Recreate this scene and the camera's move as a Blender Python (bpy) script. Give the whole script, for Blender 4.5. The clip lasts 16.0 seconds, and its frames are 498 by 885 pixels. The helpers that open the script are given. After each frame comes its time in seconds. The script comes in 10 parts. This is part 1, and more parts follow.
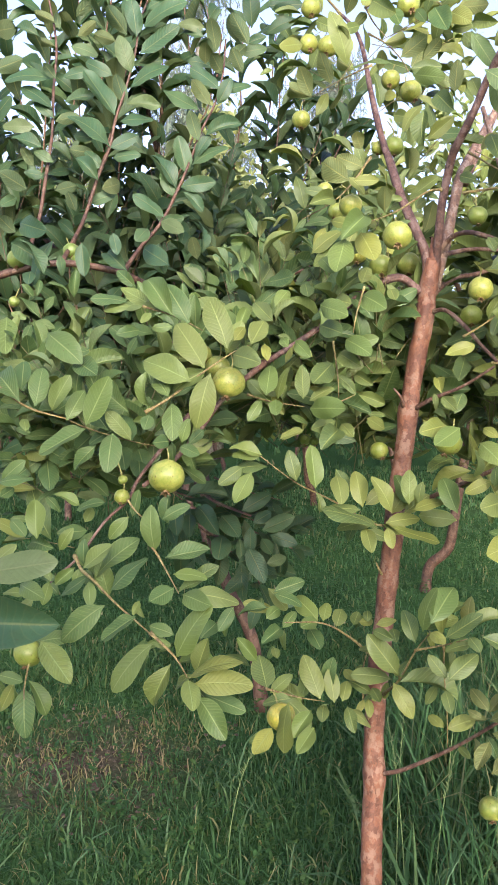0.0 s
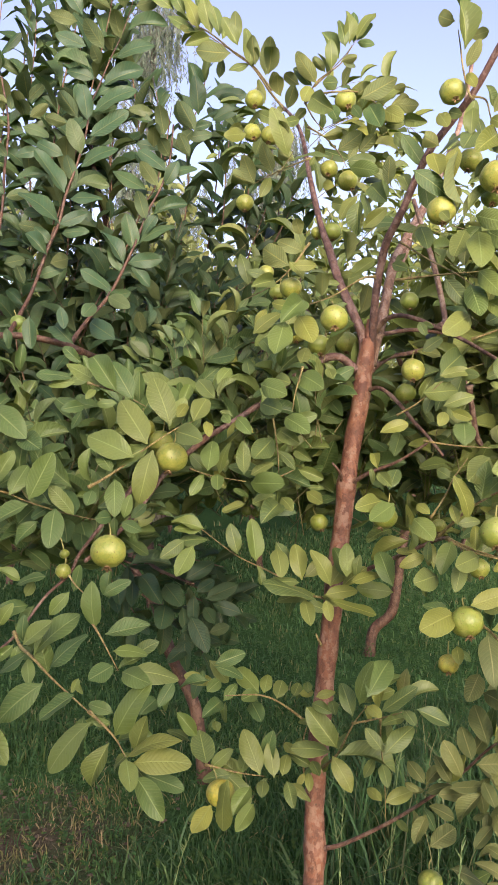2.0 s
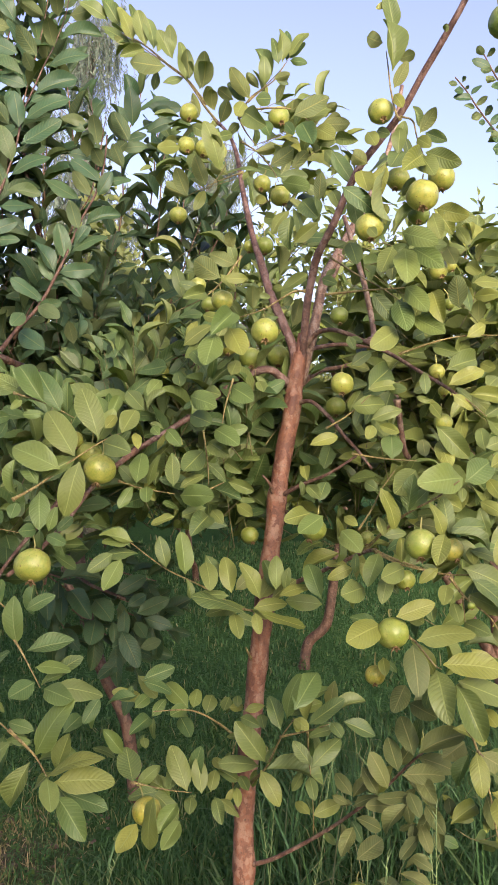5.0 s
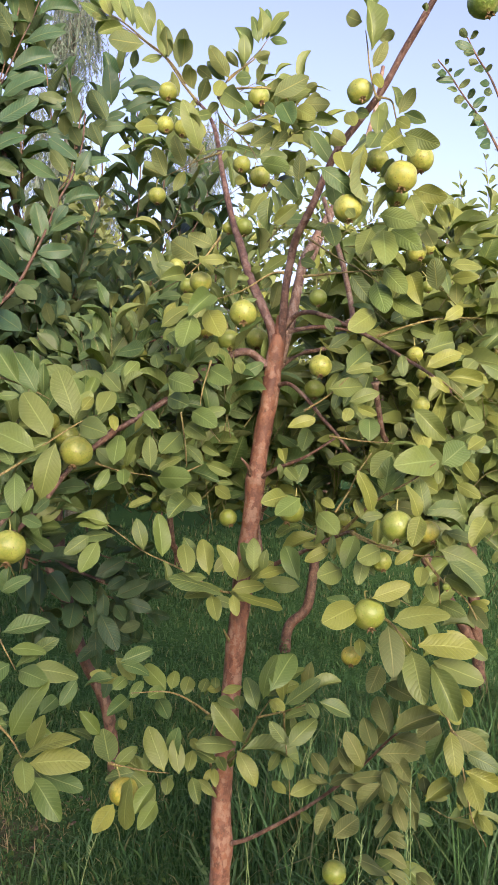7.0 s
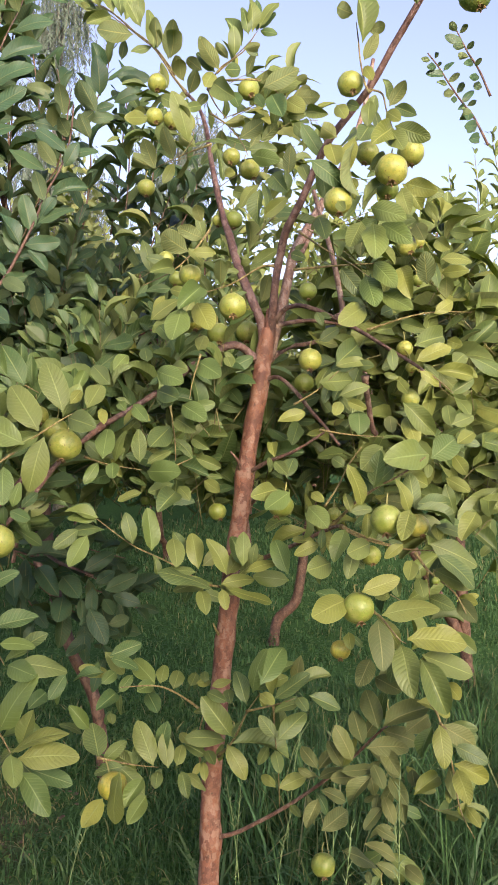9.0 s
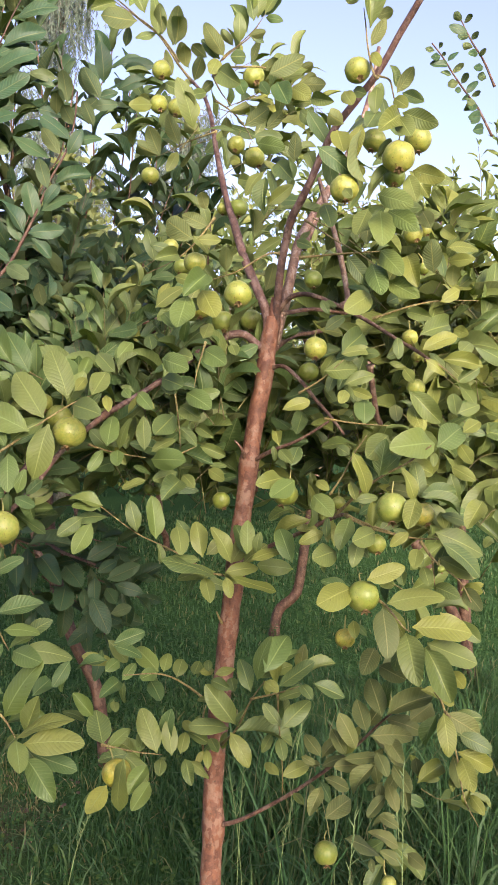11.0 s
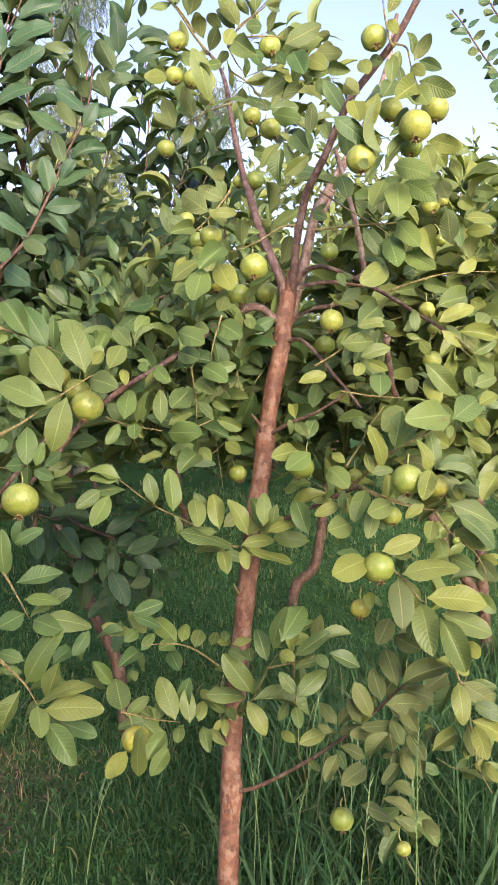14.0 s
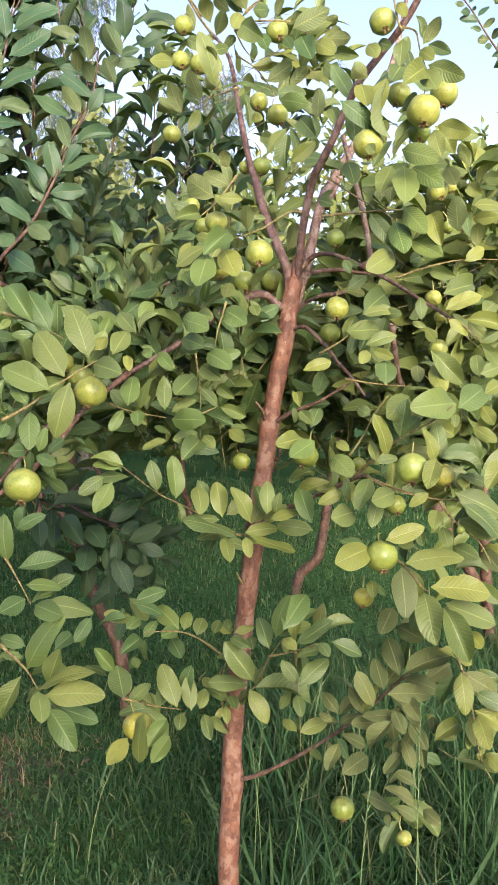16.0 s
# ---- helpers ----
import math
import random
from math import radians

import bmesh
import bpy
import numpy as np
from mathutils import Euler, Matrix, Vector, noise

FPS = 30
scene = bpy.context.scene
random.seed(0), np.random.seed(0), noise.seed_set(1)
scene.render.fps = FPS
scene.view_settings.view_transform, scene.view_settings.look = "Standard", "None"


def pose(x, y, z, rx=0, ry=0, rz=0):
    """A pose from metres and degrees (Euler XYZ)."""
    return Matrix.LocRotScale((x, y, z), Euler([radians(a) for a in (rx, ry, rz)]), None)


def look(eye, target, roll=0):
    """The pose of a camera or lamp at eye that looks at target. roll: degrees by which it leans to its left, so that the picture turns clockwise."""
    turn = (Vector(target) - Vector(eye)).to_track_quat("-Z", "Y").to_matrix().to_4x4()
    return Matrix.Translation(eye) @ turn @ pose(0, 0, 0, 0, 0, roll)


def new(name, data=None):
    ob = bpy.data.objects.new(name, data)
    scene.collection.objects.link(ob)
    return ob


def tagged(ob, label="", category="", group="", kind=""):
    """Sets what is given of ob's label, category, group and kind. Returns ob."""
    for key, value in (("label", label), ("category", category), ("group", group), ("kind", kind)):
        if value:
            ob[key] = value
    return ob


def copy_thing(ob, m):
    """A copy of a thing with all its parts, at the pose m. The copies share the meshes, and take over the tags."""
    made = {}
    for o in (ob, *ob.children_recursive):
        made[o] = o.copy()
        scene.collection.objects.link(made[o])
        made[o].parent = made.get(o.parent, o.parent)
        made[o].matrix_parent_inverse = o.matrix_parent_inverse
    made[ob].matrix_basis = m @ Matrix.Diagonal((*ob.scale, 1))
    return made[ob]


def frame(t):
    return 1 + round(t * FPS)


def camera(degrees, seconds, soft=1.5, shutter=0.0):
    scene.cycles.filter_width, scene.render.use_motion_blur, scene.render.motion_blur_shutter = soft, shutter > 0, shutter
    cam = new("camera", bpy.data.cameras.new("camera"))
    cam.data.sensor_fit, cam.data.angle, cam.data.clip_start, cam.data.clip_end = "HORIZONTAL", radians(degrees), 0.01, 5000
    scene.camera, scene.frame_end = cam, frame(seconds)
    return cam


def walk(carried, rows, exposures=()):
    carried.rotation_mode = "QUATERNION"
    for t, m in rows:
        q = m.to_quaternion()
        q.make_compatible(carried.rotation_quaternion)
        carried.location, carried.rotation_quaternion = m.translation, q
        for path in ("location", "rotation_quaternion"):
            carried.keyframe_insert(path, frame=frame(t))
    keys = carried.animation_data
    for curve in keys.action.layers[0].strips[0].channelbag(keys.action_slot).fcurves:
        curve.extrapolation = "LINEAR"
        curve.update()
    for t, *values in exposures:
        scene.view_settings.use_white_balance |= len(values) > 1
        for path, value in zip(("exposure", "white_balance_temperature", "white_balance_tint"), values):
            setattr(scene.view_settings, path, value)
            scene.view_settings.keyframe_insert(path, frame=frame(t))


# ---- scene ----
cam = camera(34.3, 16.0, 0.5)
PATH = [
    (0, (-0.0055, -0.0004, 1.4115), (-0.1158, 1.9896, 1.2448), -1.30),
    (0.5, (-0.0048, -0.0041, 1.4149), (-0.0979, 1.9875, 1.2566), -1.21),
    (1, (-0.0032, -0.0123, 1.4257), (-0.0770, 1.9809, 1.2786), -1.16),
    (1.5, (0.0040, -0.0331, 1.4443), (-0.0190, 1.9658, 1.3848), -0.90),
    (2, (0.0088, -0.0395, 1.4459), (0.0305, 1.9602, 1.4230), -0.82),
    (2.5, (0.0151, -0.0377, 1.4468), (0.0762, 1.9614, 1.4475), -0.73),
    (3, (0.0192, -0.0349, 1.4459), (0.1043, 1.9632, 1.4580), -0.64),
    (3.5, (0.0271, -0.0353, 1.4452), (0.1446, 1.9612, 1.4637), -0.66),
    (4, (0.0268, -0.0383, 1.4453), (0.1697, 1.9565, 1.4670), -0.61),
    (6.5, (0.0359, -0.0291, 1.4368), (0.2384, 1.9604, 1.4138), -0.45),
    (7, (0.0394, -0.0327, 1.4374), (0.2544, 1.9555, 1.4082), -0.40),
    (7.5, (0.0397, -0.0255, 1.4353), (0.2679, 1.9612, 1.3995), -0.36),
    (8, (0.0425, -0.0282, 1.4396), (0.2762, 1.9576, 1.3983), -0.40),
    (10.5, (0.0284, -0.0250, 1.4300), (0.2798, 1.9585, 1.3801), -0.13),
    (11, (0.0281, -0.0228, 1.4278), (0.2709, 1.9614, 1.3651), -0.08),
    (11.5, (0.0226, -0.0257, 1.4255), (0.2522, 1.9598, 1.3556), -0.08),
    (12, (0.0297, -0.0260, 1.4249), (0.2481, 1.9602, 1.3389), 0.02),
    (12.5, (0.0324, -0.0260, 1.4228), (0.2471, 1.9600, 1.3239), -0.07),
    (13, (0.0234, -0.0303, 1.4237), (0.2278, 1.9563, 1.3160), -0.23),
    (13.5, (0.0343, -0.0334, 1.4240), (0.2312, 1.9536, 1.3093), -0.38),
    (14, (0.0321, -0.0327, 1.4209), (0.2286, 1.9540, 1.2998), -0.30),
    (14.5, (0.0342, -0.0359, 1.4202), (0.2339, 1.9500, 1.2923), -0.20),
    (15, (0.0238, -0.0405, 1.4234), (0.2297, 1.9443, 1.2894), -0.10),
    (15.5, (0.0080, -0.0225, 1.4229), (0.2051, 1.9631, 1.2862), 0.02),
    (16, (0.0345, -0.0240, 1.4133), (0.2196, 1.9622, 1.2698), 0.15),
]
EXPOSURES = [(0, 2.00, 5960, 13), (1, 1.92, 6110, 13.5), (1.5, 1.66, 6470, 15), (2, 1.55, 6640, 17), (4, 1.53, 6560, 16), (6.5, 1.58, 6540, 16), (8, 1.58, 6540, 16), (10.5, 1.65, 6490, 16), (13, 1.78, 6300, 14), (16, 1.87, 6160, 12)]
walk(cam, [(t, look(e, g, r)) for t, e, g, r in PATH], EXPOSURES)

# ---- world, sun, exposure ----
SUN_ELEVATION, SUN_AZIMUTH = 17.0, 170.0     # degrees; azimuth from +y towards +x
world = bpy.data.worlds.new("sky")
scene.world = world
world.use_nodes = True
wn = world.node_tree
sky = wn.nodes.new("ShaderNodeTexSky")
sky.sky_type = "NISHITA"
sky.sun_disc = False
sky.sun_elevation = radians(SUN_ELEVATION)
sky.sun_rotation = radians(SUN_AZIMUTH)
sky.altitude, sky.air_density, sky.dust_density, sky.ozone_density = 200.0, 1.0, 2.4, 3.0
haze = wn.nodes.new("ShaderNodeHueSaturation")
haze.inputs["Hue"].default_value, haze.inputs["Saturation"].default_value = 0.522, 0.79
wn.links.new(sky.outputs[0], haze.inputs["Color"])
wn.links.new(haze.outputs[0], wn.nodes["Background"].inputs[0])
wn.nodes["Background"].inputs[1].default_value = 0.13
sun = new("sun", bpy.data.lights.new("sun", "SUN"))
sun.data.energy, sun.data.angle, sun.data.color = 3.0, radians(42.0), (1.0, 0.87, 0.68)
_e, _a = radians(SUN_ELEVATION), radians(SUN_AZIMUTH)
sun_dir = Vector((math.sin(_a) * math.cos(_e), math.cos(_a) * math.cos(_e), math.sin(_e)))
sun.matrix_world = look(sun_dir * 30, (0, 0, 0))


# ---- materials ----
class Nodes:
    """Short hand for building one node material."""

    def __init__(self, name):
        self.mat = bpy.data.materials.new(name)
        self.mat.use_nodes = True
        self.tree = self.mat.node_tree
        self.bsdf = self.tree.nodes["Principled BSDF"]
        self.out = self.tree.nodes["Material Output"]

    def node(self, kind, **values):
        n = self.tree.nodes.new(kind)
        for k, v in values.items():
            setattr(n, k, v)
        return n

    def link(self, a, b):
        self.tree.links.new(a, b)

    def math(self, op, a, b=None, c=None, clamp=False):
        n = self.node("ShaderNodeMath", operation=op, use_clamp=clamp)
        for i, v in enumerate((a, b, c)):
            if v is None:
                continue
            if isinstance(v, (int, float)):
                n.inputs[i].default_value = v
            else:
                self.link(v, n.inputs[i])
        return n.outputs[0]

    def noise(self, scale, detail=4.0, rough=0.55, coords=None):
        n = self.node("ShaderNodeTexNoise")
        n.inputs["Scale"].default_value, n.inputs["Detail"].default_value, n.inputs["Roughness"].default_value = scale, detail, rough
        if coords is not None:
            self.link(coords, n.inputs["Vector"])
        return n.outputs["Fac"]

    def ramp(self, fac, *stops):
        n = self.node("ShaderNodeValToRGB")
        el = n.color_ramp.elements
        while len(el) < len(stops):
            el.new(0.5)
        for e, (p, c) in zip(el, stops):
            e.position, e.color = p, (*c, 1.0)
        self.link(fac, n.inputs[0])
        return n.outputs[0]

    def mix(self, fac, a, b, blend="MIX"):
        n = self.node("ShaderNodeMix", data_type="RGBA", blend_type=blend)
        for sock, v in ((n.inputs[0], fac), (n.inputs[6], a), (n.inputs[7], b)):
            if isinstance(v, (int, float)):
                sock.default_value = v
            elif isinstance(v, tuple):
                sock.default_value = (*v, 1.0)
            else:
                self.link(v, sock)
        return n.outputs[2]

    def bump(self, height, strength, distance):
        n = self.node("ShaderNodeBump")
        n.inputs["Strength"].default_value, n.inputs["Distance"].default_value = strength, distance
        self.link(height, n.inputs["Height"])
        self.link(n.outputs[0], self.bsdf.inputs["Normal"])
        return n.outputs[0]

    def coords(self):
        return self.node("ShaderNodeTexCoord").outputs["Object"]

    def finish(self, colour, rough, spec=0.5):
        if isinstance(colour, tuple):
            self.bsdf.inputs["Base Color"].default_value = (*colour, 1)
        else:
            self.link(colour, self.bsdf.inputs["Base Color"])
        if isinstance(rough, (int, float)):
            self.bsdf.inputs["Roughness"].default_value = rough
        else:
            self.link(rough, self.bsdf.inputs["Roughness"])
        self.bsdf.inputs["Specular IOR Level"].default_value = spec
        return self.mat


def leaf_material(name, stops, per_island, vein, grain_scale=1.0, translucent=0.5, rough=0.38, spec=0.5, relief=0.4, blotch=0.46, ribbed=0.0):
    """Guava leaf: leaf-to-leaf colour, pale midrib and faint side veins from the UV (u across, v along), blotches and light passing through."""
    m = Nodes(name)
    rnd = m.node("ShaderNodeNewGeometry").outputs["Random Per Island"] if per_island else m.node("ShaderNodeObjectInfo").outputs["Random"]
    base = m.ramp(rnd, *stops)
    uv = m.node("ShaderNodeUVMap", uv_map="leaf")
    sep = m.node("ShaderNodeSeparateXYZ")
    m.link(uv.outputs[0], sep.inputs[0])
    u = m.math("ABSOLUTE", m.math("SUBTRACT", m.math("MULTIPLY", sep.outputs[0], 2.0), 1.0))
    v = sep.outputs[1]
    obj = m.coords()
    drift = m.math("MULTIPLY", m.noise(26.0 * grain_scale, 2.0, 0.5, obj), 0.10)
    phase = m.math("FRACT", m.math("MULTIPLY", m.math("ADD", drift, m.math("SUBTRACT", v, m.math("MULTIPLY", u, 0.2))), 12.0))
    dist = m.math("ABSOLUTE", m.math("SUBTRACT", phase, 0.5))
    side = m.math("SUBTRACT", 1.0, m.math("MULTIPLY", dist, 7.0), clamp=True)
    mid = m.math("SUBTRACT", 1.0, m.math("MULTIPLY", m.math("SUBTRACT", u, 0.025, clamp=True), 22.0), clamp=True)
    # some leaves are deeply veined, most are smooth
    veined = m.math("POWER", m.math("FRACT", m.math("MULTIPLY", rnd, 7.31)), 2.5)
    blot = m.noise(50.0 * grain_scale, 3.0, 0.6, obj)
    grain = m.noise(900.0 * grain_scale, 2.0, 0.5, obj)
    base = m.mix(m.math("MULTIPLY", m.math("SUBTRACT", blot, 0.45, clamp=True), blotch * 4, clamp=True), base, tuple(c * k for c, k in zip(vein, (0.55, 0.6, 0.5))))
    base = m.mix(m.math("MULTIPLY", side, m.math("MULTIPLY_ADD", veined, 0.25, 0.155 + 0.115 * ribbed)), base, vein)
    base = m.mix(m.math("MULTIPLY", mid, 0.8 + 0.15 * ribbed), base, vein)
    rim = m.math("MULTIPLY", m.math("SUBTRACT", u, 0.93, clamp=True), 5.0, clamp=True)
    base = m.mix(rim, base, tuple(min(0.6, c * 1.1) for c in vein))
    base = m.mix(m.math("MULTIPLY", m.math("SUBTRACT", m.noise(420.0 * grain_scale, 3.0, 0.65, obj), 0.5, clamp=True), 1.0, clamp=True), base, tuple(c * 0.3 for c in vein))
    spots = m.math("MULTIPLY", m.math("SUBTRACT", m.noise(160.0 * grain_scale, 1.0, 0.4, obj), 0.76, clamp=True), 9.0, clamp=True)
    base = m.mix(spots, base, (0.10, 0.075, 0.03))
    soft = m.math("MULTIPLY_ADD", m.math("COSINE", m.math("MULTIPLY", phase, 6.2832)), 0.5, 0.5)
    ribs = m.math("MULTIPLY", m.math("MULTIPLY_ADD", side, -0.4, m.math("MULTIPLY", soft, 0.5)), m.math("MULTIPLY_ADD", veined, 0.7, 0.3 + 0.4 * ribbed))
    height = m.math("ADD", m.math("ADD", ribs, m.math("MULTIPLY", blot, 0.5)), m.math("ADD", m.math("MULTIPLY", mid, -0.5), m.math("MULTIPLY", grain, 0.03)))
    nrm = m.bump(height, relief, 0.0021)
    m.finish(base, m.math("MULTIPLY_ADD", grain, 0.1, rough), spec)
    tr = m.node("ShaderNodeBsdfTranslucent")
    m.link(m.mix(1.0, base, (1.0, 1.05, 0.45), "MULTIPLY"), tr.inputs[0])
    m.link(nrm, tr.inputs[1])
    mixer = m.node("ShaderNodeMixShader")
    mixer.inputs[0].default_value = translucent
    m.link(m.bsdf.outputs[0], mixer.inputs[1])
    m.link(tr.outputs[0], mixer.inputs[2])
    m.link(mixer.outputs[0], m.out.inputs[0])
    return m.mat


GREENS = ((0.0, (0.12, 0.18, 0.064)), (0.35, (0.165, 0.218, 0.070)), (0.7, (0.215, 0.255, 0.075)), (0.93, (0.30, 0.32, 0.085)), (1.0, (0.38, 0.38, 0.09)))
PALES = ((0.0, (0.22, 0.275, 0.13)), (0.5, (0.27, 0.32, 0.14)), (1.0, (0.35, 0.37, 0.15)))
# Shade on the tree behind is put into these darker, cooler greens.
SHADE_GREENS = ((0.0, (0.062, 0.130, 0.070)), (0.5, (0.080, 0.156, 0.074)), (0.85, (0.108, 0.182, 0.076)), (1.0, (0.160, 0.205, 0.08)))
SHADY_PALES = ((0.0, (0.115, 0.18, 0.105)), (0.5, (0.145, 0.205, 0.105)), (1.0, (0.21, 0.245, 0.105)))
# Mature leaf green, with shade of the tree's left side put in.
MATURE_SHADED = ((0.0, (0.095, 0.168, 0.060)), (0.5, (0.122, 0.198, 0.064)), (0.8, (0.155, 0.228, 0.070)), (1.0, (0.25, 0.29, 0.09)))
YOUNGS = ((0.0, (0.22, 0.255, 0.06)), (0.5, (0.26, 0.285, 0.065)), (1.0, (0.33, 0.34, 0.075)))
FRESHES = ((0.0, (0.145, 0.215, 0.062)), (0.5, (0.185, 0.255, 0.068)), (1.0, (0.25, 0.30, 0.08)))
OLIVES = ((0.0, (0.138, 0.172, 0.064)), (0.5, (0.175, 0.205, 0.072)), (1.0, (0.235, 0.25, 0.088)))
leaf_top = leaf_material("guava_leaf_upper", GREENS, False, (0.38, 0.42, 0.14), 0.09)
leaf_under = leaf_material("guava_leaf_lower", PALES, False, (0.46, 0.44, 0.18), 0.09, rough=0.6, spec=0.3, relief=0.42, ribbed=1.0)
leaf_old_shaded = leaf_material("mature_shaded_leaf_upper", MATURE_SHADED, False, (0.32, 0.38, 0.15), 0.09, rough=0.42, spec=0.4)
leaf_young = leaf_material("young_leaf_upper", YOUNGS, False, (0.46, 0.46, 0.14), 0.09)
leaf_olive = leaf_material("olive_leaf_upper", OLIVES, False, (0.38, 0.36, 0.15), 0.09, rough=0.5, spec=0.35)
leaf_fresh = leaf_material("fresh_leaf_upper", FRESHES, False, (0.34, 0.42, 0.15), 0.09)
# Shaded leaf pair for the tree behind: shade is part of the colour.
leaf_under_shade = leaf_material("shaded_leaf_lower", SHADY_PALES, False, (0.30, 0.32, 0.14), 0.09, rough=0.6, spec=0.3, relief=0.42, ribbed=1.0)
leaf_shade = leaf_material("shaded_leaf_upper", SHADE_GREENS, False, (0.20, 0.235, 0.10), 0.09)
foliage_mat = leaf_material("guava_foliage", GREENS, True, (0.34, 0.40, 0.13))
foliage_mature_shaded = leaf_material("mature_shaded_foliage", MATURE_SHADED, True, (0.32, 0.38, 0.16))
foliage_shade = leaf_material("shaded_foliage", SHADE_GREENS, True, (0.20, 0.235, 0.10), translucent=0.6)
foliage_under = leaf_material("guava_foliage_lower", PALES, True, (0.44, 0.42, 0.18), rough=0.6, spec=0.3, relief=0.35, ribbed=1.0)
foliage_under_shade = leaf_material("shaded_foliage_lower", SHADY_PALES, True, (0.30, 0.32, 0.14), rough=0.6, spec=0.3, relief=0.35, ribbed=1.0)
wisp_mat = leaf_material("drooping_leaf", ((0.0, (0.075, 0.105, 0.09)), (1.0, (0.14, 0.175, 0.14))), True, (0.2, 0.24, 0.12), translucent=0.2, relief=0.0)


def bark_material(name, dark, mid, light, scale=1.0):
    """Thin peeling bark: ragged flakes of old red-brown over fresh pinkish-grey, each a little different, with dark lifted edges, specks and rings."""
    m = Nodes(name)
    obj = m.coords()
    warp = m.node("ShaderNodeTexNoise")
    warp.inputs["Scale"].default_value, warp.inputs["Detail"].default_value, warp.inputs["Roughness"].default_value = 85 * scale, 4.0, 0.65
    m.link(obj, warp.inputs["Vector"])
    shift = m.node("ShaderNodeVectorMath", operation="MULTIPLY_ADD")
    shift.inputs[1].default_value = (0.022 / scale,) * 3
    m.link(warp.outputs["Color"], shift.inputs[0])
    m.link(obj, shift.inputs[2])
    mp = m.node("ShaderNodeMapping")
    mp.inputs["Scale"].default_value = (1.0, 1.0, 0.6)
    m.link(shift.outputs[0], mp.inputs["Vector"])
    flake = m.node("ShaderNodeTexVoronoi", feature="F1")
    flake.inputs["Scale"].default_value = 95 * scale
    m.link(mp.outputs[0], flake.inputs["Vector"])
    rim = m.node("ShaderNodeTexVoronoi", feature="DISTANCE_TO_EDGE")
    rim.inputs["Scale"].default_value = 95 * scale
    m.link(mp.outputs[0], rim.inputs["Vector"])
    cell = m.node("ShaderNodeSeparateColor")
    m.link(flake.outputs["Color"], cell.inputs[0])
    patch = m.noise(38 * scale, 6, 0.7, mp.outputs[0])
    fine = m.noise(230 * scale, 5, 0.7, obj)
    speck = m.noise(95 * scale, 2, 0.5, obj)
    old = m.math("ADD", patch, m.math("MULTIPLY_ADD", cell.outputs[0], 0.26, -0.13))
    col = m.ramp(old, (0.35, dark), (0.43, mid), (0.52, tuple(c * k for c, k in zip(mid, (1.3, 1.16, 0.95)))), (0.565, light), (0.70, tuple(c * 1.18 for c in light)))
    col = m.mix(m.math("MULTIPLY", fine, 0.4), col, tuple(c * 0.6 for c in dark))
    lip = m.math("MULTIPLY", m.math("SUBTRACT", 1.0, m.math("MULTIPLY", rim.outputs["Distance"], 16.0), clamp=True), m.math("GREATER_THAN", cell.outputs[1], 0.35))
    col = m.mix(m.math("MULTIPLY", lip, 0.42), col, tuple(c * 0.6 for c in dark))
    flat = m.node("ShaderNodeMapping")
    flat.inputs["Scale"].default_value = (0.25, 0.25, 2.6)
    m.link(obj, flat.inputs["Vector"])
    ring = m.math("MULTIPLY", m.math("SUBTRACT", m.noise(48 * scale, 3, 0.6, flat.outputs[0]), 0.6, clamp=True), 5.0, clamp=True)
    col = m.mix(m.math("MULTIPLY", ring, 0.4), col, tuple(c * 0.7 for c in dark))
    col = m.mix(m.math("MULTIPLY", m.math("SUBTRACT", speck, 0.64, clamp=True), 6.0, clamp=True), col, (0.06, 0.035, 0.025))
    height = m.math("MULTIPLY_ADD", cell.outputs[2], 0.5, m.math("MULTIPLY", fine, 0.5))
    m.bump(m.math("SUBTRACT", m.math("SUBTRACT", height, m.math("MULTIPLY", ring, 0.4)), m.math("MULTIPLY", lip, 0.3)), 0.8, 0.0024)
    return m.finish(col, m.math("MULTIPLY_ADD", fine, 0.3, 0.40), 0.4)


bark = bark_material("guava_bark", (0.13, 0.050, 0.033), (0.20, 0.088, 0.057), (0.28, 0.158, 0.111), 1.0)
bark_branch = bark_material("guava_branch_bark", (0.09, 0.045, 0.034), (0.15, 0.080, 0.060), (0.25, 0.16, 0.12), 1.3)
bark_limb = bark_material("guava_limb_bark", (0.075, 0.038, 0.033), (0.125, 0.068, 0.059), (0.21, 0.132, 0.115), 1.2)
bark_pale = bark_material("pale_bark", (0.13, 0.07, 0.055), (0.215, 0.13, 0.10), (0.34, 0.245, 0.20), 1.2)
# Darker copy of the bark: shade of the trees behind is in the colour.
bark_shade = bark_material("shaded_bark", (0.048, 0.024, 0.017), (0.088, 0.043, 0.029), (0.15, 0.085, 0.058), 0.8)
bark_grey = bark_material("grey_bark", (0.10, 0.09, 0.075), (0.19, 0.17, 0.14), (0.30, 0.28, 0.24), 0.5)
stem_mat = bark_material("green_stem", (0.12, 0.10, 0.04), (0.17, 0.15, 0.055), (0.24, 0.21, 0.08), 3.0)
stem_red = bark_material("reddish_stem", (0.09, 0.05, 0.03), (0.15, 0.085, 0.05), (0.22, 0.14, 0.085), 2.0)
twig_mat = bark_material("young_twig", (0.15, 0.105, 0.042), (0.24, 0.18, 0.070), (0.33, 0.27, 0.11), 3.0)


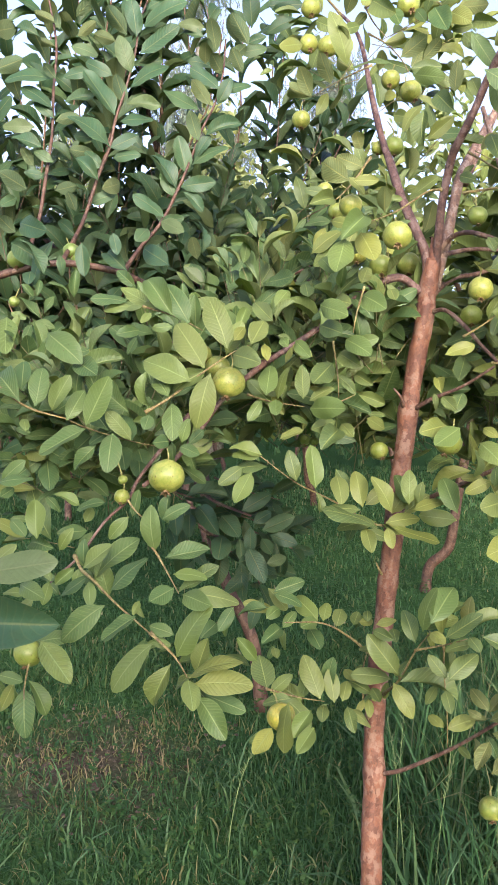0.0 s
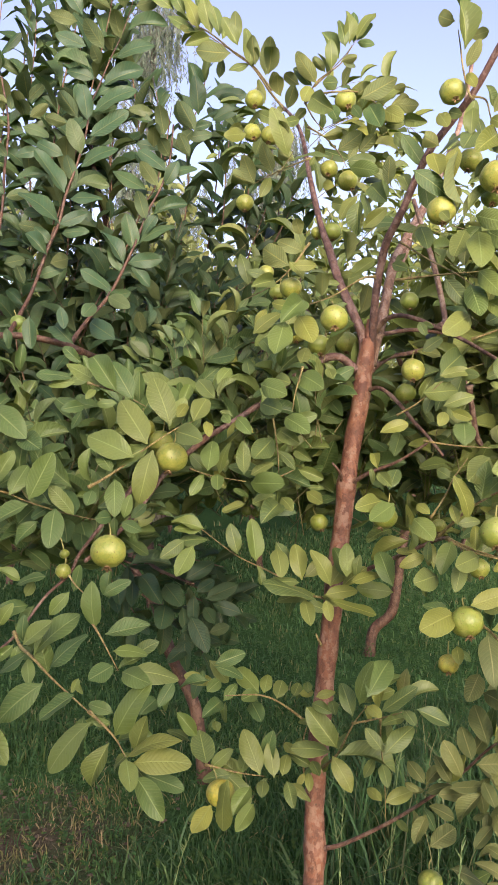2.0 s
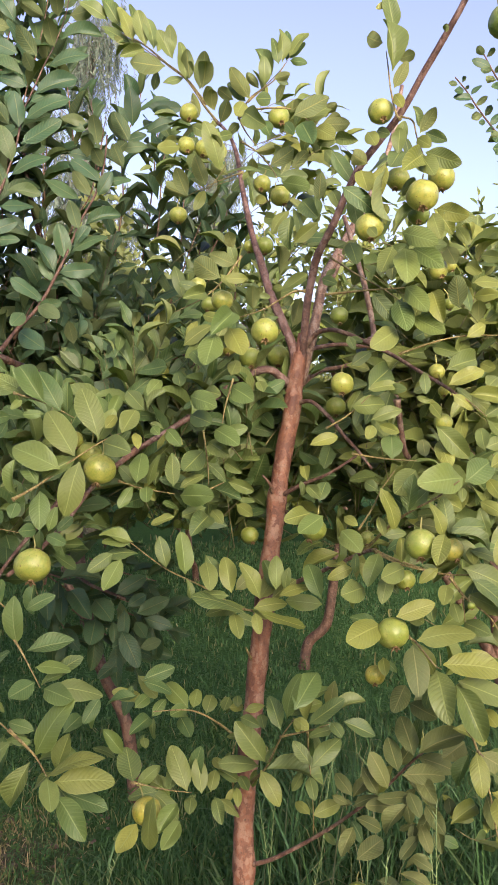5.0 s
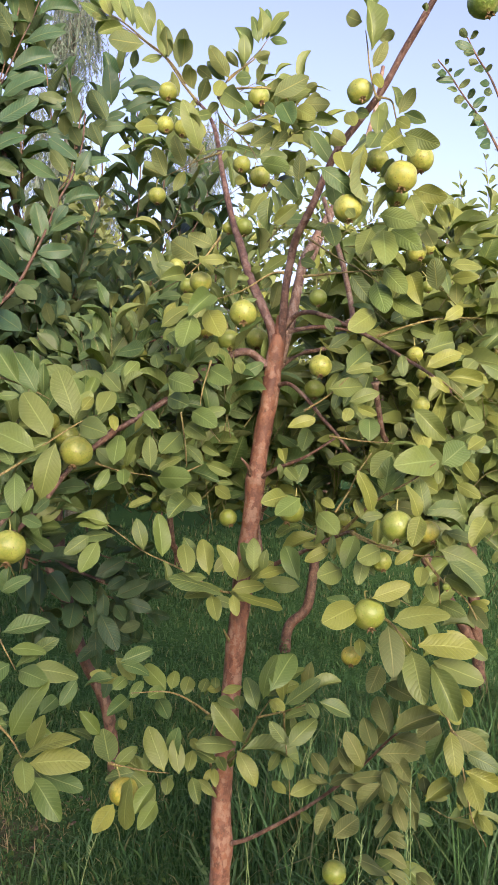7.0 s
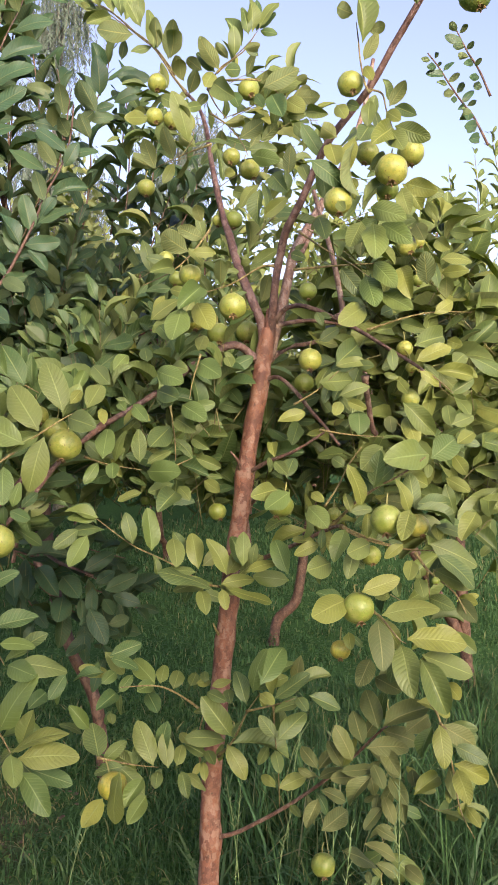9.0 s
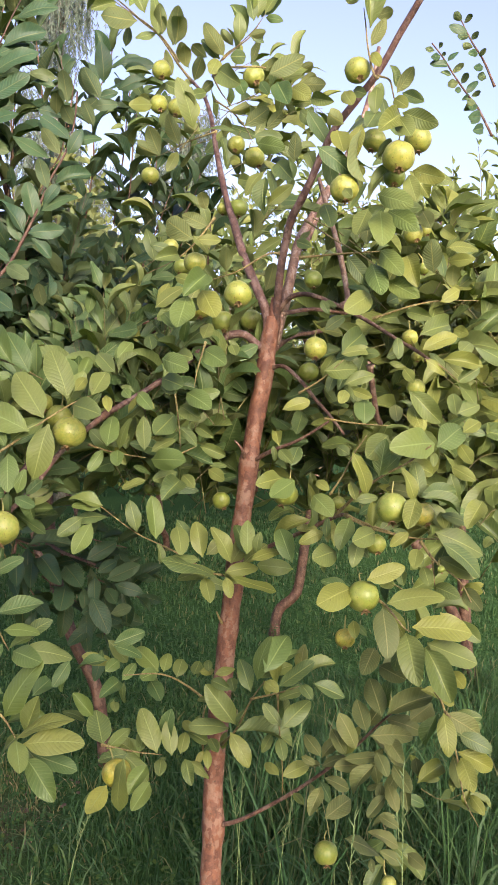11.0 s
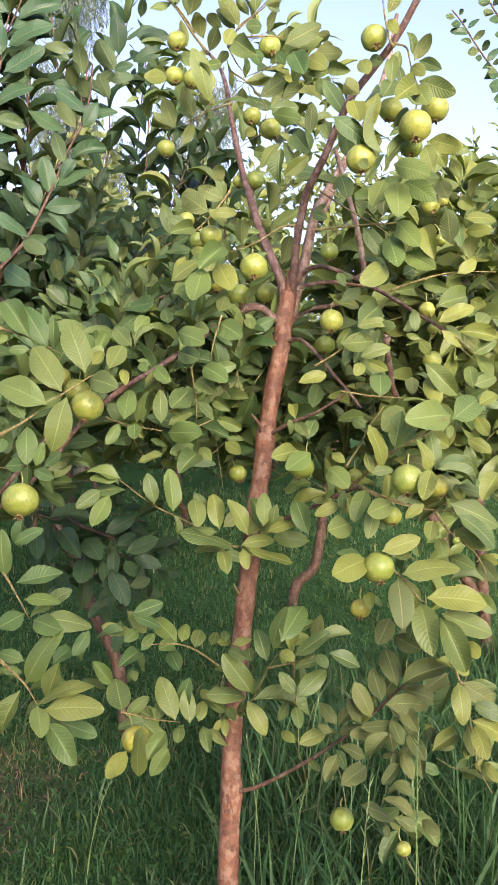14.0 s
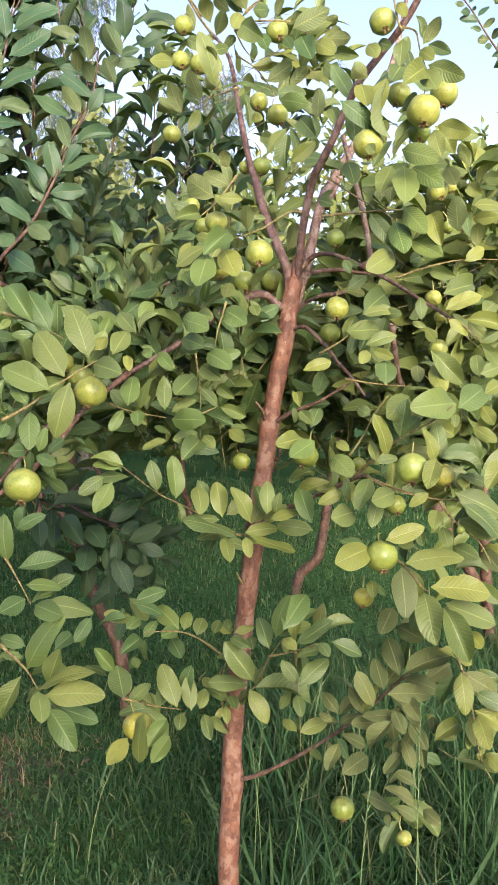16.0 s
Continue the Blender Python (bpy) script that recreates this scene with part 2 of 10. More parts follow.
def fruit_material():
    m = Nodes("guava_skin")
    rnd = m.node("ShaderNodeAttribute", attribute_type="OBJECT", attribute_name="ripeness").outputs["Fac"]
    obj = m.coords()
    col = m.ramp(rnd, (0.0, (0.11, 0.155, 0.035)), (0.35, (0.225, 0.245, 0.047)), (0.6, (0.31, 0.295, 0.062)), (1.0, (0.42, 0.32, 0.05)))
    mot = m.noise(6.5, 6, 0.7, obj)
    col = m.mix(m.math("MULTIPLY", m.math("SUBTRACT", mot, 0.42, clamp=True), 3.4, clamp=True), col, (0.15, 0.205, 0.03))
    col = m.mix(m.math("MULTIPLY", m.math("SUBTRACT", m.noise(2.6, 4, 0.6, obj), 0.52, clamp=True), 2.4, clamp=True), col, (0.40, 0.38, 0.12))
    speck = m.math("MULTIPLY", m.math("SUBTRACT", m.noise(15, 1.5, 0.5, obj), 0.63, clamp=True), 8.0, clamp=True)
    col = m.mix(speck, col, (0.13, 0.085, 0.025))
    m.bump(m.math("ADD", m.noise(7, 4, 0.6, obj), m.math("MULTIPLY", m.noise(40, 2, 0.5, obj), 0.2)), 0.14, 0.015)
    m.bsdf.inputs["Subsurface Weight"].default_value = 0.15
    m.bsdf.inputs["Subsurface Radius"].default_value = (0.012, 0.012, 0.003)
    m.bsdf.inputs["Subsurface Scale"].default_value = 0.4
    return m.finish(col, m.math("MULTIPLY_ADD", mot, 0.3, 0.26), 0.5)


fruit_mat = fruit_material()


def plain_noise(name, a, b, scale, rough, relief=0.36, dist=0.002, spec=0.3):
    m = Nodes(name)
    obj = m.coords()
    n = m.noise(scale, 5, 0.6, obj)
    m.bump(n, relief, dist)
    return m.finish(m.ramp(n, (0.3, a), (0.7, b)), rough, spec)


calyx_mat = plain_noise("dry_calyx", (0.09, 0.05, 0.025), (0.30, 0.19, 0.09), 220, 0.8)
stalk_mat = plain_noise("fruit_stalk", (0.20, 0.19, 0.06), (0.32, 0.28, 0.09), 90, 0.55)


def grass_material(name, stops):
    m = Nodes(name)
    rnd = m.node("ShaderNodeNewGeometry").outputs["Random Per Island"]
    col = m.ramp(rnd, *stops)
    patch = m.noise(1.6, 3, 0.55, m.coords())
    col = m.mix(m.math("MULTIPLY", m.math("SUBTRACT", patch, 0.5, clamp=True), 1.6, clamp=True), col, (0.065, 0.135, 0.035))
    m.finish(col, 0.5, 0.3)
    tr = m.node("ShaderNodeBsdfTranslucent")
    m.link(col, tr.inputs[0])
    mixer = m.node("ShaderNodeMixShader")
    mixer.inputs[0].default_value = 0.45
    m.link(m.bsdf.outputs[0], mixer.inputs[1])
    m.link(tr.outputs[0], mixer.inputs[2])
    m.link(mixer.outputs[0], m.out.inputs[0])
    return m.mat


grass_mat = grass_material("grass_blades", ((0.0, (0.055, 0.124, 0.047)), (0.5, (0.072, 0.155, 0.054)), (0.84, (0.10, 0.18, 0.058)), (0.93, (0.15, 0.19, 0.066)), (1.0, (0.33, 0.29, 0.14))))
broad_mat = grass_material("broad_grass_blades", ((0.0, (0.07, 0.14, 0.06)), (0.6, (0.10, 0.18, 0.075)), (0.92, (0.14, 0.21, 0.085)), (1.0, (0.30, 0.28, 0.13))))
clod_mat = plain_noise("dry_earth", (0.08, 0.055, 0.042), (0.20, 0.145, 0.11), 70, 0.95, 0.6, 0.004)
straw_mat = grass_material("dry_straw", ((0.0, (0.19, 0.20, 0.07)), (0.55, (0.33, 0.28, 0.12)), (1.0, (0.48, 0.34, 0.20))))
weed_mat = grass_material("weed_leaves", ((0.0, (0.055, 0.125, 0.042)), (0.6, (0.08, 0.16, 0.05)), (1.0, (0.12, 0.18, 0.045))))


def ground_material():
    m = Nodes("orchard_soil")
    obj = m.coords()
    big = m.noise(0.9, 4, 0.55, obj)
    fine = m.noise(38, 6, 0.65, obj)
    soil = m.ramp(fine, (0.3, (0.07, 0.05, 0.038)), (0.6, (0.16, 0.115, 0.085)), (0.8, (0.26, 0.20, 0.15)))
    green = m.ramp(fine, (0.3, (0.04, 0.085, 0.032)), (0.7, (0.08, 0.155, 0.05)))
    # worn bare place beside the tree
    sep = m.node("ShaderNodeSeparateXYZ")
    m.link(obj, sep.inputs[0])
    dx = m.math("DIVIDE", m.math("SUBTRACT", sep.outputs[0], BARE[0]), BARE[2])
    dy = m.math("DIVIDE", m.math("SUBTRACT", sep.outputs[1], BARE[1]), BARE[3])
    d = m.math("SQRT", m.math("ADD", m.math("MULTIPLY", dx, dx), m.math("MULTIPLY", dy, dy)))
    bare = m.math("SUBTRACT", 1.6, m.math("ADD", d, m.math("MULTIPLY", m.noise(5, 4, 0.6, obj), 1.2)), clamp=True)
    fac = m.math("SUBTRACT", m.math("MULTIPLY_ADD", big, 1.4, 0.45, clamp=True), bare, clamp=True)
    m.bump(fine, 0.8, 0.02)
    return m.finish(m.mix(fac, soil, green), 1.0, 0.0)


BARE = (-0.82, 2.80, 0.58, 0.50)
ground_mat = ground_material()


# ---- builders ----
def part(name, bm, material, parent=None, label="", smooth=True):
    me = bpy.data.meshes.new(name)
    bm.to_mesh(me)
    bm.free()
    for mt in (material if isinstance(material, (list, tuple)) else (material,)):
        me.materials.append(mt)
    if smooth:
        me.polygons.foreach_set("use_smooth", [True] * len(me.polygons))
    ob = new(name, me)
    if parent is not None:
        ob.parent = parent
        ob.matrix_parent_inverse = parent.matrix_basis.inverted()
    if label:
        ob["label"] = label
    return ob


def thing(name, place, label, category, group=""):
    ob = new(name)
    ob.empty_display_size = 0.1
    ob.matrix_basis = Matrix.Translation(place)
    return tagged(ob, label, category, group)


def smooth_line(points, steps):
    """Catmull-Rom through points."""
    p = [Vector(q) for q in points]
    p = [p[0] * 2 - p[1]] + p + [p[-1] * 2 - p[-2]]
    out = []
    for i in range(1, len(p) - 2):
        for k in range(steps):
            t = k / steps
            a, b, c, d = p[i - 1], p[i], p[i + 1], p[i + 2]
            out.append(0.5 * ((2 * b) + (c - a) * t + (2 * a - 5 * b + 4 * c - d) * t * t + (3 * b - a - 3 * c + d) * t ** 3))
    out.append(p[-2])
    return out


def tube(bm, points, r0, r1, sides=8, steps=5, rough=0.08, flare=0.0, uneven=0.0, swell=()):
    """A tapered, slightly uneven round limb along points; swell: height, gain and half height of its knots."""
    line = smooth_line(points, steps)
    n = len(line)
    rings, ref = [], Vector((0.31, -0.93, 0.2))
    for i, q in enumerate(line):
        d = (line[min(i + 1, n - 1)] - line[max(i - 1, 0)]).normalized()
        side = (ref - d * ref.dot(d)).normalized()
        ref = side
        up = d.cross(side)
        t = i / (n - 1)
        r = r0 + (r1 - r0) * t + flare * max(0.0, 1 - t * 9) ** 2
        r *= 1 + sum(gain * math.exp(-((q.z - z) / h) ** 2) for z, gain, h in swell)
        ring = []
        for k in range(sides):
            a = 2 * math.pi * k / sides
            w = side * math.cos(a) + up * math.sin(a)
            s = 1 + rough * noise.noise(q * 28 + w * 1.3) + uneven * noise.noise(q * 9 + w)
            ring.append(bm.verts.new(q + w * r * s))
        rings.append(ring)
    for a, b in zip(rings, rings[1:]):
        for k in range(sides):
            bm.faces.new((a[k], a[(k + 1) % sides], b[(k + 1) % sides], b[k]))
    for ring, flip in ((rings[0], True), (rings[-1], False)):
        bm.faces.new(ring[::-1] if flip else ring)
    return bm


def leaf_shape(nu, nv, fold, arch, wave, twist, curl, thick=0.0, seed=0):
    """Leaf of length 1 along y on a short stalk, half width about 0.23, blunt tip, upper side towards +z. Returns verts, faces, uvs a vert, and whether a face is below."""
    rng = random.Random(seed)
    ph, bite, blunt = rng.random() * 6, rng.uniform(-0.09, 0.09), rng.uniform(0.56, 0.78)
    verts, uvs, faces, lower = [], [], [], []
    for sheet in ((0,) if thick == 0 else (0, 1)):
        start = len(verts)
        for j in range(nv + 1):
            v = 0.5 - 0.5 * math.cos(math.pi * (0.08 + 0.92 * j / nv)) if j else 0.0
            w = max(0.0, (v - 0.045) / 0.955)
            body = (max(0.0, 1 - abs(2 * w ** 0.92 - 1) ** 2.1)) ** (blunt if w > 0.5 else 0.74)
            half = max(0.011 if j < nv else 0.004, 0.232 * body)
            for i in range(nu + 1):
                u = 2 * i / nu - 1
                x = half * u * (1 + bite * math.sin(5 * v + u * 1.5))
                z = fold * abs(u) ** 1.3 * half + arch * 4 * v * (1 - v) - curl * half * u * u
                z += wave * math.sin(8 * v + ph + (2.1 if u > 0 else 0)) * u * u * min(1.0, half * 8)
                a = twist * (v - 0.5) * min(1.0, half * 6)
                x, z = x * math.cos(a) - z * math.sin(a) * 0.5, z + x * math.sin(a)
                verts.append((x, v, z - sheet * thick * (0.4 if abs(u) == 1 or j in (0, nv) else 1)))
                uvs.append(((u + 1) / 2, v))
        for j in range(nv):
            for i in range(nu):
                a = start + j * (nu + 1) + i
                for f in ((a, a + 1, a + nu + 2), (a, a + nu + 2, a + nu + 1)):
                    faces.append(f if sheet == 0 else f[::-1])
                    lower.append(sheet)
    return verts, faces, uvs, lower


def shape_settings(k):
    rng = random.Random(100 + k)
    return dict(fold=rng.uniform(0.1, 0.95), arch=rng.uniform(-0.02, 0.16), wave=rng.uniform(0.01, 0.045), twist=rng.uniform(-0.8, 0.8), curl=rng.uniform(-0.15, 0.5), seed=k)


def leaf_set(upper, lower_side):
    """The leaf shapes of the single leaves, with one kind of upper side."""
    meshes = []
    for k in range(24):
        V, F, UV, LOW = leaf_shape(6, 11, thick=0.004, **shape_settings(k))
        me = bpy.data.meshes.new("leaf")
        me.from_pydata(V, [], F)
        layer = me.uv_layers.new(name="leaf")
        layer.data.foreach_set("uv", [c for poly in me.polygons for i in poly.vertices for c in UV[i]])
        me.materials.append(upper)
        me.materials.append(lower_side)
        me.polygons.foreach_set("material_index", LOW)
        me.polygons.foreach_set("use_smooth", [True] * len(F))
        meshes.append(me)
    return meshes


LEAVES, MATURE_SHADED_LEAVES, YOUNG_LEAVES, FRESH_LEAVES, OLIVE_LEAVES, SHADE_LEAVES = (leaf_set(m, leaf_under_shade if m is leaf_shade else leaf_under) for m in (leaf_top, leaf_old_shaded, leaf_young, leaf_fresh, leaf_olive, leaf_shade))
SMALL = [leaf_shape(4, 7, thick=0.004, **shape_settings(40 + k)) for k in range(12)]
TINY = [leaf_shape(2, 3, fold=0.3, arch=0.08, wave=0.0, twist=0.2, curl=0.1, seed=k) for k in range(4)]
FAR = [leaf_shape(2, 4, thick=0.004, **shape_settings(60 + k)) for k in range(12)]
NARROW = [leaf_shape(2, 2, fold=0.1, arch=0.03, wave=0.0, twist=0.3, curl=0.0, seed=k) for k in range(2)]


def leaf_pose(base, tip, tilt, width=1.0, face=(0, 0, 1)):
    """Pose of a leaf from its foot to its tip; tilt: degrees by which its upper side turns about its length away from where it faces, as a rule the sky."""
    b, t = Vector(base), Vector(tip)
    y = t - b
    length = y.length
    y.normalize()
    up = Vector(face).normalized()
    up = up - y * y.dot(up)
    if up.length < 0.15:
        up = Vector((0, -1, 0)) + y * y.y
    up.normalize()
    up = Matrix.Rotation(radians(tilt), 3, y) @ up
    x = y.cross(up)
    m = Matrix((x, y, up)).transposed().to_4x4()
    return Matrix.Translation(b) @ m @ Matrix.Diagonal((length * width, length, length, 1))


class Foliage:
    """Many small leaves gathered into one mesh."""

    def __init__(self, shapes=SMALL, face=(0.12, -0.6, 0.7)):
        self.shapes, self.items, self.face = shapes, [], face

    def add(self, base, tip, tilt, width=1.0):
        self.items.append((random.randrange(len(self.shapes)), leaf_pose(base, tip, tilt, width, self.face)))

    def build(self, name, material, parent, label, under=None):
        verts, faces, uvs, low, count = [], [], [], [], 0
        for k, m in self.items:
            V, F, UV, LO = self.shapes[k]
            low += LO
            a = np.array(m)
            verts.append(np.array(V) @ a[:3, :3].T + a[:3, 3])
            faces.append(np.array(F) + count)
            uvs.append(np.array([UV[i] for f in F for i in f]))
            count += len(V)
        me = bpy.data.meshes.new(name)
        me.from_pydata(np.concatenate(verts).tolist(), [], np.concatenate(faces).tolist())
        me.uv_layers.new(name="leaf").data.foreach_set("uv", np.concatenate(uvs).ravel())
        me.materials.append(material)
        if under:
            me.materials.append(under)
            me.polygons.foreach_set("material_index", low)
        me.polygons.foreach_set("use_smooth", [True] * len(me.polygons))
        ob = new(name, me)
        ob.parent = parent
        ob.matrix_parent_inverse = parent.matrix_basis.inverted()
        return tagged(ob, label, kind="stuff")


def shoot(store, stems, points, length, gap=0.05, r=0.0015, spread=58.0, fill=1.0, hang=0.12):
    """A leafy shoot: a stem with crossed pairs of leaves, smaller towards its tip."""
    line = smooth_line(points, 6)
    if stems is not None:
        tube(stems, points, r, r * 0.45, 5, 3, 0.05)
    run, turn, total = 0.0, random.random() * 180, sum((b - a).length for a, b in zip(line, line[1:]))
    done = 0.0
    for a, b in zip(line, line[1:]):
        step = (b - a).length
        d = (b - a).normalized()
        run += step
        done += step
        if run < gap:
            continue
        run = 0.0
        turn += 90 + random.uniform(-15, 15)
        side = d.orthogonal().normalized()
        k = done / total
        for half in (0, 180):
            if random.random() > fill:
                continue
            out = Matrix.Rotation(radians(turn + half + random.uniform(-14, 14)), 3, d) @ side
            lift = radians(spread * (1 - 0.45 * k ** 3) + random.uniform(-14, 14))
            way = d * math.cos(lift) + out * math.sin(lift) + Vector((0, 0, -hang + random.uniform(-0.1, 0.1)))
            size = length * random.uniform(0.72, 1.1) * (1 - 0.5 * k ** 4)
            foot = b + out * r + way.normalized() * 0.008
            store.add(foot, foot + way.normalized() * size, random.uniform(-32, 32), random.uniform(0.74, 0.98))


def thicket(store, stems, centre, radii, number, length, seed, up=0.7, inner=0.35, reach=(0.22, 0.5), gap=0.05, hang=0.12):
    """Shoots spread through an uneven crown."""
    random.seed(seed)
    c, rad = Vector(centre), Vector(radii)
    for _ in range(number):
        d = Vector((random.gauss(0, 1), random.gauss(0, 1), random.gauss(0, 1))).normalized()
        s = random.uniform(inner, 1.0) ** 0.6
        s *= 1 + 0.25 * noise.noise(d * 2.1 + Vector((seed, 0, 0)))
        p = c + Vector((d.x * rad.x, d.y * rad.y, d.z * rad.z)) * s
        way = (d * 0.55 + Vector((random.uniform(-0.5, 0.5), random.uniform(-0.5, 0.5), up))).normalized()
        n = random.uniform(*reach)
        bend = Vector((random.uniform(-0.12, 0.12), random.uniform(-0.12, 0.12), 0.04)) * n * 2
        shoot(store, stems, (p - way * n * 0.5, p + bend * 0.4, p + way * n * 0.5 + bend), length, gap, hang=hang)


def branch(tree, points, r0, r1, wood=None):
    bm = bmesh.new()
    thin = r0 < 0.0042
    r0, r1 = (r0 * 1.15, r1 * 0.6) if r0 < 0.0035 else (r0, r1)
    tube(bm, points, r0, r1, 6 if thin else 10, 6, 0.10, r0 * (0.5 if r0 < 0.008 else 0.15), 0.05 if thin else 0.15)
    return part("twig" if thin else "branch", bm, wood or (twig_mat if thin else bark_limb if r0 > 0.009 else bark_branch), tree, "thin young twig, yellow-brown" if thin else "")


LEAF_COUNT = [0]


def leaf(tree, base, tip, tilt, width=1.0, kind=LEAVES):
    k = LEAF_COUNT[0]
    LEAF_COUNT[0] += 1
    ob = new("leaf", kind[(k * 7 + k // 5) % 24])
    ob.parent = tree
    ob.matrix_parent_inverse = tree.matrix_basis.inverted()
    ob.matrix_basis = leaf_pose(base, tip, tilt, width)
    return ob


def fruit_meshes():
    """Bodies of four lumpy fruits, a calyx crown and a bent stalk, for a fruit one metre across hanging from the origin's z axis."""
    bodies = []
    for k in range(5):
        bm = bmesh.new()
        bmesh.ops.create_uvsphere(bm, u_segments=28, v_segments=18, radius=0.5)
        for v in bm.verts:
            d = v.co.normalized()
            ang = math.atan2(d.y, d.x)
            s = 1 + 0.05 * noise.noise(d * 1.6 + Vector((k * 3.1, 0, 0))) + 0.018 * noise.noise(d * 4.5 + Vector((0, k * 2.7, 0))) + 0.020 * abs(math.sin(3.5 * ang + k)) * (1 - d.z * d.z)
            s -= 0.05 * max(0, abs(d.z) - 0.9) * 10 * 0.6
            v.co = d * 0.5 * s
            v.co.z *= 0.94
        me = bpy.data.meshes.new("fruit_body")
        bm.to_mesh(me)
        bm.free()
        me.materials.append(fruit_mat)
        me.polygons.foreach_set("use_smooth", [True] * len(me.polygons))
        bodies.append(me)
    bm = bmesh.new()
    bmesh.ops.create_cone(bm, segments=10, radius1=0.105, radius2=0.07, depth=0.06, cap_ends=True, matrix=Matrix.Translation((0, 0, -0.465)))
    for k in range(5):
        a = 2 * math.pi * k / 5
        c, s = math.cos(a), math.sin(a)
        pts = [(0.035, -0.06, -0.47), (0.035, 0.06, -0.47), (0.12, 0.05, -0.52), (0.17, 0.0, -0.575), (0.12, -0.05, -0.52), (0.07, 0.0, -0.535)]
        vs = [bm.verts.new((x * c - y * s, x * s + y * c, z)) for x, y, z in pts]
        for f in ((0, 1, 5), (1, 2, 5), (2, 3, 5), (3, 4, 5), (4, 0, 5)):
            bm.faces.new([vs[i] for i in f])
    calyx = bpy.data.meshes.new("calyx")
    bm.to_mesh(calyx)
    bm.free()
    calyx.materials.append(calyx_mat)
    return bodies, calyx


FRUIT_BODIES, CALYX = fruit_meshes()
FRUITS = []


def fruit(place, size, ripe, hang=(0, 0, 1), stalk=0.035, label="yellow-green guava fruit hanging on the tree"):
    """A guava: lumpy body, dry calyx crown below and a bent stalk above, which turns up to its twig."""
    k = len(FRUITS)
    top = thing("guava_fruit", place, label, "fruit", "guavas on the trees")
    rng = random.Random(k * 13 + 5)
    turn = pose(0, 0, 0, rng.uniform(-42, -8), rng.uniform(-22, 22)) @ pose(0, 0, 0, 0, 0, rng.uniform(0, 360))
    body = new("fruit_body", FRUIT_BODIES[k % 5])
    body.parent = top
    body.matrix_basis = turn @ Matrix.Diagonal((size, size, size, 1))
    body["ripeness"] = float(ripe)
    crown = tagged(new("calyx", CALYX), "dry brown calyx")
    crown.parent = body
    axis = turn.to_3x3() @ Vector((0, 0, 1))
    a = Vector(place) + axis * size * 0.44
    h = Vector(hang).normalized()
    bm = bmesh.new()
    tube(bm, (a, a + axis * stalk * 0.5, a + axis * stalk * 0.6 + h * stalk * 0.55), 0.0017, 0.0014, 6, 4, 0.05)
    part("stalk", bm, stalk_mat, top, "thin green stalk")
    FRUITS.append(top)
    return top


# ---- ground ----
def ground_sheet():
    xs = np.unique(np.concatenate([np.linspace(-7, 7, 71), np.linspace(-40, 40, 41), np.linspace(-900, 900, 25)]))
    ys = np.unique(np.concatenate([np.linspace(-4, 12, 81), np.linspace(-40, 60, 41), np.linspace(-900, 900, 25)]))
    verts = [(x, y, ground_z(x, y)) for y in ys for x in xs]
    w = len(xs)
    faces = [(j * w + i, j * w + i + 1, (j + 1) * w + i + 1, (j + 1) * w + i) for j in range(len(ys) - 1) for i in range(w - 1)]
    me = bpy.data.meshes.new("ground")
    me.from_pydata(verts, [], faces)
    me.materials.append(ground_mat)
    me.polygons.foreach_set("use_smooth", [True] * len(faces))
    return tagged(new("ground", me), "grassy orchard ground with a worn bare patch", "ground", kind="structure")


def ground_z(x, y):
    k = 1.0 if abs(x) < 30 and abs(y) < 40 else 0.0
    return k * (0.03 * noise.noise(Vector((x * 0.7, y * 0.7, 3.3))) + 0.015 * noise.noise(Vector((x * 3.1, y * 3.1, 1.3))))


ground_sheet()


def grass_patch(name, count, area, height, width, material, label, seed, keep=None, lean=0.5, wide=False):
    """Blades as narrow bent strips, gathered in tufts."""
    rng = random.Random(seed)
    verts, faces = [], []
    x0, x1, y0, y1 = area
    made = 0
    while made < count:
        cx, cy = rng.uniform(x0, x1), rng.uniform(y0, y1)
        if not wide and abs(cx - 0.1 - 0.08 * cy) > 0.75 + 0.42 * cy:
            continue
        if keep and not keep(cx, cy, rng):
            continue
        tuft_h = rng.uniform(0.5, 1.15)
        for _ in range(rng.randint(3, 9)):
            x, y = cx + rng.gauss(0, 0.03), cy + rng.gauss(0, 0.03)
            z = ground_z(x, y) - 0.01
            h = height(x, y) * tuft_h * rng.uniform(0.5, 1.15)
            a, b = rng.uniform(0, 6.283), rng.uniform(0.1, 1.0) * lean * h
            dx, dy = math.cos(a) * b, math.sin(a) * b
            w = width * rng.uniform(0.6, 1.3) * (1 + 0.05 * max(0, y - 4))
            fa = rng.uniform(0, 3.14)
            wx, wy = math.cos(fa) * w, math.sin(fa) * w
            i = len(verts)
            for t, k in ((0, 0.8), (0.35, 1.0), (0.7, 0.7)):
                q = (x + dx * t * t, y + dy * t * t, z + h * (t - 0.25 * t * t * b / max(h, 0.01)))
                verts += [(q[0] - wx * k, q[1] - wy * k, q[2]), (q[0] + wx * k, q[1] + wy * k, q[2])]
            verts.append((x + dx, y + dy, z + h * (1 - 0.45 * b / max(h, 0.01))))
            faces += [(i, i + 1, i + 3, i + 2), (i + 2, i + 3, i + 5, i + 4), (i + 4, i + 5, i + 6)]
            made += 1
    me = bpy.data.meshes.new(name)
    me.from_pydata(verts, [], faces)
    me.materials.append(material)
    me.polygons.foreach_set("use_smooth", [True] * len(faces))
    return tagged(new(name, me), label, "grass", kind="stuff")


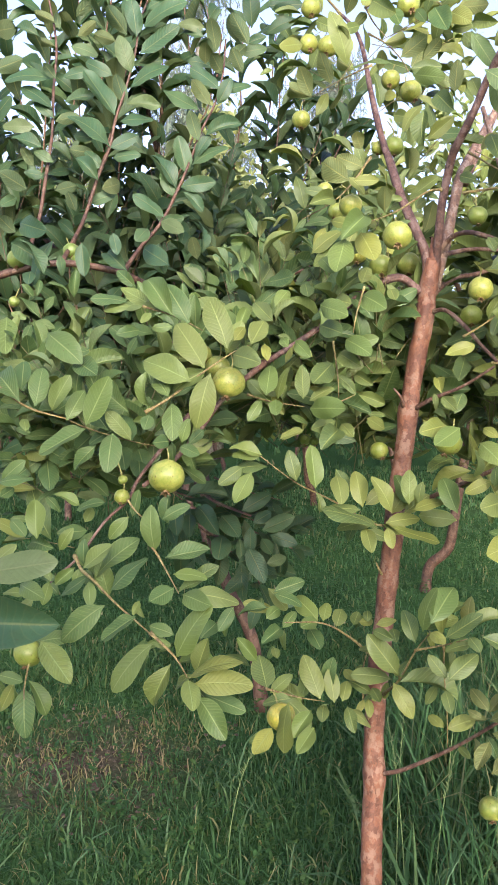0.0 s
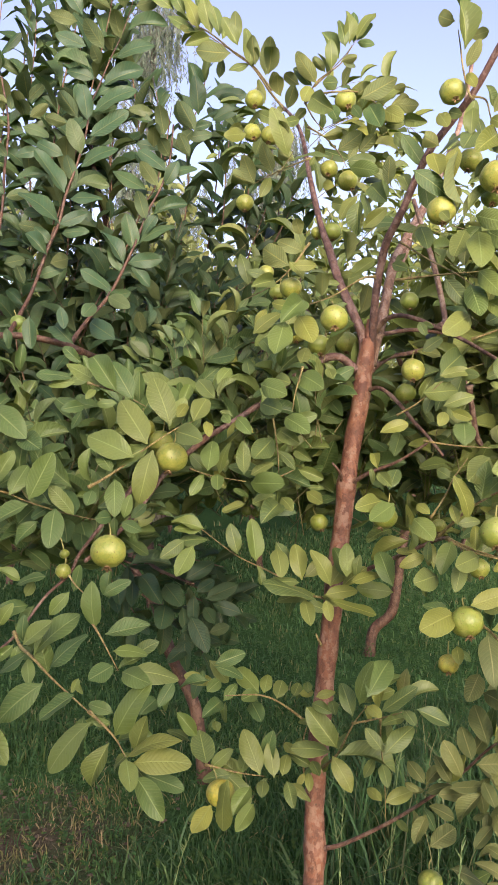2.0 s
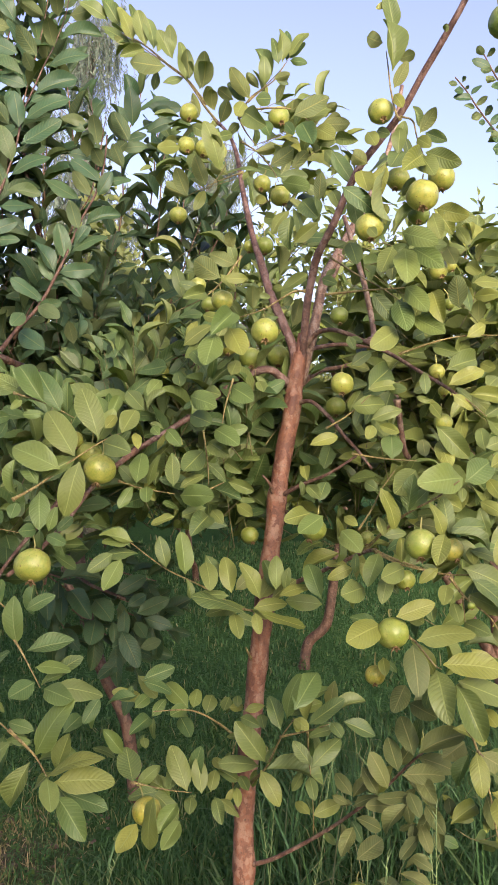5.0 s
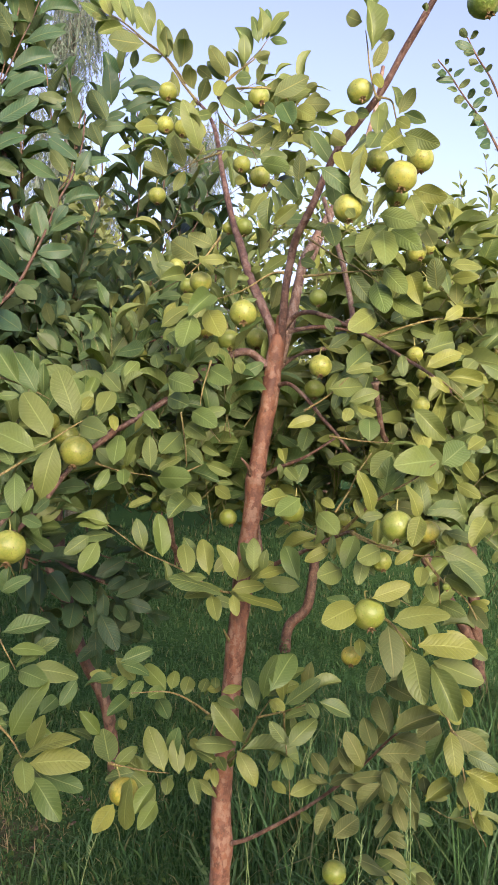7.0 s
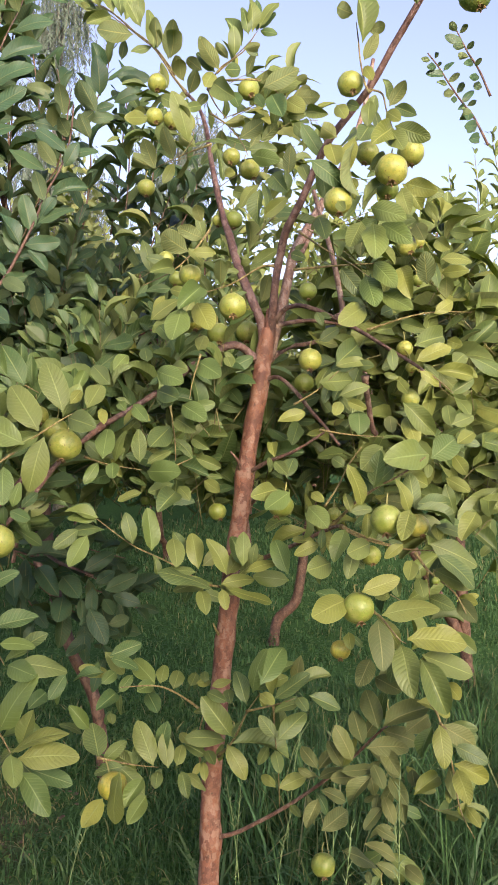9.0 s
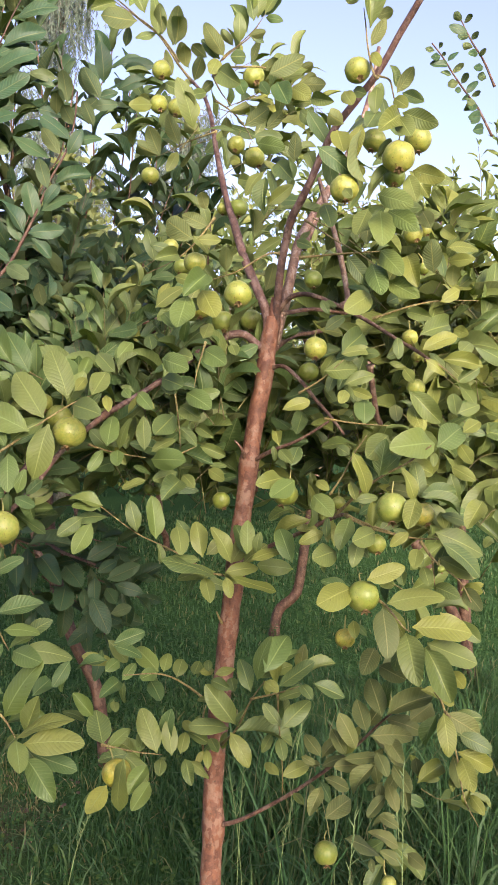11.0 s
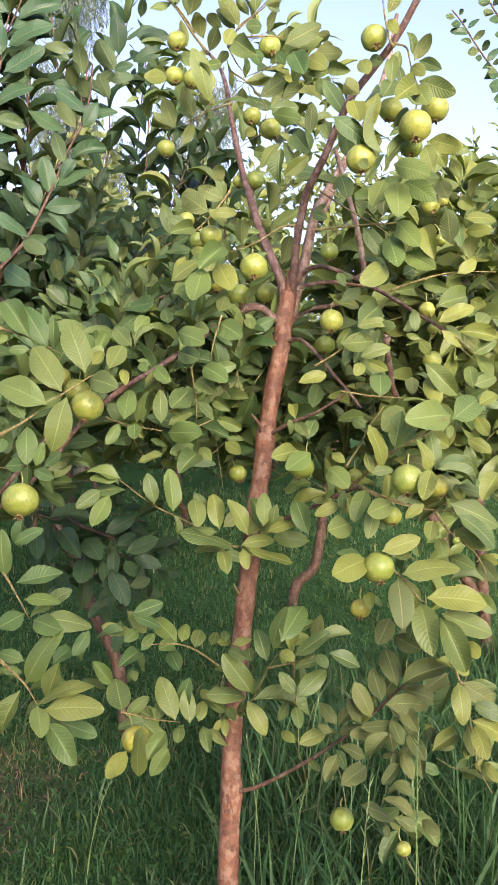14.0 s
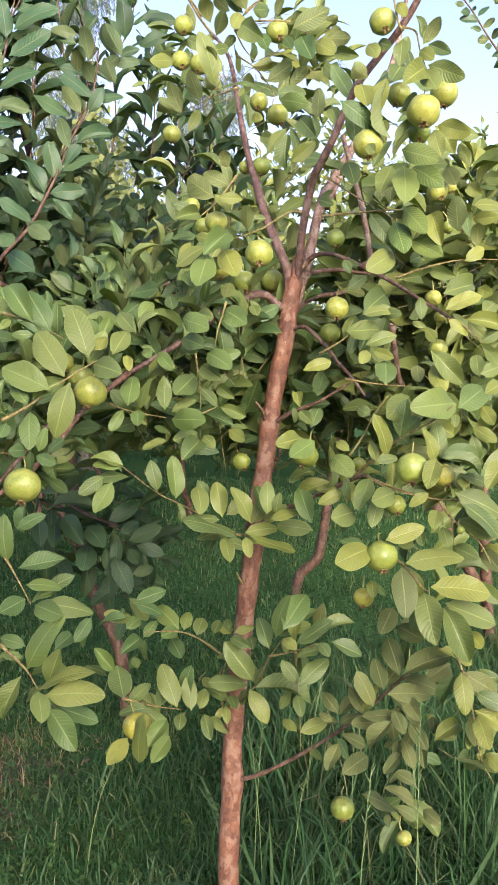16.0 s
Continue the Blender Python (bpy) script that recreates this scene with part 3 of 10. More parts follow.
def bareness(x, y):
    return max(0.0, 1.25 - math.hypot((x - BARE[0]) / BARE[2], (y - BARE[1]) / BARE[3]) + 0.5 * noise.noise(Vector((x * 4, y * 4, 0))))


def near_height(x, y):
    tall = 0.5 + 0.5 * math.tanh((x - 0.45) * 3.0)
    return 0.085 + 0.27 * tall * max(0.25, min(1.0, (4.2 - y) / 1.5)) + 0.05 * noise.noise(Vector((x * 2, y * 2, 7)))


grass_patch("grass", 62000, (-1.8, 2.4, 0.9, 4.2), near_height, 0.0025, grass_mat, "mixed green grass under the guava trees", 11, lambda x, y, r: r.random() > bareness(x, y) * 0.85, 0.95, True)
grass_patch("grass", 36000, (-5, 6, -5.5, 4.5), lambda x, y: 0.10 + 0.04 * noise.noise(Vector((x, y, 5))), 0.004, grass_mat, "short green orchard grass around the path", 16, lambda x, y, r: r.random() > bareness(x, y) * 0.85, 0.9, True)
grass_patch("tall_grass", 1500, (0.25, 1.9, 1.2, 3.2), lambda x, y: 0.5, 0.0032, grass_mat, "long green grass blades beside the trunk", 12, None, 0.75)
grass_patch("grass", 110000, (-6, 8, 4.0, 12.0), lambda x, y: 0.075 + 0.03 * noise.noise(Vector((x, y, 2))), 0.004, grass_mat, "short green orchard grass between the trees", 13, None, 0.5, True)
grass_patch("grass", 9000, (-14, 18, 11.0, 30.0), lambda x, y: 0.22, 0.011, grass_mat, "distant green orchard grass", 14)
grass_patch("dry_grass", 1500, (-1.6, 0.2, 1.4, 3.6), lambda x, y: 0.075, 0.0022, straw_mat, "dry straw-coloured grass on the bare patch", 15, lambda x, y, r: r.random() < 0.05 + bareness(x, y), 1.3)


grass_patch("broad_grass", 420, (-1.5, 0.3, 1.5, 2.7), lambda x, y: 0.20, 0.0034, broad_mat, "broad pale green grass blades at the edge of the bare soil", 17, lambda x, y, r: r.random() > bareness(x, y) * 0.7, 1.5)
grass_patch("broad_grass", 700, (0.22, 1.7, 1.3, 2.9), lambda x, y: 0.42, 0.0050, broad_mat, "broad arching green grass blades beside the trunk", 18, None, 1.3)


def soil_clods(count, seed):
    """Crumbs and clods of dry earth on the worn place."""
    rng = random.Random(seed)
    bm = bmesh.new()
    made = 0
    while made < count:
        x, y = rng.uniform(-1.5, -0.2), rng.uniform(2.2, 3.5)
        if rng.random() > bareness(x, y) * 0.9:
            continue
        r = rng.uniform(0.003, 0.009) * (2.0 if rng.random() < 0.12 else 1.0)
        made += 1
        ball = bmesh.ops.create_icosphere(bm, subdivisions=1, radius=r)["verts"]
        at = Vector((x, y, ground_z(x, y) + r * 0.25))
        for v in ball:
            v.co = at + Vector((v.co.x * 1.3, v.co.y, v.co.z * 0.7)) * (1 + 0.35 * noise.noise(v.co * 90 + at * 40))
    me = bpy.data.meshes.new("soil_clods")
    bm.to_mesh(me)
    bm.free()
    me.materials.append(clod_mat)
    return tagged(new("soil_clods", me), "crumbs and clods of dry brown earth on the bare patch", "soil", kind="stuff")


soil_clods(420, 31)


def weeds(count, area, seed):
    """Low broad-leaved weeds: rosettes of small oval leaves on short stems."""
    random.seed(seed)
    store = Foliage(TINY, (0, 0, 1))
    x0, x1, y0, y1 = area
    for _ in range(count):
        x, y = random.uniform(x0, x1), random.uniform(y0, y1)
        h = random.uniform(0.04, 0.13)
        for _ in range(random.randint(4, 10)):
            a = random.uniform(0, 6.283)
            foot = Vector((x, y, ground_z(x, y) + h * random.uniform(0.2, 1)))
            s = random.uniform(0.010, 0.024)
            store.add(foot, foot + Vector((math.cos(a) * s, math.sin(a) * s, random.uniform(-0.2, 0.6) * s)), random.uniform(-20, 20), 1.2)
    return store


weed_patch = tagged(thing("weeds", (0, 2.5, 0), "low broad-leaved green weeds among the grass", "weeds"), kind="stuff")
weeds(6500, (-2.2, 3.0, 1.5, 7.5), 21).build("weed_leaf", weed_mat, weed_patch, "small oval weed leaves")


def grass_stalk(x, y, height, lean, seed):
    """A tall grass stem with a loose seed head."""
    rng = random.Random(seed)
    top = thing("grass_stalk", (x, y, 0), "tall pale green grass stalk with a seed head", "grass", "seeding grass stalks")
    z = ground_z(x, y) - 0.01
    a = Vector((x, y, z))
    pts = (a, a + Vector((lean * 0.2, 0.01, height * 0.4)), a + Vector((lean * 0.55, 0.02, height * 0.75)), a + Vector((lean, 0.03, height)))
    bm = bmesh.new()
    tube(bm, pts, 0.0018, 0.0009, 5, 4, 0.0)
    part("stem", bm, seed_mat, top)
    head = bmesh.new()
    for k in range(14):
        t = 0.74 + 0.26 * k / 13
        p = pts[2].lerp(pts[3], (t - 0.74) / 0.26)
        q = p + Vector((rng.uniform(-0.012, 0.012), rng.uniform(-0.01, 0.01), 0.016))
        tube(head, (p, (p + q) / 2, q), 0.0018, 0.0006, 4, 2, 0.0)
    part("seed_head", head, seed_mat, top, "pale green seed head")


seed_mat = plain_noise("grass_seed", (0.11, 0.17, 0.06), (0.20, 0.25, 0.10), 120, 0.6)
for x, y, h, lean, k in ((0.24, 2.02, 0.55, 0.03, 1), (0.27, 2.05, 0.50, -0.04, 2), (0.33, 1.98, 0.44, 0.06, 3), (0.52, 2.1, 0.62, 0.02, 4), (0.66, 1.9, 0.52, -0.03, 5), (0.72, 2.2, 0.6, 0.05, 6), (-0.22, 2.2, 0.34, 0.08, 7), (0.44, 2.4, 0.55, 0.07, 8), (0.475, 1.36, 0.78, 0.01, 9), (0.36, 1.38, 0.70, 0.04, 10)):
    grass_stalk(x, y, h, lean, k)


# ---- the other guava trees of the orchard ----
def orchard_tree(place, trunk, limbs, crowns, seed, material, label, stems_label="thin stems of the leafy shoots", length=0.115, extra=(), wood=None, face=(0.12, -0.6, 0.7), shapes=FAR):
    """trunk: points and radii; limbs: point lists with radii; crowns: centre, radii, number of shoots; extra: shoots given one by one."""
    top = thing("guava_tree", place, label, "tree", "guava trees")
    bm = bmesh.new()
    tube(bm, trunk[0], trunk[1], trunk[2], 12, 6, 0.10, 0.015, 0.14)
    part("trunk", bm, bark_shade, top, "crooked reddish-brown trunk")
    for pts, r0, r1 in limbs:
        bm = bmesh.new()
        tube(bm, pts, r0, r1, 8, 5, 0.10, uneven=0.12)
        part("branch", bm, bark_shade, top)
    store, stems = Foliage(shapes, face), bmesh.new()
    random.seed(seed)
    for size, pts in extra:
        shoot(store, stems, pts, size * (1.12 if size > 0.125 else 1.3), 0.046, 0.004, 60, hang=0.02)
    for k, (c, r, n, *more) in enumerate(crowns):
        thicket(store, stems, c, r, n, *(more or (length,)), seed * 10 + k, 1.5 if more else 0.7, 0.35, (0.4, 0.8) if more else (0.22, 0.5))
    store.build("foliage", material, top, "dense dark green guava leaves", foliage_under_shade if material is foliage_shade else foliage_under)
    tagged(part("shoot_stem", stems, wood or stem_mat, top, stems_label), kind="stuff")
    return top


left_shoots = []
left_shoots.append((0.145, ((-1.006, 3.178, 1.981), (-0.966, 3.211, 2.313), (-0.947, 3.236, 2.577), (-0.930, 3.252, 2.753), (-0.953, 3.274, 2.996), (-0.942, 3.294, 3.217), (-0.909, 3.316, 3.437))))
left_shoots.append((0.145, ((-0.818, 3.193, 2.026), (-0.742, 3.220, 2.267), (-0.686, 3.241, 2.466), (-0.632, 3.264, 2.687), (-0.592, 3.294, 2.995), (-0.583, 3.312, 3.193))))
left_shoots.append((0.145, ((-1.139, 3.179, 2.071), (-1.151, 3.210, 2.423), (-1.229, 3.233, 2.733), (-1.163, 3.265, 3.041), (-1.141, 3.291, 3.306), (-1.163, 3.310, 3.526))))
left_shoots.append((0.14, ((-1.116, 3.124, 1.454), (-1.060, 3.147, 1.673), (-1.073, 3.167, 1.894))))
left_shoots.append((0.14, ((-0.531, 3.205, 1.980), (-0.581, 3.197, 1.915), (-0.620, 3.186, 1.827), (-0.674, 3.173, 1.716))))
left_shoots.append((0.13, ((-0.829, 3.156, 1.629), (-0.873, 3.172, 1.827), (-0.830, 3.190, 2.003), (-0.807, 3.204, 2.135))))
left_shoots.append((0.14, ((-1.028, 3.137, 1.541), (-1.116, 3.147, 1.718), (-1.182, 3.164, 1.938))))
left_shoots.append((0.14, ((-0.431, 3.207, 1.936), (-0.476, 3.223, 2.134), (-0.499, 3.238, 2.311))))
left_shoots.append((0.14, ((-0.852, 3.228, 2.422), (-0.831, 3.248, 2.642), (-0.853, 3.272, 2.908), (-0.831, 3.292, 3.128), (-0.798, 3.318, 3.393))))
left_shoots.append((0.14, ((-1.029, 3.217, 2.423), (-1.095, 3.236, 2.666), (-1.118, 3.260, 2.952), (-1.075, 3.284, 3.195), (-1.052, 3.308, 3.437))))
left_shoots.append((0.145, ((-0.566, 3.222, 1.950), (-0.446, 3.212, 2.177), (-0.365, 3.206, 2.358), (-0.304, 3.200, 2.468), (-0.287, 3.202, 2.646), (-0.308, 3.206, 2.823))))
left_shoots.append((0.14, ((-0.218, 3.188, 2.202), (-0.183, 3.187, 2.423), (-0.187, 3.190, 2.622), (-0.126, 3.186, 2.777), (-0.101, 3.186, 2.899))))
left_shoots.append((0.14, ((-0.065, 3.170, 2.157), (-0.041, 3.171, 2.355), (-0.029, 3.172, 2.533), (0.006, 3.171, 2.732))))
left_shoots.append((0.14, ((-0.520, 3.213, 1.717), (-0.387, 3.200, 1.861), (-0.232, 3.185, 1.926), (-0.133, 3.176, 1.980))))
left_shoots.append((0.14, ((-0.255, 3.186, 1.804), (-0.166, 3.177, 1.848), (-0.100, 3.171, 1.958))))
left_shoots.append((0.14, ((-0.388, 3.199, 1.716), (-0.299, 3.191, 1.893), (-0.319, 3.197, 2.070))))
left_shoots.append((0.13, ((-0.012, 3.162, 1.979), (0.056, 3.158, 2.157), (0.124, 3.153, 2.333))))
left_shoots.append((0.13, ((0.144, 3.149, 2.178), (0.211, 3.143, 2.310), (0.235, 3.142, 2.421))))
left_shoots.append((0.14, ((-0.492, 3.221, 2.403), (-0.501, 3.225, 2.691), (-0.476, 3.228, 3.001), (-0.507, 3.234, 3.222))))
left_shoots.append((0.14, ((-0.370, 3.210, 2.558), (-0.400, 3.217, 2.867), (-0.442, 3.225, 3.134))))
left_shoots.append((0.155, ((-0.485, 3.085, 0.971), (-0.316, 3.066, 0.916), (-0.146, 3.047, 0.851), (-0.015, 3.032, 0.824))))
left_shoots.append((0.15, ((-0.380, 3.072, 0.831), (-0.253, 3.056, 0.734), (-0.137, 3.042, 0.670))))
left_shoots.append((0.15, ((-0.211, 3.054, 0.830), (-0.083, 3.039, 0.783), (0.001, 3.029, 0.738))))
left_shoots.append((0.15, ((-0.528, 3.089, 0.875), (-0.423, 3.075, 0.778), (-0.381, 3.069, 0.703))))
left_shoots.append((0.15, ((-0.314, 3.067, 1.023), (-0.188, 3.052, 0.969), (-0.060, 3.039, 0.936))))
left_shoots.append((0.15, ((-0.548, 3.092, 1.024), (-0.443, 3.080, 0.938), (-0.337, 3.067, 0.874))))
left_shoots.append((0.15, ((-0.169, 3.047, 0.723), (-0.148, 3.043, 0.616), (-0.117, 3.039, 0.531))))
left_shoots.append((0.15, ((-0.852, 3.266, 2.056), (-0.829, 3.266, 2.377), (-0.839, 3.266, 2.698), (-0.803, 3.265, 3.019), (-0.779, 3.265, 3.340))))
left_shoots.append((0.15, ((-0.692, 3.262, 2.101), (-0.668, 3.262, 2.376), (-0.643, 3.260, 2.674), (-0.620, 3.260, 2.972), (-0.596, 3.260, 3.247))))
left_shoots.append((0.15, ((-0.531, 3.257, 2.146), (-0.508, 3.257, 2.421), (-0.487, 3.256, 2.697), (-0.470, 3.256, 2.971), (-0.447, 3.256, 3.201))))
left_shoots.append((0.15, ((-0.814, 3.491, 2.268), (-0.788, 3.491, 2.637), (-0.774, 3.491, 2.979), (-0.761, 3.491, 3.323))))
left_shoots.append((0.14, ((0.010, 3.275, 2.090), (0.046, 3.274, 2.297), (0.060, 3.275, 2.480), (0.083, 3.275, 2.640))))
left_shoots.append((0.14, ((0.147, 3.260, 2.066), (0.171, 3.260, 2.249), (0.184, 3.262, 2.410), (0.196, 3.262, 2.536))))
left_shoots.append((0.14, ((0.078, 3.266, 1.975), (0.114, 3.265, 2.181), (0.126, 3.266, 2.342))))
left_shoots.append((0.14, ((0.261, 3.247, 2.042), (0.273, 3.248, 2.203), (0.290, 3.248, 2.341))))
left_shoots.append((0.14, ((-0.114, 3.290, 2.206), (-0.073, 3.290, 2.481), (-0.053, 3.291, 2.687), (-0.029, 3.290, 2.824))))
left_shoots.append((0.15, ((-0.747, 3.113, 2.142), (-0.703, 3.110, 2.250), (-0.615, 3.102, 2.533), (-0.537, 3.095, 2.814), (-0.472, 3.090, 3.054), (-0.438, 3.085, 3.271), (-0.415, 3.083, 3.445))))
left_shoots.append((0.15, ((-0.712, 3.109, 2.467), (-0.668, 3.103, 2.750), (-0.613, 3.099, 2.967), (-0.579, 3.094, 3.185), (-0.568, 3.092, 3.402))))
left_shoots.append((0.15, ((-0.596, 3.108, 1.858), (-0.519, 3.102, 2.000), (-0.421, 3.095, 2.162))))
right_shoots = []
right_shoots.append((0.085, ((2.147, 4.988, 2.675), (2.149, 4.992, 2.930), (2.130, 4.998, 3.166))))
right_shoots.append((0.085, ((2.016, 5.002, 2.603), (1.982, 5.009, 2.858), (1.966, 5.013, 3.040))))
right_shoots.append((0.085, ((2.379, 4.963, 2.673), (2.291, 4.978, 3.001), (2.239, 4.988, 3.293))))

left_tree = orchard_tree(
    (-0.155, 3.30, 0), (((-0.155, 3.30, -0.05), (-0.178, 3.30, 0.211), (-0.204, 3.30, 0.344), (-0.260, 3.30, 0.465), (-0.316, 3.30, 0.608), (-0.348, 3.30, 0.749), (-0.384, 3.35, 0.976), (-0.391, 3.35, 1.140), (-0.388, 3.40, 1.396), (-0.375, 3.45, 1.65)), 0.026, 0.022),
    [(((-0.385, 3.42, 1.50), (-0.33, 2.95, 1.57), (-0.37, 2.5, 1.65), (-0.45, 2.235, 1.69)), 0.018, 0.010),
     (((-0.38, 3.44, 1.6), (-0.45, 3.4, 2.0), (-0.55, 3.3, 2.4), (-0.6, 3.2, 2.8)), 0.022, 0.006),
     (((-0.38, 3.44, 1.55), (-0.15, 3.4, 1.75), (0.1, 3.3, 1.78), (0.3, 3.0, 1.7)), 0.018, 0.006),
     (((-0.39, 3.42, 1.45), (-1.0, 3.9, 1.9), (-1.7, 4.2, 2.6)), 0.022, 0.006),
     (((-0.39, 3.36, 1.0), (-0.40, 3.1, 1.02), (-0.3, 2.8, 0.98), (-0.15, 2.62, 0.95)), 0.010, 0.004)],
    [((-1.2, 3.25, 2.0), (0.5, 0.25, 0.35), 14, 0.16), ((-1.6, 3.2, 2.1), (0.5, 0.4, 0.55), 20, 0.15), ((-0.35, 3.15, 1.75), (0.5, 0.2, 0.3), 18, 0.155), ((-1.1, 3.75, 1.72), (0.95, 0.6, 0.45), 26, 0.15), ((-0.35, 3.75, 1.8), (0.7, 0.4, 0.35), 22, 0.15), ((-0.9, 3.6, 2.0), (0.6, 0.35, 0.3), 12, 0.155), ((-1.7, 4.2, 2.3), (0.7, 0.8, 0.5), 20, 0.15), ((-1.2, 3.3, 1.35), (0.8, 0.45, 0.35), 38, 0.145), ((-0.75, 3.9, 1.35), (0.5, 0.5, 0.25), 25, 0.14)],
    5, foliage_shade, "tall guava tree in shade with long upright leafy shoots", extra=left_shoots, wood=stem_red, face=(0.08, -0.66, 0.75), shapes=SMALL)

right_tree = orchard_tree(
    (0.82, 5.19, 0), (((0.82, 5.19, -0.05), (0.86, 5.19, 0.15), (0.98, 5.18, 0.28), (1.03, 5.18, 0.56), (1.09, 5.18, 0.9), (1.2, 5.2, 1.4)), 0.036, 0.028),
    [(((1.2, 5.2, 1.35), (1.0, 4.8, 1.8), (0.7, 4.4, 2.2)), 0.024, 0.008),
     (((1.2, 5.2, 1.4), (1.6, 5.1, 2.0), (1.9, 5.0, 2.7)), 0.024, 0.007),
     (((1.1, 5.2, 1.1), (1.7, 4.8, 1.5), (2.3, 4.6, 1.8)), 0.02, 0.007),
     (((1.15, 5.2, 1.2), (0.8, 5.4, 1.8), (0.4, 5.5, 2.4)), 0.02, 0.007)],
    [((1.9, 4.7, 1.95), (0.95, 0.8, 0.85), 130), ((0.85, 4.9, 2.1), (0.9, 0.7, 0.8), 125), ((0.3, 5.6, 2.05), (0.7, 0.7, 0.9), 100), ((0.72, 4.4, 2.3), (0.45, 0.3, 0.4), 44)],
    6, foliage_mat, "guava tree of the next row, sunlit", extra=right_shoots)

# a forked tree behind the fruiting one
orchard_tree(
    (1.72, 4.09, 0), (((1.73, 4.09, -0.05), (1.70, 4.09, 0.27), (1.63, 4.01, 0.89), (1.62, 4.01, 1.06), (1.54, 4.03, 1.38), (1.5, 4.0, 1.8)), 0.034, 0.022),
    [(((1.70, 4.09, 0.25), (1.42, 4.03, 0.73), (1.24, 4.05, 1.06), (1.195, 4.06, 1.37), (1.155, 4.07, 1.65), (1.1, 4.08, 1.92)), 0.030, 0.022),
     (((1.2, 4.06, 1.35), (1.0, 3.5, 1.55), (0.8, 2.9, 1.6)), 0.016, 0.006),
     (((1.55, 4.02, 1.3), (1.3, 3.4, 1.5), (1.15, 2.8, 1.55)), 0.016, 0.006)],
    [((0.95, 2.6, 1.62), (0.55, 0.35, 0.38), 28), ((1.15, 2.4, 1.2), (0.4, 0.3, 0.3), 12), ((0.5, 2.75, 1.40), (0.4, 0.3, 0.25), 34), ((0.0, 2.6, 1.35), (0.45, 0.3, 0.16), 26)],
    7, foliage_mat, "forked guava tree crowded behind the fruiting tree", length=0.105, shapes=SMALL)

# rows behind and beside; trees behind the camera follow as unseen additions
copy_thing(right_tree, pose(-0.75, 6.7, 0, 0, 0, 160) @ Matrix.Diagonal((1.0, 1.0, 1.1, 1.0)))
for x, y, turn in ((-3.2, 5.4, 40), (3.6, 6.4, 200), (-2.25, 7.8, 100), (0.2, 8.6, 250), (2.6, 9.4, 20), (-4.6, 9.0, 300), (-1.0, 11.6, 150), (4.9, 10.0, 60), (1.6, 12.8, 310)):
    copy_thing(right_tree, pose(x, y, 0, 0, 0, turn))
for x, y, turn in ((-1.6, 8.6, 10), (1.3, 9.2, 130), (-3.4, 10.4, 220), (3.9, 8.2, 280), (0.0, 13.5, 80), (-2.6, 14.5, 190), (2.8, 14.0, 330), (-6.5, 13.0, 60), (6.2, 13.0, 120)):
    copy_thing(right_tree, pose(x, y, -0.45, 0, 0, turn))
for k in range(12):
    copy_thing(right_tree, pose(-9 + 1.7 * k + 0.5 * math.sin(5 * k), 17.5 + 1.2 * math.sin(3 * k), -0.9, 0, 0, 77 * k))

# unseen trees added behind the camera, sized to shade the left and lower part
for cx, cy, top, n, seed in ((2.2, -3.2, 1.8, 160, 61), (3.7, -3.3, 1.7, 150, 62), (0.3, -3.2, 3.3, 470, 63), (-1.2, -3.4, 3.45, 440, 64), (-2.9, -3.4, 3.3, 260, 65)):
    fork = 0.55 * top
    orchard_tree(
        (cx, cy, 0), (((cx, cy, -0.05), (cx + 0.04, cy, fork * 0.4), (cx - 0.03, cy, fork * 0.7), (cx, cy, fork)), 0.045, 0.032),
        [(((cx, cy, fork * 0.9), (cx + 0.3, cy, fork * 1.2), (cx + 0.5, cy - 0.1, top - 0.3)), 0.022, 0.006), (((cx, cy, fork * 0.85), (cx - 0.35, cy, fork * 1.15), (cx - 0.5, cy + 0.1, top - 0.35)), 0.022, 0.006)],
        [((cx, cy, 0.58 * top), (0.85, 0.5, 0.36 * top), n)],
        seed, foliage_mat, "unseen guava tree added behind the camera for shade")


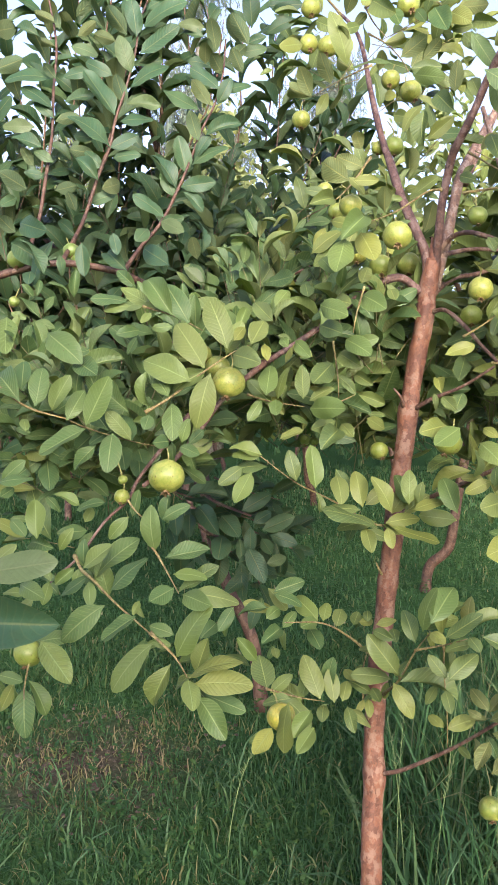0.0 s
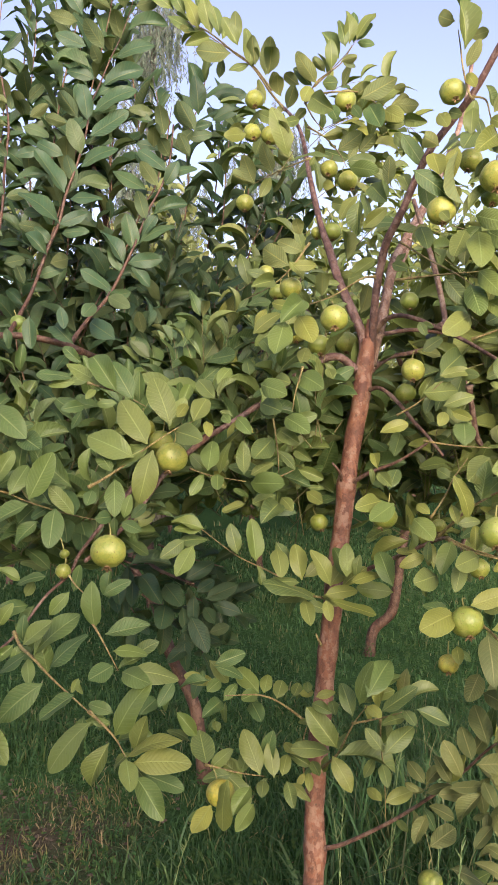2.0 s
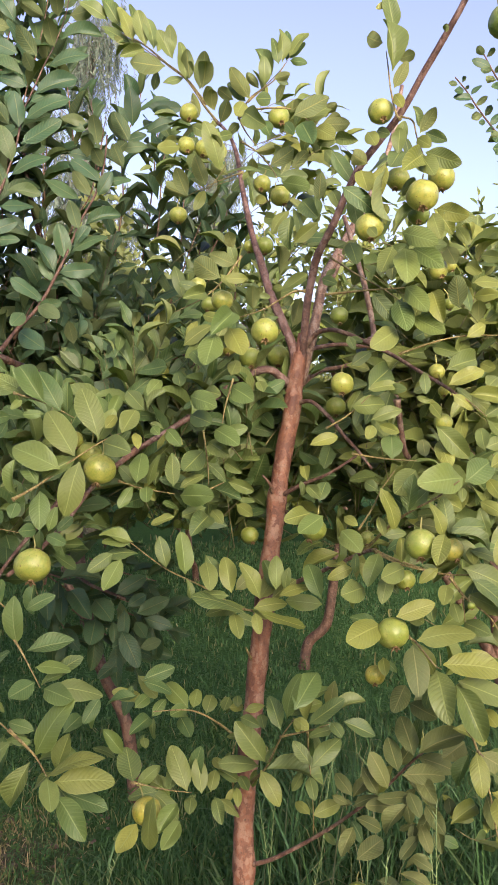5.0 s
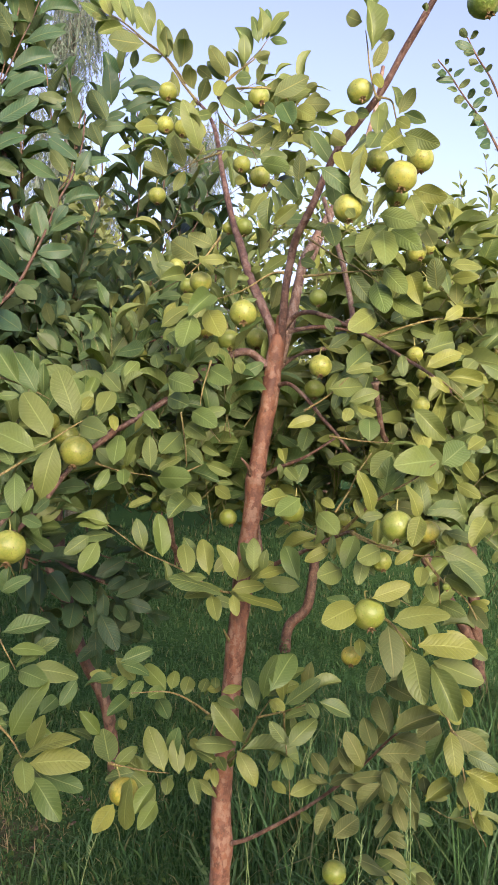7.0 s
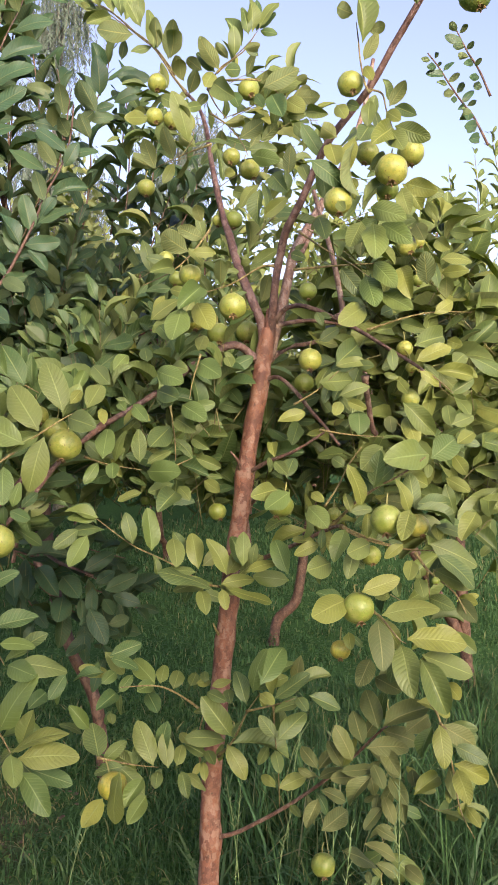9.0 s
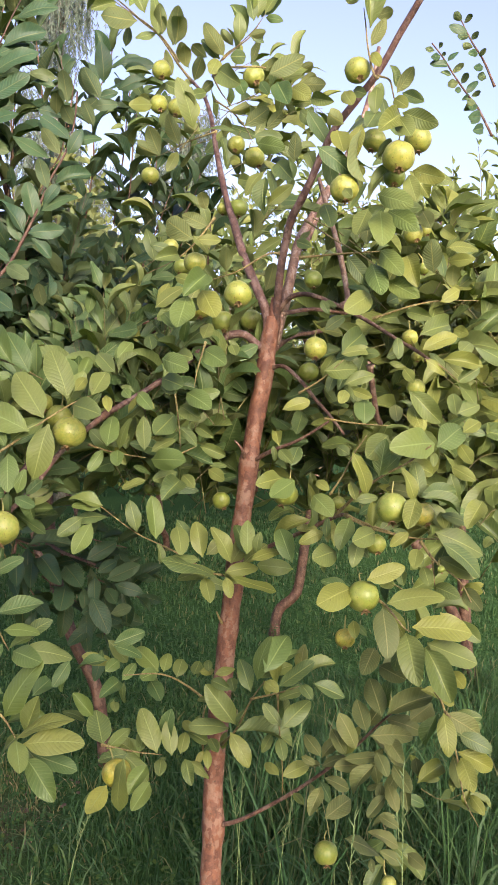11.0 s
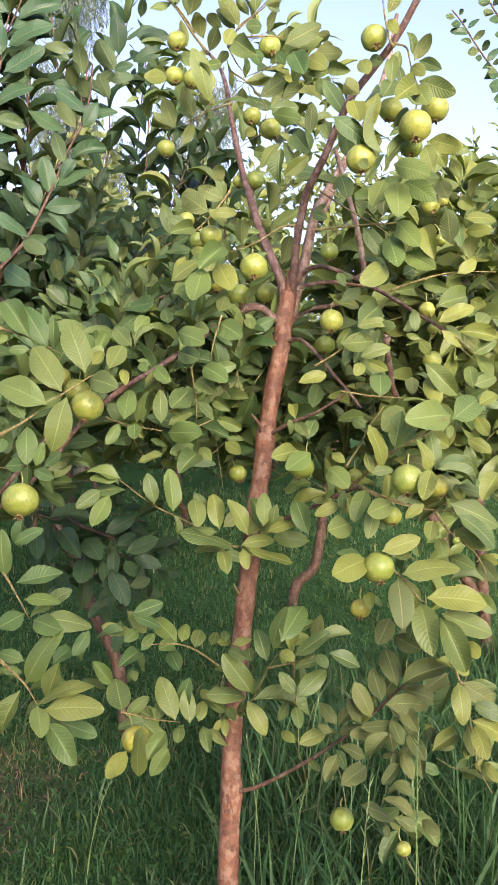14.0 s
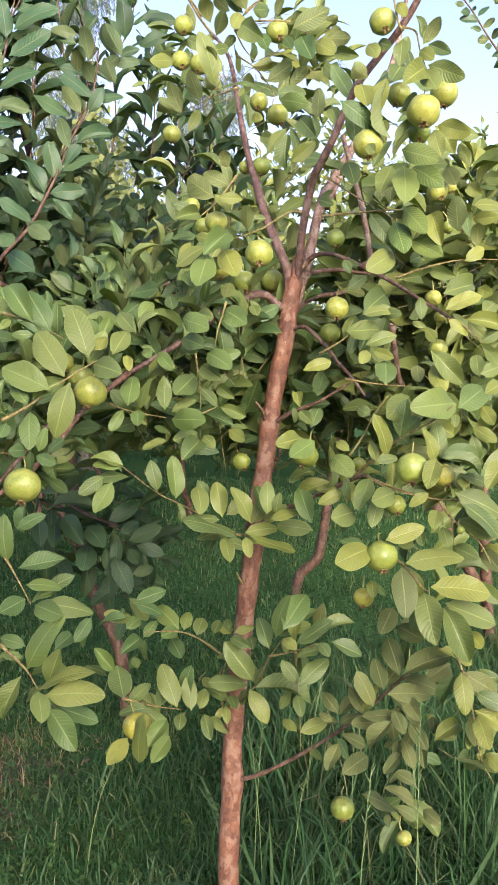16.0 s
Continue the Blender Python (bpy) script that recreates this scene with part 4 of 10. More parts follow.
# ---- tall trees with hanging twigs in the distance ----
def drooping_tree(place, height, spread, strands, seed, label):
    random.seed(seed)
    top = thing("drooping_tree", place, label, "tree", "distant tall trees")
    p = Vector(place)
    bm = bmesh.new()
    tube(bm, (p, p + Vector((0.1, 0, height * 0.4)), p + Vector((-0.1, 0.1, height * 0.7)), p + Vector((0.1, 0, height * 0.96))), 0.14, 0.02, 10, 5, 0.1, 0.06, 0.1)
    part("trunk", bm, bark_grey, top)
    store, stems = Foliage(NARROW), bmesh.new()
    for k in range(26):
        h = height * random.uniform(0.45, 0.95)
        a = random.uniform(0, 6.283)
        reach = spread * random.uniform(0.4, 1.0) * (1.15 - 0.6 * h / height)
        q = p + Vector((0, 0, h))
        e = q + Vector((math.cos(a) * reach, math.sin(a) * reach, random.uniform(0.2, 0.9)))
        tube(stems, (q, (q + e) / 2 + Vector((0, 0, 0.25)), e), 0.02, 0.006, 5, 4, 0.05)
        for s in range(strands):
            t = random.uniform(0.25, 1.0)
            b = q.lerp(e, t) + Vector((random.gauss(0, 0.18), random.gauss(0, 0.18), random.uniform(0, 0.3)))
            n = random.uniform(0.4, 1.1)
            sway = Vector((random.gauss(0, 0.12), random.gauss(0, 0.12), -1)).normalized()
            tube(stems, (b, b + sway * n * 0.5, b + sway * n), 0.003, 0.002, 3, 2, 0.0)
            for i in range(int(n * 58)):
                c = b + sway * n * random.random()
                way = Vector((random.gauss(0, 0.4), random.gauss(0, 0.4), -0.8)).normalized()
                store.add(c, c + way * random.uniform(0.06, 0.115), random.uniform(-90, 90), 0.40)
    store.build("foliage", wisp_mat, top, "fine hanging grey-green leaves")
    tagged(part("hanging_twig", stems, bark_grey, top), kind="stuff")
    return top


far_tree = drooping_tree((-1.35, 13.3, 0), 8.5, 1.45, 26, 51, "tall tree with fine drooping grey-green twigs")
drooping_tree((0.62, 16.2, 0), 7.5, 1.3, 24, 52, "distant tree with fine hanging twigs behind the orchard")
for x, y, turn in ((-4.2, 15, 70), (4.4, 27, 160), (9.5, 28, 210), (-9.5, 22, 20), (-3.0, 24, 110), (13, 30, 50)):
    copy_thing(far_tree, pose(x, y, -2.5, 0, 0, turn))


# ---- the guava tree beside the camera: trunk, limbs, twigs ----
KNOTS = ((0.46, 0.13, 0.028), (0.735, 0.17, 0.032), (0.93, 0.10, 0.02), (1.075, 0.16, 0.028), (1.315, 0.2, 0.026), (1.43, 0.05, 0.02), (1.545, 0.12, 0.03), (1.61, 0.14, 0.03))
tree = thing("guava_tree", (0.156, 1.827, 0.000), "young guava tree with peeling reddish bark, broad leaves and ripening fruit", "tree", "guava trees")
bm = bmesh.new()
tube(bm, ((0.152, 1.827, -0.030), (0.156, 1.827, 0.127), (0.160, 1.828, 0.271), (0.164, 1.839, 0.374), (0.171, 1.850, 0.458), (0.174, 1.862, 0.587), (0.195, 1.872, 0.784), (0.218, 1.883, 0.983), (0.236, 1.893, 1.116), (0.256, 1.903, 1.251), (0.276, 1.913, 1.387), (0.302, 1.912, 1.524), (0.312, 1.922, 1.593), (0.326, 1.921, 1.669)), 0.0265, 0.0195, 20, 9, 0.10, 0.012, 0.10, KNOTS)
tube(bm, ((0.308, 1.920, 1.572), (0.319, 1.920, 1.627), (0.327, 1.916, 1.672), (0.333, 1.913, 1.716)), 0.0195, 0.0125, 20, 6, 0.10, 0.0, 0.10)
part("trunk", bm, bark, tree, "reddish-brown trunk with thin peeling bark")
branch(tree, ((0.315, 1.922, 1.618), (0.310, 1.923, 1.676), (0.295, 1.936, 1.724), (0.263, 1.981, 1.821), (0.244, 2.045, 1.922), (0.229, 2.087, 1.991), (0.213, 2.192, 2.142), (0.203, 2.296, 2.287), (0.185, 2.339, 2.360), (0.154, 2.384, 2.418)), 0.014, 0.004)
branch(tree, ((0.157, 2.383, 2.411), (0.114, 2.429, 2.486), (0.089, 2.453, 2.537), (0.056, 2.477, 2.590), (0.007, 2.503, 2.638), (-0.075, 2.533, 2.719), (-0.191, 2.577, 2.794)), 0.004, 0.0016)
branch(tree, ((0.323, 1.921, 1.607), (0.331, 1.911, 1.667), (0.333, 1.891, 1.713), (0.336, 1.872, 1.777), (0.345, 1.851, 1.840), (0.354, 1.821, 1.886), (0.370, 1.790, 1.919), (0.390, 1.768, 1.962), (0.408, 1.746, 2.009), (0.431, 1.704, 2.056), (0.473, 1.681, 2.109), (0.508, 1.637, 2.153), (0.541, 1.594, 2.215), (0.583, 1.531, 2.289), (0.608, 1.498, 2.339), (0.646, 1.425, 2.414)), 0.0104, 0.0064)
branch(tree, ((0.328, 1.935, 1.608), (0.346, 1.939, 1.675), (0.370, 1.968, 1.745), (0.404, 2.026, 1.863), (0.431, 2.065, 1.916), (0.486, 2.140, 2.003), (0.566, 2.234, 2.132), (0.632, 2.309, 2.256), (0.69, 2.37, 2.40), (0.73, 2.42, 2.56)), 0.0155, 0.006, bark_pale)
branch(tree, ((0.422, 2.045, 1.867), (0.451, 2.083, 1.920), (0.482, 2.120, 1.982), (0.535, 2.196, 2.070), (0.578, 2.243, 2.144)), 0.01, 0.005, bark_pale)
branch(tree, ((0.470, 1.800, 1.682), (0.493, 1.853, 1.711), (0.482, 1.872, 1.803), (0.466, 1.891, 1.885), (0.453, 1.910, 1.947), (0.44, 1.93, 2.01)), 0.0075, 0.005, bark_pale)
branch(tree, ((0.338, 1.910, 1.688), (0.366, 1.877, 1.715), (0.404, 1.843, 1.713), (0.463, 1.806, 1.682), (0.520, 1.769, 1.645), (0.559, 1.724, 1.609), (0.605, 1.668, 1.567), (0.617, 1.637, 1.549)), 0.0064, 0.0032)
branch(tree, ((0.347, 1.929, 1.679), (0.423, 1.982, 1.698), (0.485, 2.035, 1.703), (0.598, 2.124, 1.702)), 0.0056, 0.004)
branch(tree, ((0.330, 1.930, 1.596), (0.389, 1.995, 1.633), (0.456, 2.078, 1.650), (0.548, 2.179, 1.680)), 0.0072, 0.0048)
branch(tree, ((0.315, 1.911, 1.545), (0.342, 1.868, 1.548), (0.374, 1.834, 1.515), (0.409, 1.809, 1.466), (0.433, 1.786, 1.434), (0.468, 1.781, 1.388)), 0.0056, 0.0032)
branch(tree, ((0.260, 1.903, 1.313), (0.311, 1.868, 1.347), (0.371, 1.822, 1.375), (0.431, 1.776, 1.418)), 0.0056, 0.0028)
branch(tree, ((0.255, 1.904, 1.319), (0.244, 1.875, 1.350), (0.225, 1.858, 1.373)), 0.0048, 0.0024)
branch(tree, ((0.200, 1.874, 0.931), (0.188, 1.855, 0.953), (0.180, 1.847, 0.973)), 0.004, 0.002)
branch(tree, ((0.240, 1.882, 1.074), (0.289, 1.817, 1.123), (0.342, 1.741, 1.163), (0.409, 1.634, 1.216), (0.429, 1.592, 1.228)), 0.0064, 0.0036)
branch(tree, ((0.425, 1.592, 1.227), (0.450, 1.549, 1.216), (0.478, 1.496, 1.208), (0.520, 1.451, 1.198), (0.589, 1.393, 1.204)), 0.0034, 0.0017)
branch(tree, ((0.409, 1.634, 1.216), (0.450, 1.560, 1.280), (0.482, 1.507, 1.315), (0.517, 1.473, 1.340), (0.552, 1.440, 1.374)), 0.0036, 0.0016)
branch(tree, ((0.178, 1.852, 0.462), (0.229, 1.800, 0.499), (0.315, 1.736, 0.573), (0.386, 1.659, 0.659), (0.444, 1.593, 0.741), (0.489, 1.539, 0.816), (0.529, 1.475, 0.884)), 0.0056, 0.002)
branch(tree, ((0.182, 1.863, 0.734), (0.117, 1.831, 0.801), (0.052, 1.788, 0.849), (-0.032, 1.737, 0.867)), 0.0034, 0.0017)
branch(tree, ((0.166, 1.852, 0.578), (0.147, 1.835, 0.653), (0.145, 1.827, 0.723), (0.154, 1.836, 0.758)), 0.0034, 0.00212)

# reddish branch that bears the low leaves
branch(tree, ((-0.231, 1.740, 1.328), (-0.280, 1.691, 1.266), (-0.328, 1.643, 1.201), (-0.341, 1.594, 1.166), (-0.379, 1.546, 1.130), (-0.418, 1.497, 1.074), (-0.460, 1.449, 1.038), (-0.482, 1.400, 1.018)), 0.00440, 0.00200)
branch(tree, ((-0.313, 1.460, 1.187), (-0.297, 1.450, 1.168), (-0.273, 1.440, 1.149)), 0.00200, 0.00140)
leaf(tree, (-0.470, 1.380, 1.025), (-0.514, 1.382, 0.984), -61, 1.00, MATURE_SHADED_LEAVES)
leaf(tree, (-0.512, 1.470, 1.007), (-0.559, 1.467, 1.011), -29, 1.00, MATURE_SHADED_LEAVES)
leaf(tree, (-0.447, 1.400, 1.051), (-0.462, 1.400, 1.007), -95, 1.00, FRESH_LEAVES)
leaf(tree, (-0.494, 1.529, 1.020), (-0.471, 1.529, 0.991), 66, 1.00, MATURE_SHADED_LEAVES)
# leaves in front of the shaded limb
# leaves of the tree behind, with its shade put into their colour
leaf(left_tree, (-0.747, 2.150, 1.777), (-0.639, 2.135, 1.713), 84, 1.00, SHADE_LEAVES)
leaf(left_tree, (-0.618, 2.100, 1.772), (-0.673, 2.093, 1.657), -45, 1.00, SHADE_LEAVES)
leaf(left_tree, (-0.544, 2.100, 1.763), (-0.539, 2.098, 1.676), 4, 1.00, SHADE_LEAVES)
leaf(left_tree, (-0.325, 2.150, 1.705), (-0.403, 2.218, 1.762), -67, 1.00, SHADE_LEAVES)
# single leaves: foot, tip, tilt, width, kind; and the twigs that bear them
# shoot that tops the crown
branch(tree, ((0.232, 2.250, 2.423), (0.267, 2.238, 2.450), (0.306, 2.225, 2.477), (0.329, 2.213, 2.507), (0.348, 2.200, 2.533)), 0.00240, 0.00120)
leaf(tree, (0.315, 2.200, 2.510), (0.298, 2.199, 2.583), -75, 1.00)
leaf(tree, (0.327, 2.210, 2.522), (0.319, 2.203, 2.611), 25, 1.00)
leaf(tree, (0.340, 2.220, 2.531), (0.342, 2.213, 2.612), 40, 1.00, MATURE_SHADED_LEAVES)
leaf(tree, (0.347, 2.200, 2.533), (0.401, 2.206, 2.605), 47, 1.00)
leaf(tree, (0.350, 2.220, 2.536), (0.394, 2.220, 2.585), 53, 1.00, MATURE_SHADED_LEAVES)
leaf(tree, (0.348, 2.200, 2.522), (0.393, 2.180, 2.506), 102, 1.00, MATURE_SHADED_LEAVES)
leaf(tree, (0.300, 2.230, 2.491), (0.253, 2.228, 2.564), -86, 1.00)
leaf(tree, (0.277, 2.210, 2.454), (0.274, 2.199, 2.532), 3, 1.00)
leaf(tree, (0.302, 2.200, 2.470), (0.343, 2.166, 2.468), -65, 1.00, MATURE_SHADED_LEAVES)
leaf(tree, (0.308, 2.200, 2.466), (0.343, 2.201, 2.455), 95, 1.00)
leaf(tree, (0.233, 2.220, 2.423), (0.179, 2.189, 2.493), 54, 1.00)
leaf(tree, (0.263, 2.240, 2.459), (0.226, 2.208, 2.487), 43, 1.00, MATURE_SHADED_LEAVES)
# end of the low limb left of the fork
branch(tree, ((0.220, 1.920, 1.630), (0.198, 1.963, 1.625), (0.176, 2.007, 1.614), (0.132, 2.050, 1.602)), 0.00600, 0.00400)
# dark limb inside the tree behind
branch(left_tree, ((-0.214, 2.620, 1.696), (-0.146, 2.620, 1.706), (-0.075, 2.620, 1.717), (-0.001, 2.620, 1.732), (0.058, 2.620, 1.750)), 0.00900, 0.00700, bark_shade)
# right cluster
leaf(tree, (0.396, 1.430, 1.110), (0.317, 1.360, 1.098), -51, 1.05, YOUNG_LEAVES)
leaf(tree, (0.414, 1.496, 1.085), (0.353, 1.498, 1.112), -42, 1.00, MATURE_SHADED_LEAVES)
leaf(tree, (0.418, 1.400, 1.131), (0.490, 1.400, 1.154), 63, 1.00, YOUNG_LEAVES)
leaf(tree, (0.450, 1.380, 1.092), (0.556, 1.374, 1.101), 36, 1.00)
leaf(tree, (0.486, 1.506, 1.062), (0.522, 1.502, 1.131), 31, 1.00, MATURE_SHADED_LEAVES)
leaf(tree, (0.550, 1.420, 1.113), (0.581, 1.364, 1.101), 59, 1.00)
leaf(tree, (0.570, 1.493, 1.092), (0.581, 1.495, 1.051), 82, 1.00, MATURE_SHADED_LEAVES)
leaf(tree, (0.442, 1.380, 1.084), (0.434, 1.321, 1.009), 2, 1.00, OLIVE_LEAVES)
leaf(tree, (0.456, 1.437, 1.076), (0.502, 1.441, 1.013), 53, 1.00, YOUNG_LEAVES)
leaf(tree, (0.481, 1.370, 1.040), (0.481, 1.297, 0.967), 18, 1.00)
leaf(tree, (0.512, 1.458, 1.016), (0.490, 1.463, 0.941), -36, 1.00)
leaf(tree, (0.494, 1.370, 1.050), (0.605, 1.368, 1.035), 51, 1.00, YOUNG_LEAVES)
leaf(tree, (0.525, 1.380, 1.017), (0.624, 1.388, 0.973), 53, 1.00)
leaf(tree, (0.565, 1.476, 0.985), (0.601, 1.469, 0.917), 42, 1.00)
leaf(tree, (0.522, 1.380, 1.009), (0.556, 1.340, 0.920), 46, 1.00)
leaf(tree, (0.547, 1.485, 0.969), (0.627, 1.485, 0.966), 69, 1.00)
leaf(tree, (0.604, 1.450, 1.039), (0.655, 1.446, 0.997), 87, 1.00)
leaf(tree, (0.597, 1.450, 0.941), (0.608, 1.409, 0.921), 41, 1.29, YOUNG_LEAVES)
leaf(tree, (0.624, 1.512, 0.923), (0.622, 1.514, 0.888), 4, 1.00, MATURE_SHADED_LEAVES)
leaf(tree, (0.528, 1.420, 0.918), (0.591, 1.415, 0.889), 44, 1.00, YOUNG_LEAVES)
leaf(tree, (0.552, 1.400, 1.169), (0.617, 1.375, 1.136), 80, 1.00)
leaf(tree, (0.601, 1.400, 1.111), (0.614, 1.347, 1.081), 44, 1.09, OLIVE_LEAVES)
leaf(tree, (0.624, 1.468, 1.092), (0.670, 1.470, 1.103), 29, 1.00, YOUNG_LEAVES)
leaf(tree, (0.606, 1.410, 1.113), (0.627, 1.373, 1.108), 70, 1.17, YOUNG_LEAVES)
leaf(tree, (0.565, 1.450, 1.063), (0.633, 1.452, 1.056), 28, 1.00)
leaf(tree, (0.619, 1.568, 1.025), (0.670, 1.568, 0.976), 89, 1.00)
leaf(tree, (0.520, 1.420, 1.183), (0.500, 1.383, 1.153), -10, 1.15)
leaf(tree, (0.546, 1.519, 1.163), (0.566, 1.520, 1.137), 68, 1.00)
leaf(tree, (0.454, 1.450, 1.125), (0.474, 1.415, 1.115), 61, 1.30)
leaf(tree, (0.495, 1.450, 1.140), (0.493, 1.418, 1.115), 15, 1.18)
leaf(tree, (0.531, 1.420, 1.150), (0.529, 1.382, 1.121), 14, 1.13)
leaf(tree, (0.405, 1.450, 1.045), (0.401, 1.416, 1.020), 5, 1.12, YOUNG_LEAVES)
leaf(tree, (0.425, 1.505, 1.024), (0.444, 1.494, 1.003), 62, 1.00, MATURE_SHADED_LEAVES)
leaf(tree, (0.383, 1.500, 1.167), (0.327, 1.452, 1.163), -64, 1.35)
leaf(tree, (0.384, 1.556, 1.152), (0.372, 1.552, 1.116), -34, 1.00)
leaf(tree, (0.418, 1.450, 1.201), (0.396, 1.420, 1.151), -19, 1.00)
leaf(tree, (0.433, 1.555, 1.180), (0.464, 1.553, 1.144), 69, 1.00)
branch(tree, ((0.445, 1.420, 1.089), (0.457, 1.403, 1.080), (0.483, 1.387, 1.046), (0.491, 1.370, 1.042)), 0.00240, 0.00160)
branch(tree, ((0.525, 1.420, 1.198), (0.547, 1.405, 1.163), (0.569, 1.390, 1.145), (0.590, 1.375, 1.121), (0.608, 1.360, 1.077)), 0.00260, 0.00150)
branch(tree, ((0.542, 1.400, 1.164), (0.546, 1.400, 1.117)), 0.00180, 0.00120)
# lower right olive cluster
leaf(tree, (0.462, 1.500, 0.977), (0.422, 1.444, 0.943), -22, 1.02, OLIVE_LEAVES)
leaf(tree, (0.484, 1.550, 0.925), (0.521, 1.488, 0.915), 61, 1.04, OLIVE_LEAVES)
leaf(tree, (0.519, 1.648, 0.884), (0.579, 1.669, 0.917), 55, 1.00, OLIVE_LEAVES)
leaf(tree, (0.470, 1.480, 0.848), (0.467, 1.556, 0.898), -11, 1.00, OLIVE_LEAVES)
leaf(tree, (0.493, 1.534, 0.841), (0.503, 1.535, 0.902), 27, 1.00, MATURE_SHADED_LEAVES)
leaf(tree, (0.440, 1.480, 0.819), (0.436, 1.538, 0.863), -10, 1.00, OLIVE_LEAVES)
leaf(tree, (0.458, 1.541, 0.805), (0.495, 1.541, 0.853), 56, 1.00, OLIVE_LEAVES)
leaf(tree, (0.478, 1.470, 0.855), (0.568, 1.469, 0.888), 45, 1.00, OLIVE_LEAVES)
leaf(tree, (0.497, 1.540, 0.820), (0.573, 1.542, 0.787), 59, 1.00, OLIVE_LEAVES)
leaf(tree, (0.579, 1.500, 0.861), (0.518, 1.450, 0.850), -39, 1.13, OLIVE_LEAVES)
leaf(tree, (0.442, 1.460, 0.819), (0.528, 1.466, 0.810), 43, 1.00, OLIVE_LEAVES)
leaf(tree, (0.474, 1.552, 0.777), (0.535, 1.547, 0.720), 38, 1.00, OLIVE_LEAVES)
leaf(tree, (0.475, 1.470, 0.811), (0.493, 1.411, 0.784), 30, 1.00, OLIVE_LEAVES)
leaf(tree, (0.452, 1.450, 0.792), (0.459, 1.403, 0.764), 17, 1.00, OLIVE_LEAVES)
leaf(tree, (0.484, 1.512, 0.772), (0.461, 1.514, 0.737), -37, 1.00, OLIVE_LEAVES)
leaf(tree, (0.392, 1.460, 0.776), (0.460, 1.462, 0.777), 22, 1.00, OLIVE_LEAVES)
leaf(tree, (0.411, 1.521, 0.760), (0.438, 1.518, 0.815), 37, 1.00)
leaf(tree, (0.447, 1.440, 0.774), (0.404, 1.439, 0.719), -33, 1.00, OLIVE_LEAVES)
leaf(tree, (0.471, 1.541, 0.742), (0.479, 1.535, 0.690), 60, 1.00, OLIVE_LEAVES)
leaf(tree, (0.487, 1.460, 0.761), (0.508, 1.413, 0.726), 39, 1.00, OLIVE_LEAVES)
leaf(tree, (0.534, 1.566, 0.701), (0.502, 1.563, 0.644), -30, 1.00, OLIVE_LEAVES)
leaf(tree, (0.438, 1.500, 0.747), (0.377, 1.484, 0.753), -63, 1.00, OLIVE_LEAVES)
leaf(tree, (0.444, 1.571, 0.719), (0.401, 1.568, 0.744), -31, 1.00, MATURE_SHADED_LEAVES)
leaf(tree, (0.417, 1.470, 0.791), (0.382, 1.467, 0.863), -71, 1.00, OLIVE_LEAVES)
leaf(tree, (0.405, 1.500, 0.768), (0.377, 1.509, 0.817), -72, 1.00, OLIVE_LEAVES)
leaf(tree, (0.419, 1.555, 0.747), (0.448, 1.558, 0.779), 13, 1.00, OLIVE_LEAVES)
leaf(tree, (0.361, 1.530, 0.754), (0.337, 1.574, 0.782), -38, 1.00, OLIVE_LEAVES)
leaf(tree, (0.367, 1.550, 0.743), (0.402, 1.588, 0.758), 34, 1.11, OLIVE_LEAVES)
leaf(tree, (0.356, 1.550, 0.729), (0.329, 1.568, 0.740), -58, 1.00, OLIVE_LEAVES)
leaf(tree, (0.387, 1.651, 0.685), (0.351, 1.648, 0.688), -34, 1.00, OLIVE_LEAVES)
leaf(tree, (0.363, 1.530, 0.734), (0.416, 1.534, 0.747), 18, 1.00, OLIVE_LEAVES)
leaf(tree, (0.373, 1.550, 0.701), (0.424, 1.554, 0.673), 53, 1.00, OLIVE_LEAVES)
leaf(tree, (0.367, 1.550, 0.684), (0.336, 1.520, 0.641), -23, 1.00, OLIVE_LEAVES)
leaf(tree, (0.380, 1.633, 0.659), (0.404, 1.629, 0.609), 49, 1.00, MATURE_SHADED_LEAVES)
leaf(tree, (0.384, 1.600, 0.593), (0.453, 1.655, 0.604), 44, 1.00, OLIVE_LEAVES)
leaf(tree, (0.388, 1.692, 0.558), (0.371, 1.698, 0.625), -23, 1.00, OLIVE_LEAVES)
leaf(tree, (0.479, 1.470, 0.720), (0.487, 1.430, 0.683), 26, 1.00, OLIVE_LEAVES)
leaf(tree, (0.513, 1.470, 0.707), (0.508, 1.431, 0.682), 9, 1.00, OLIVE_LEAVES)
leaf(tree, (0.550, 1.588, 0.637), (0.595, 1.588, 0.613), 65, 1.00, MATURE_SHADED_LEAVES)
leaf(tree, (0.476, 1.470, 0.698), (0.439, 1.467, 0.657), -37, 1.00, OLIVE_LEAVES)
leaf(tree, (0.471, 1.500, 0.644), (0.504, 1.475, 0.629), 58, 1.00, OLIVE_LEAVES)
leaf(tree, (0.454, 1.520, 0.602), (0.517, 1.518, 0.568), 25, 1.00, OLIVE_LEAVES)
leaf(tree, (0.499, 1.646, 0.545), (0.551, 1.645, 0.563), 20, 1.00, OLIVE_LEAVES)
leaf(tree, (0.427, 1.600, 0.548), (0.503, 1.606, 0.503), 23, 1.00, OLIVE_LEAVES)
leaf(tree, (0.546, 1.550, 0.534), (0.569, 1.505, 0.526), 43, 1.18, OLIVE_LEAVES)
leaf(tree, (0.545, 1.500, 0.755), (0.540, 1.468, 0.735), 9, 1.35, OLIVE_LEAVES)
leaf(tree, (0.567, 1.604, 0.716), (0.588, 1.595, 0.694), 70, 1.00, YOUNG_LEAVES)
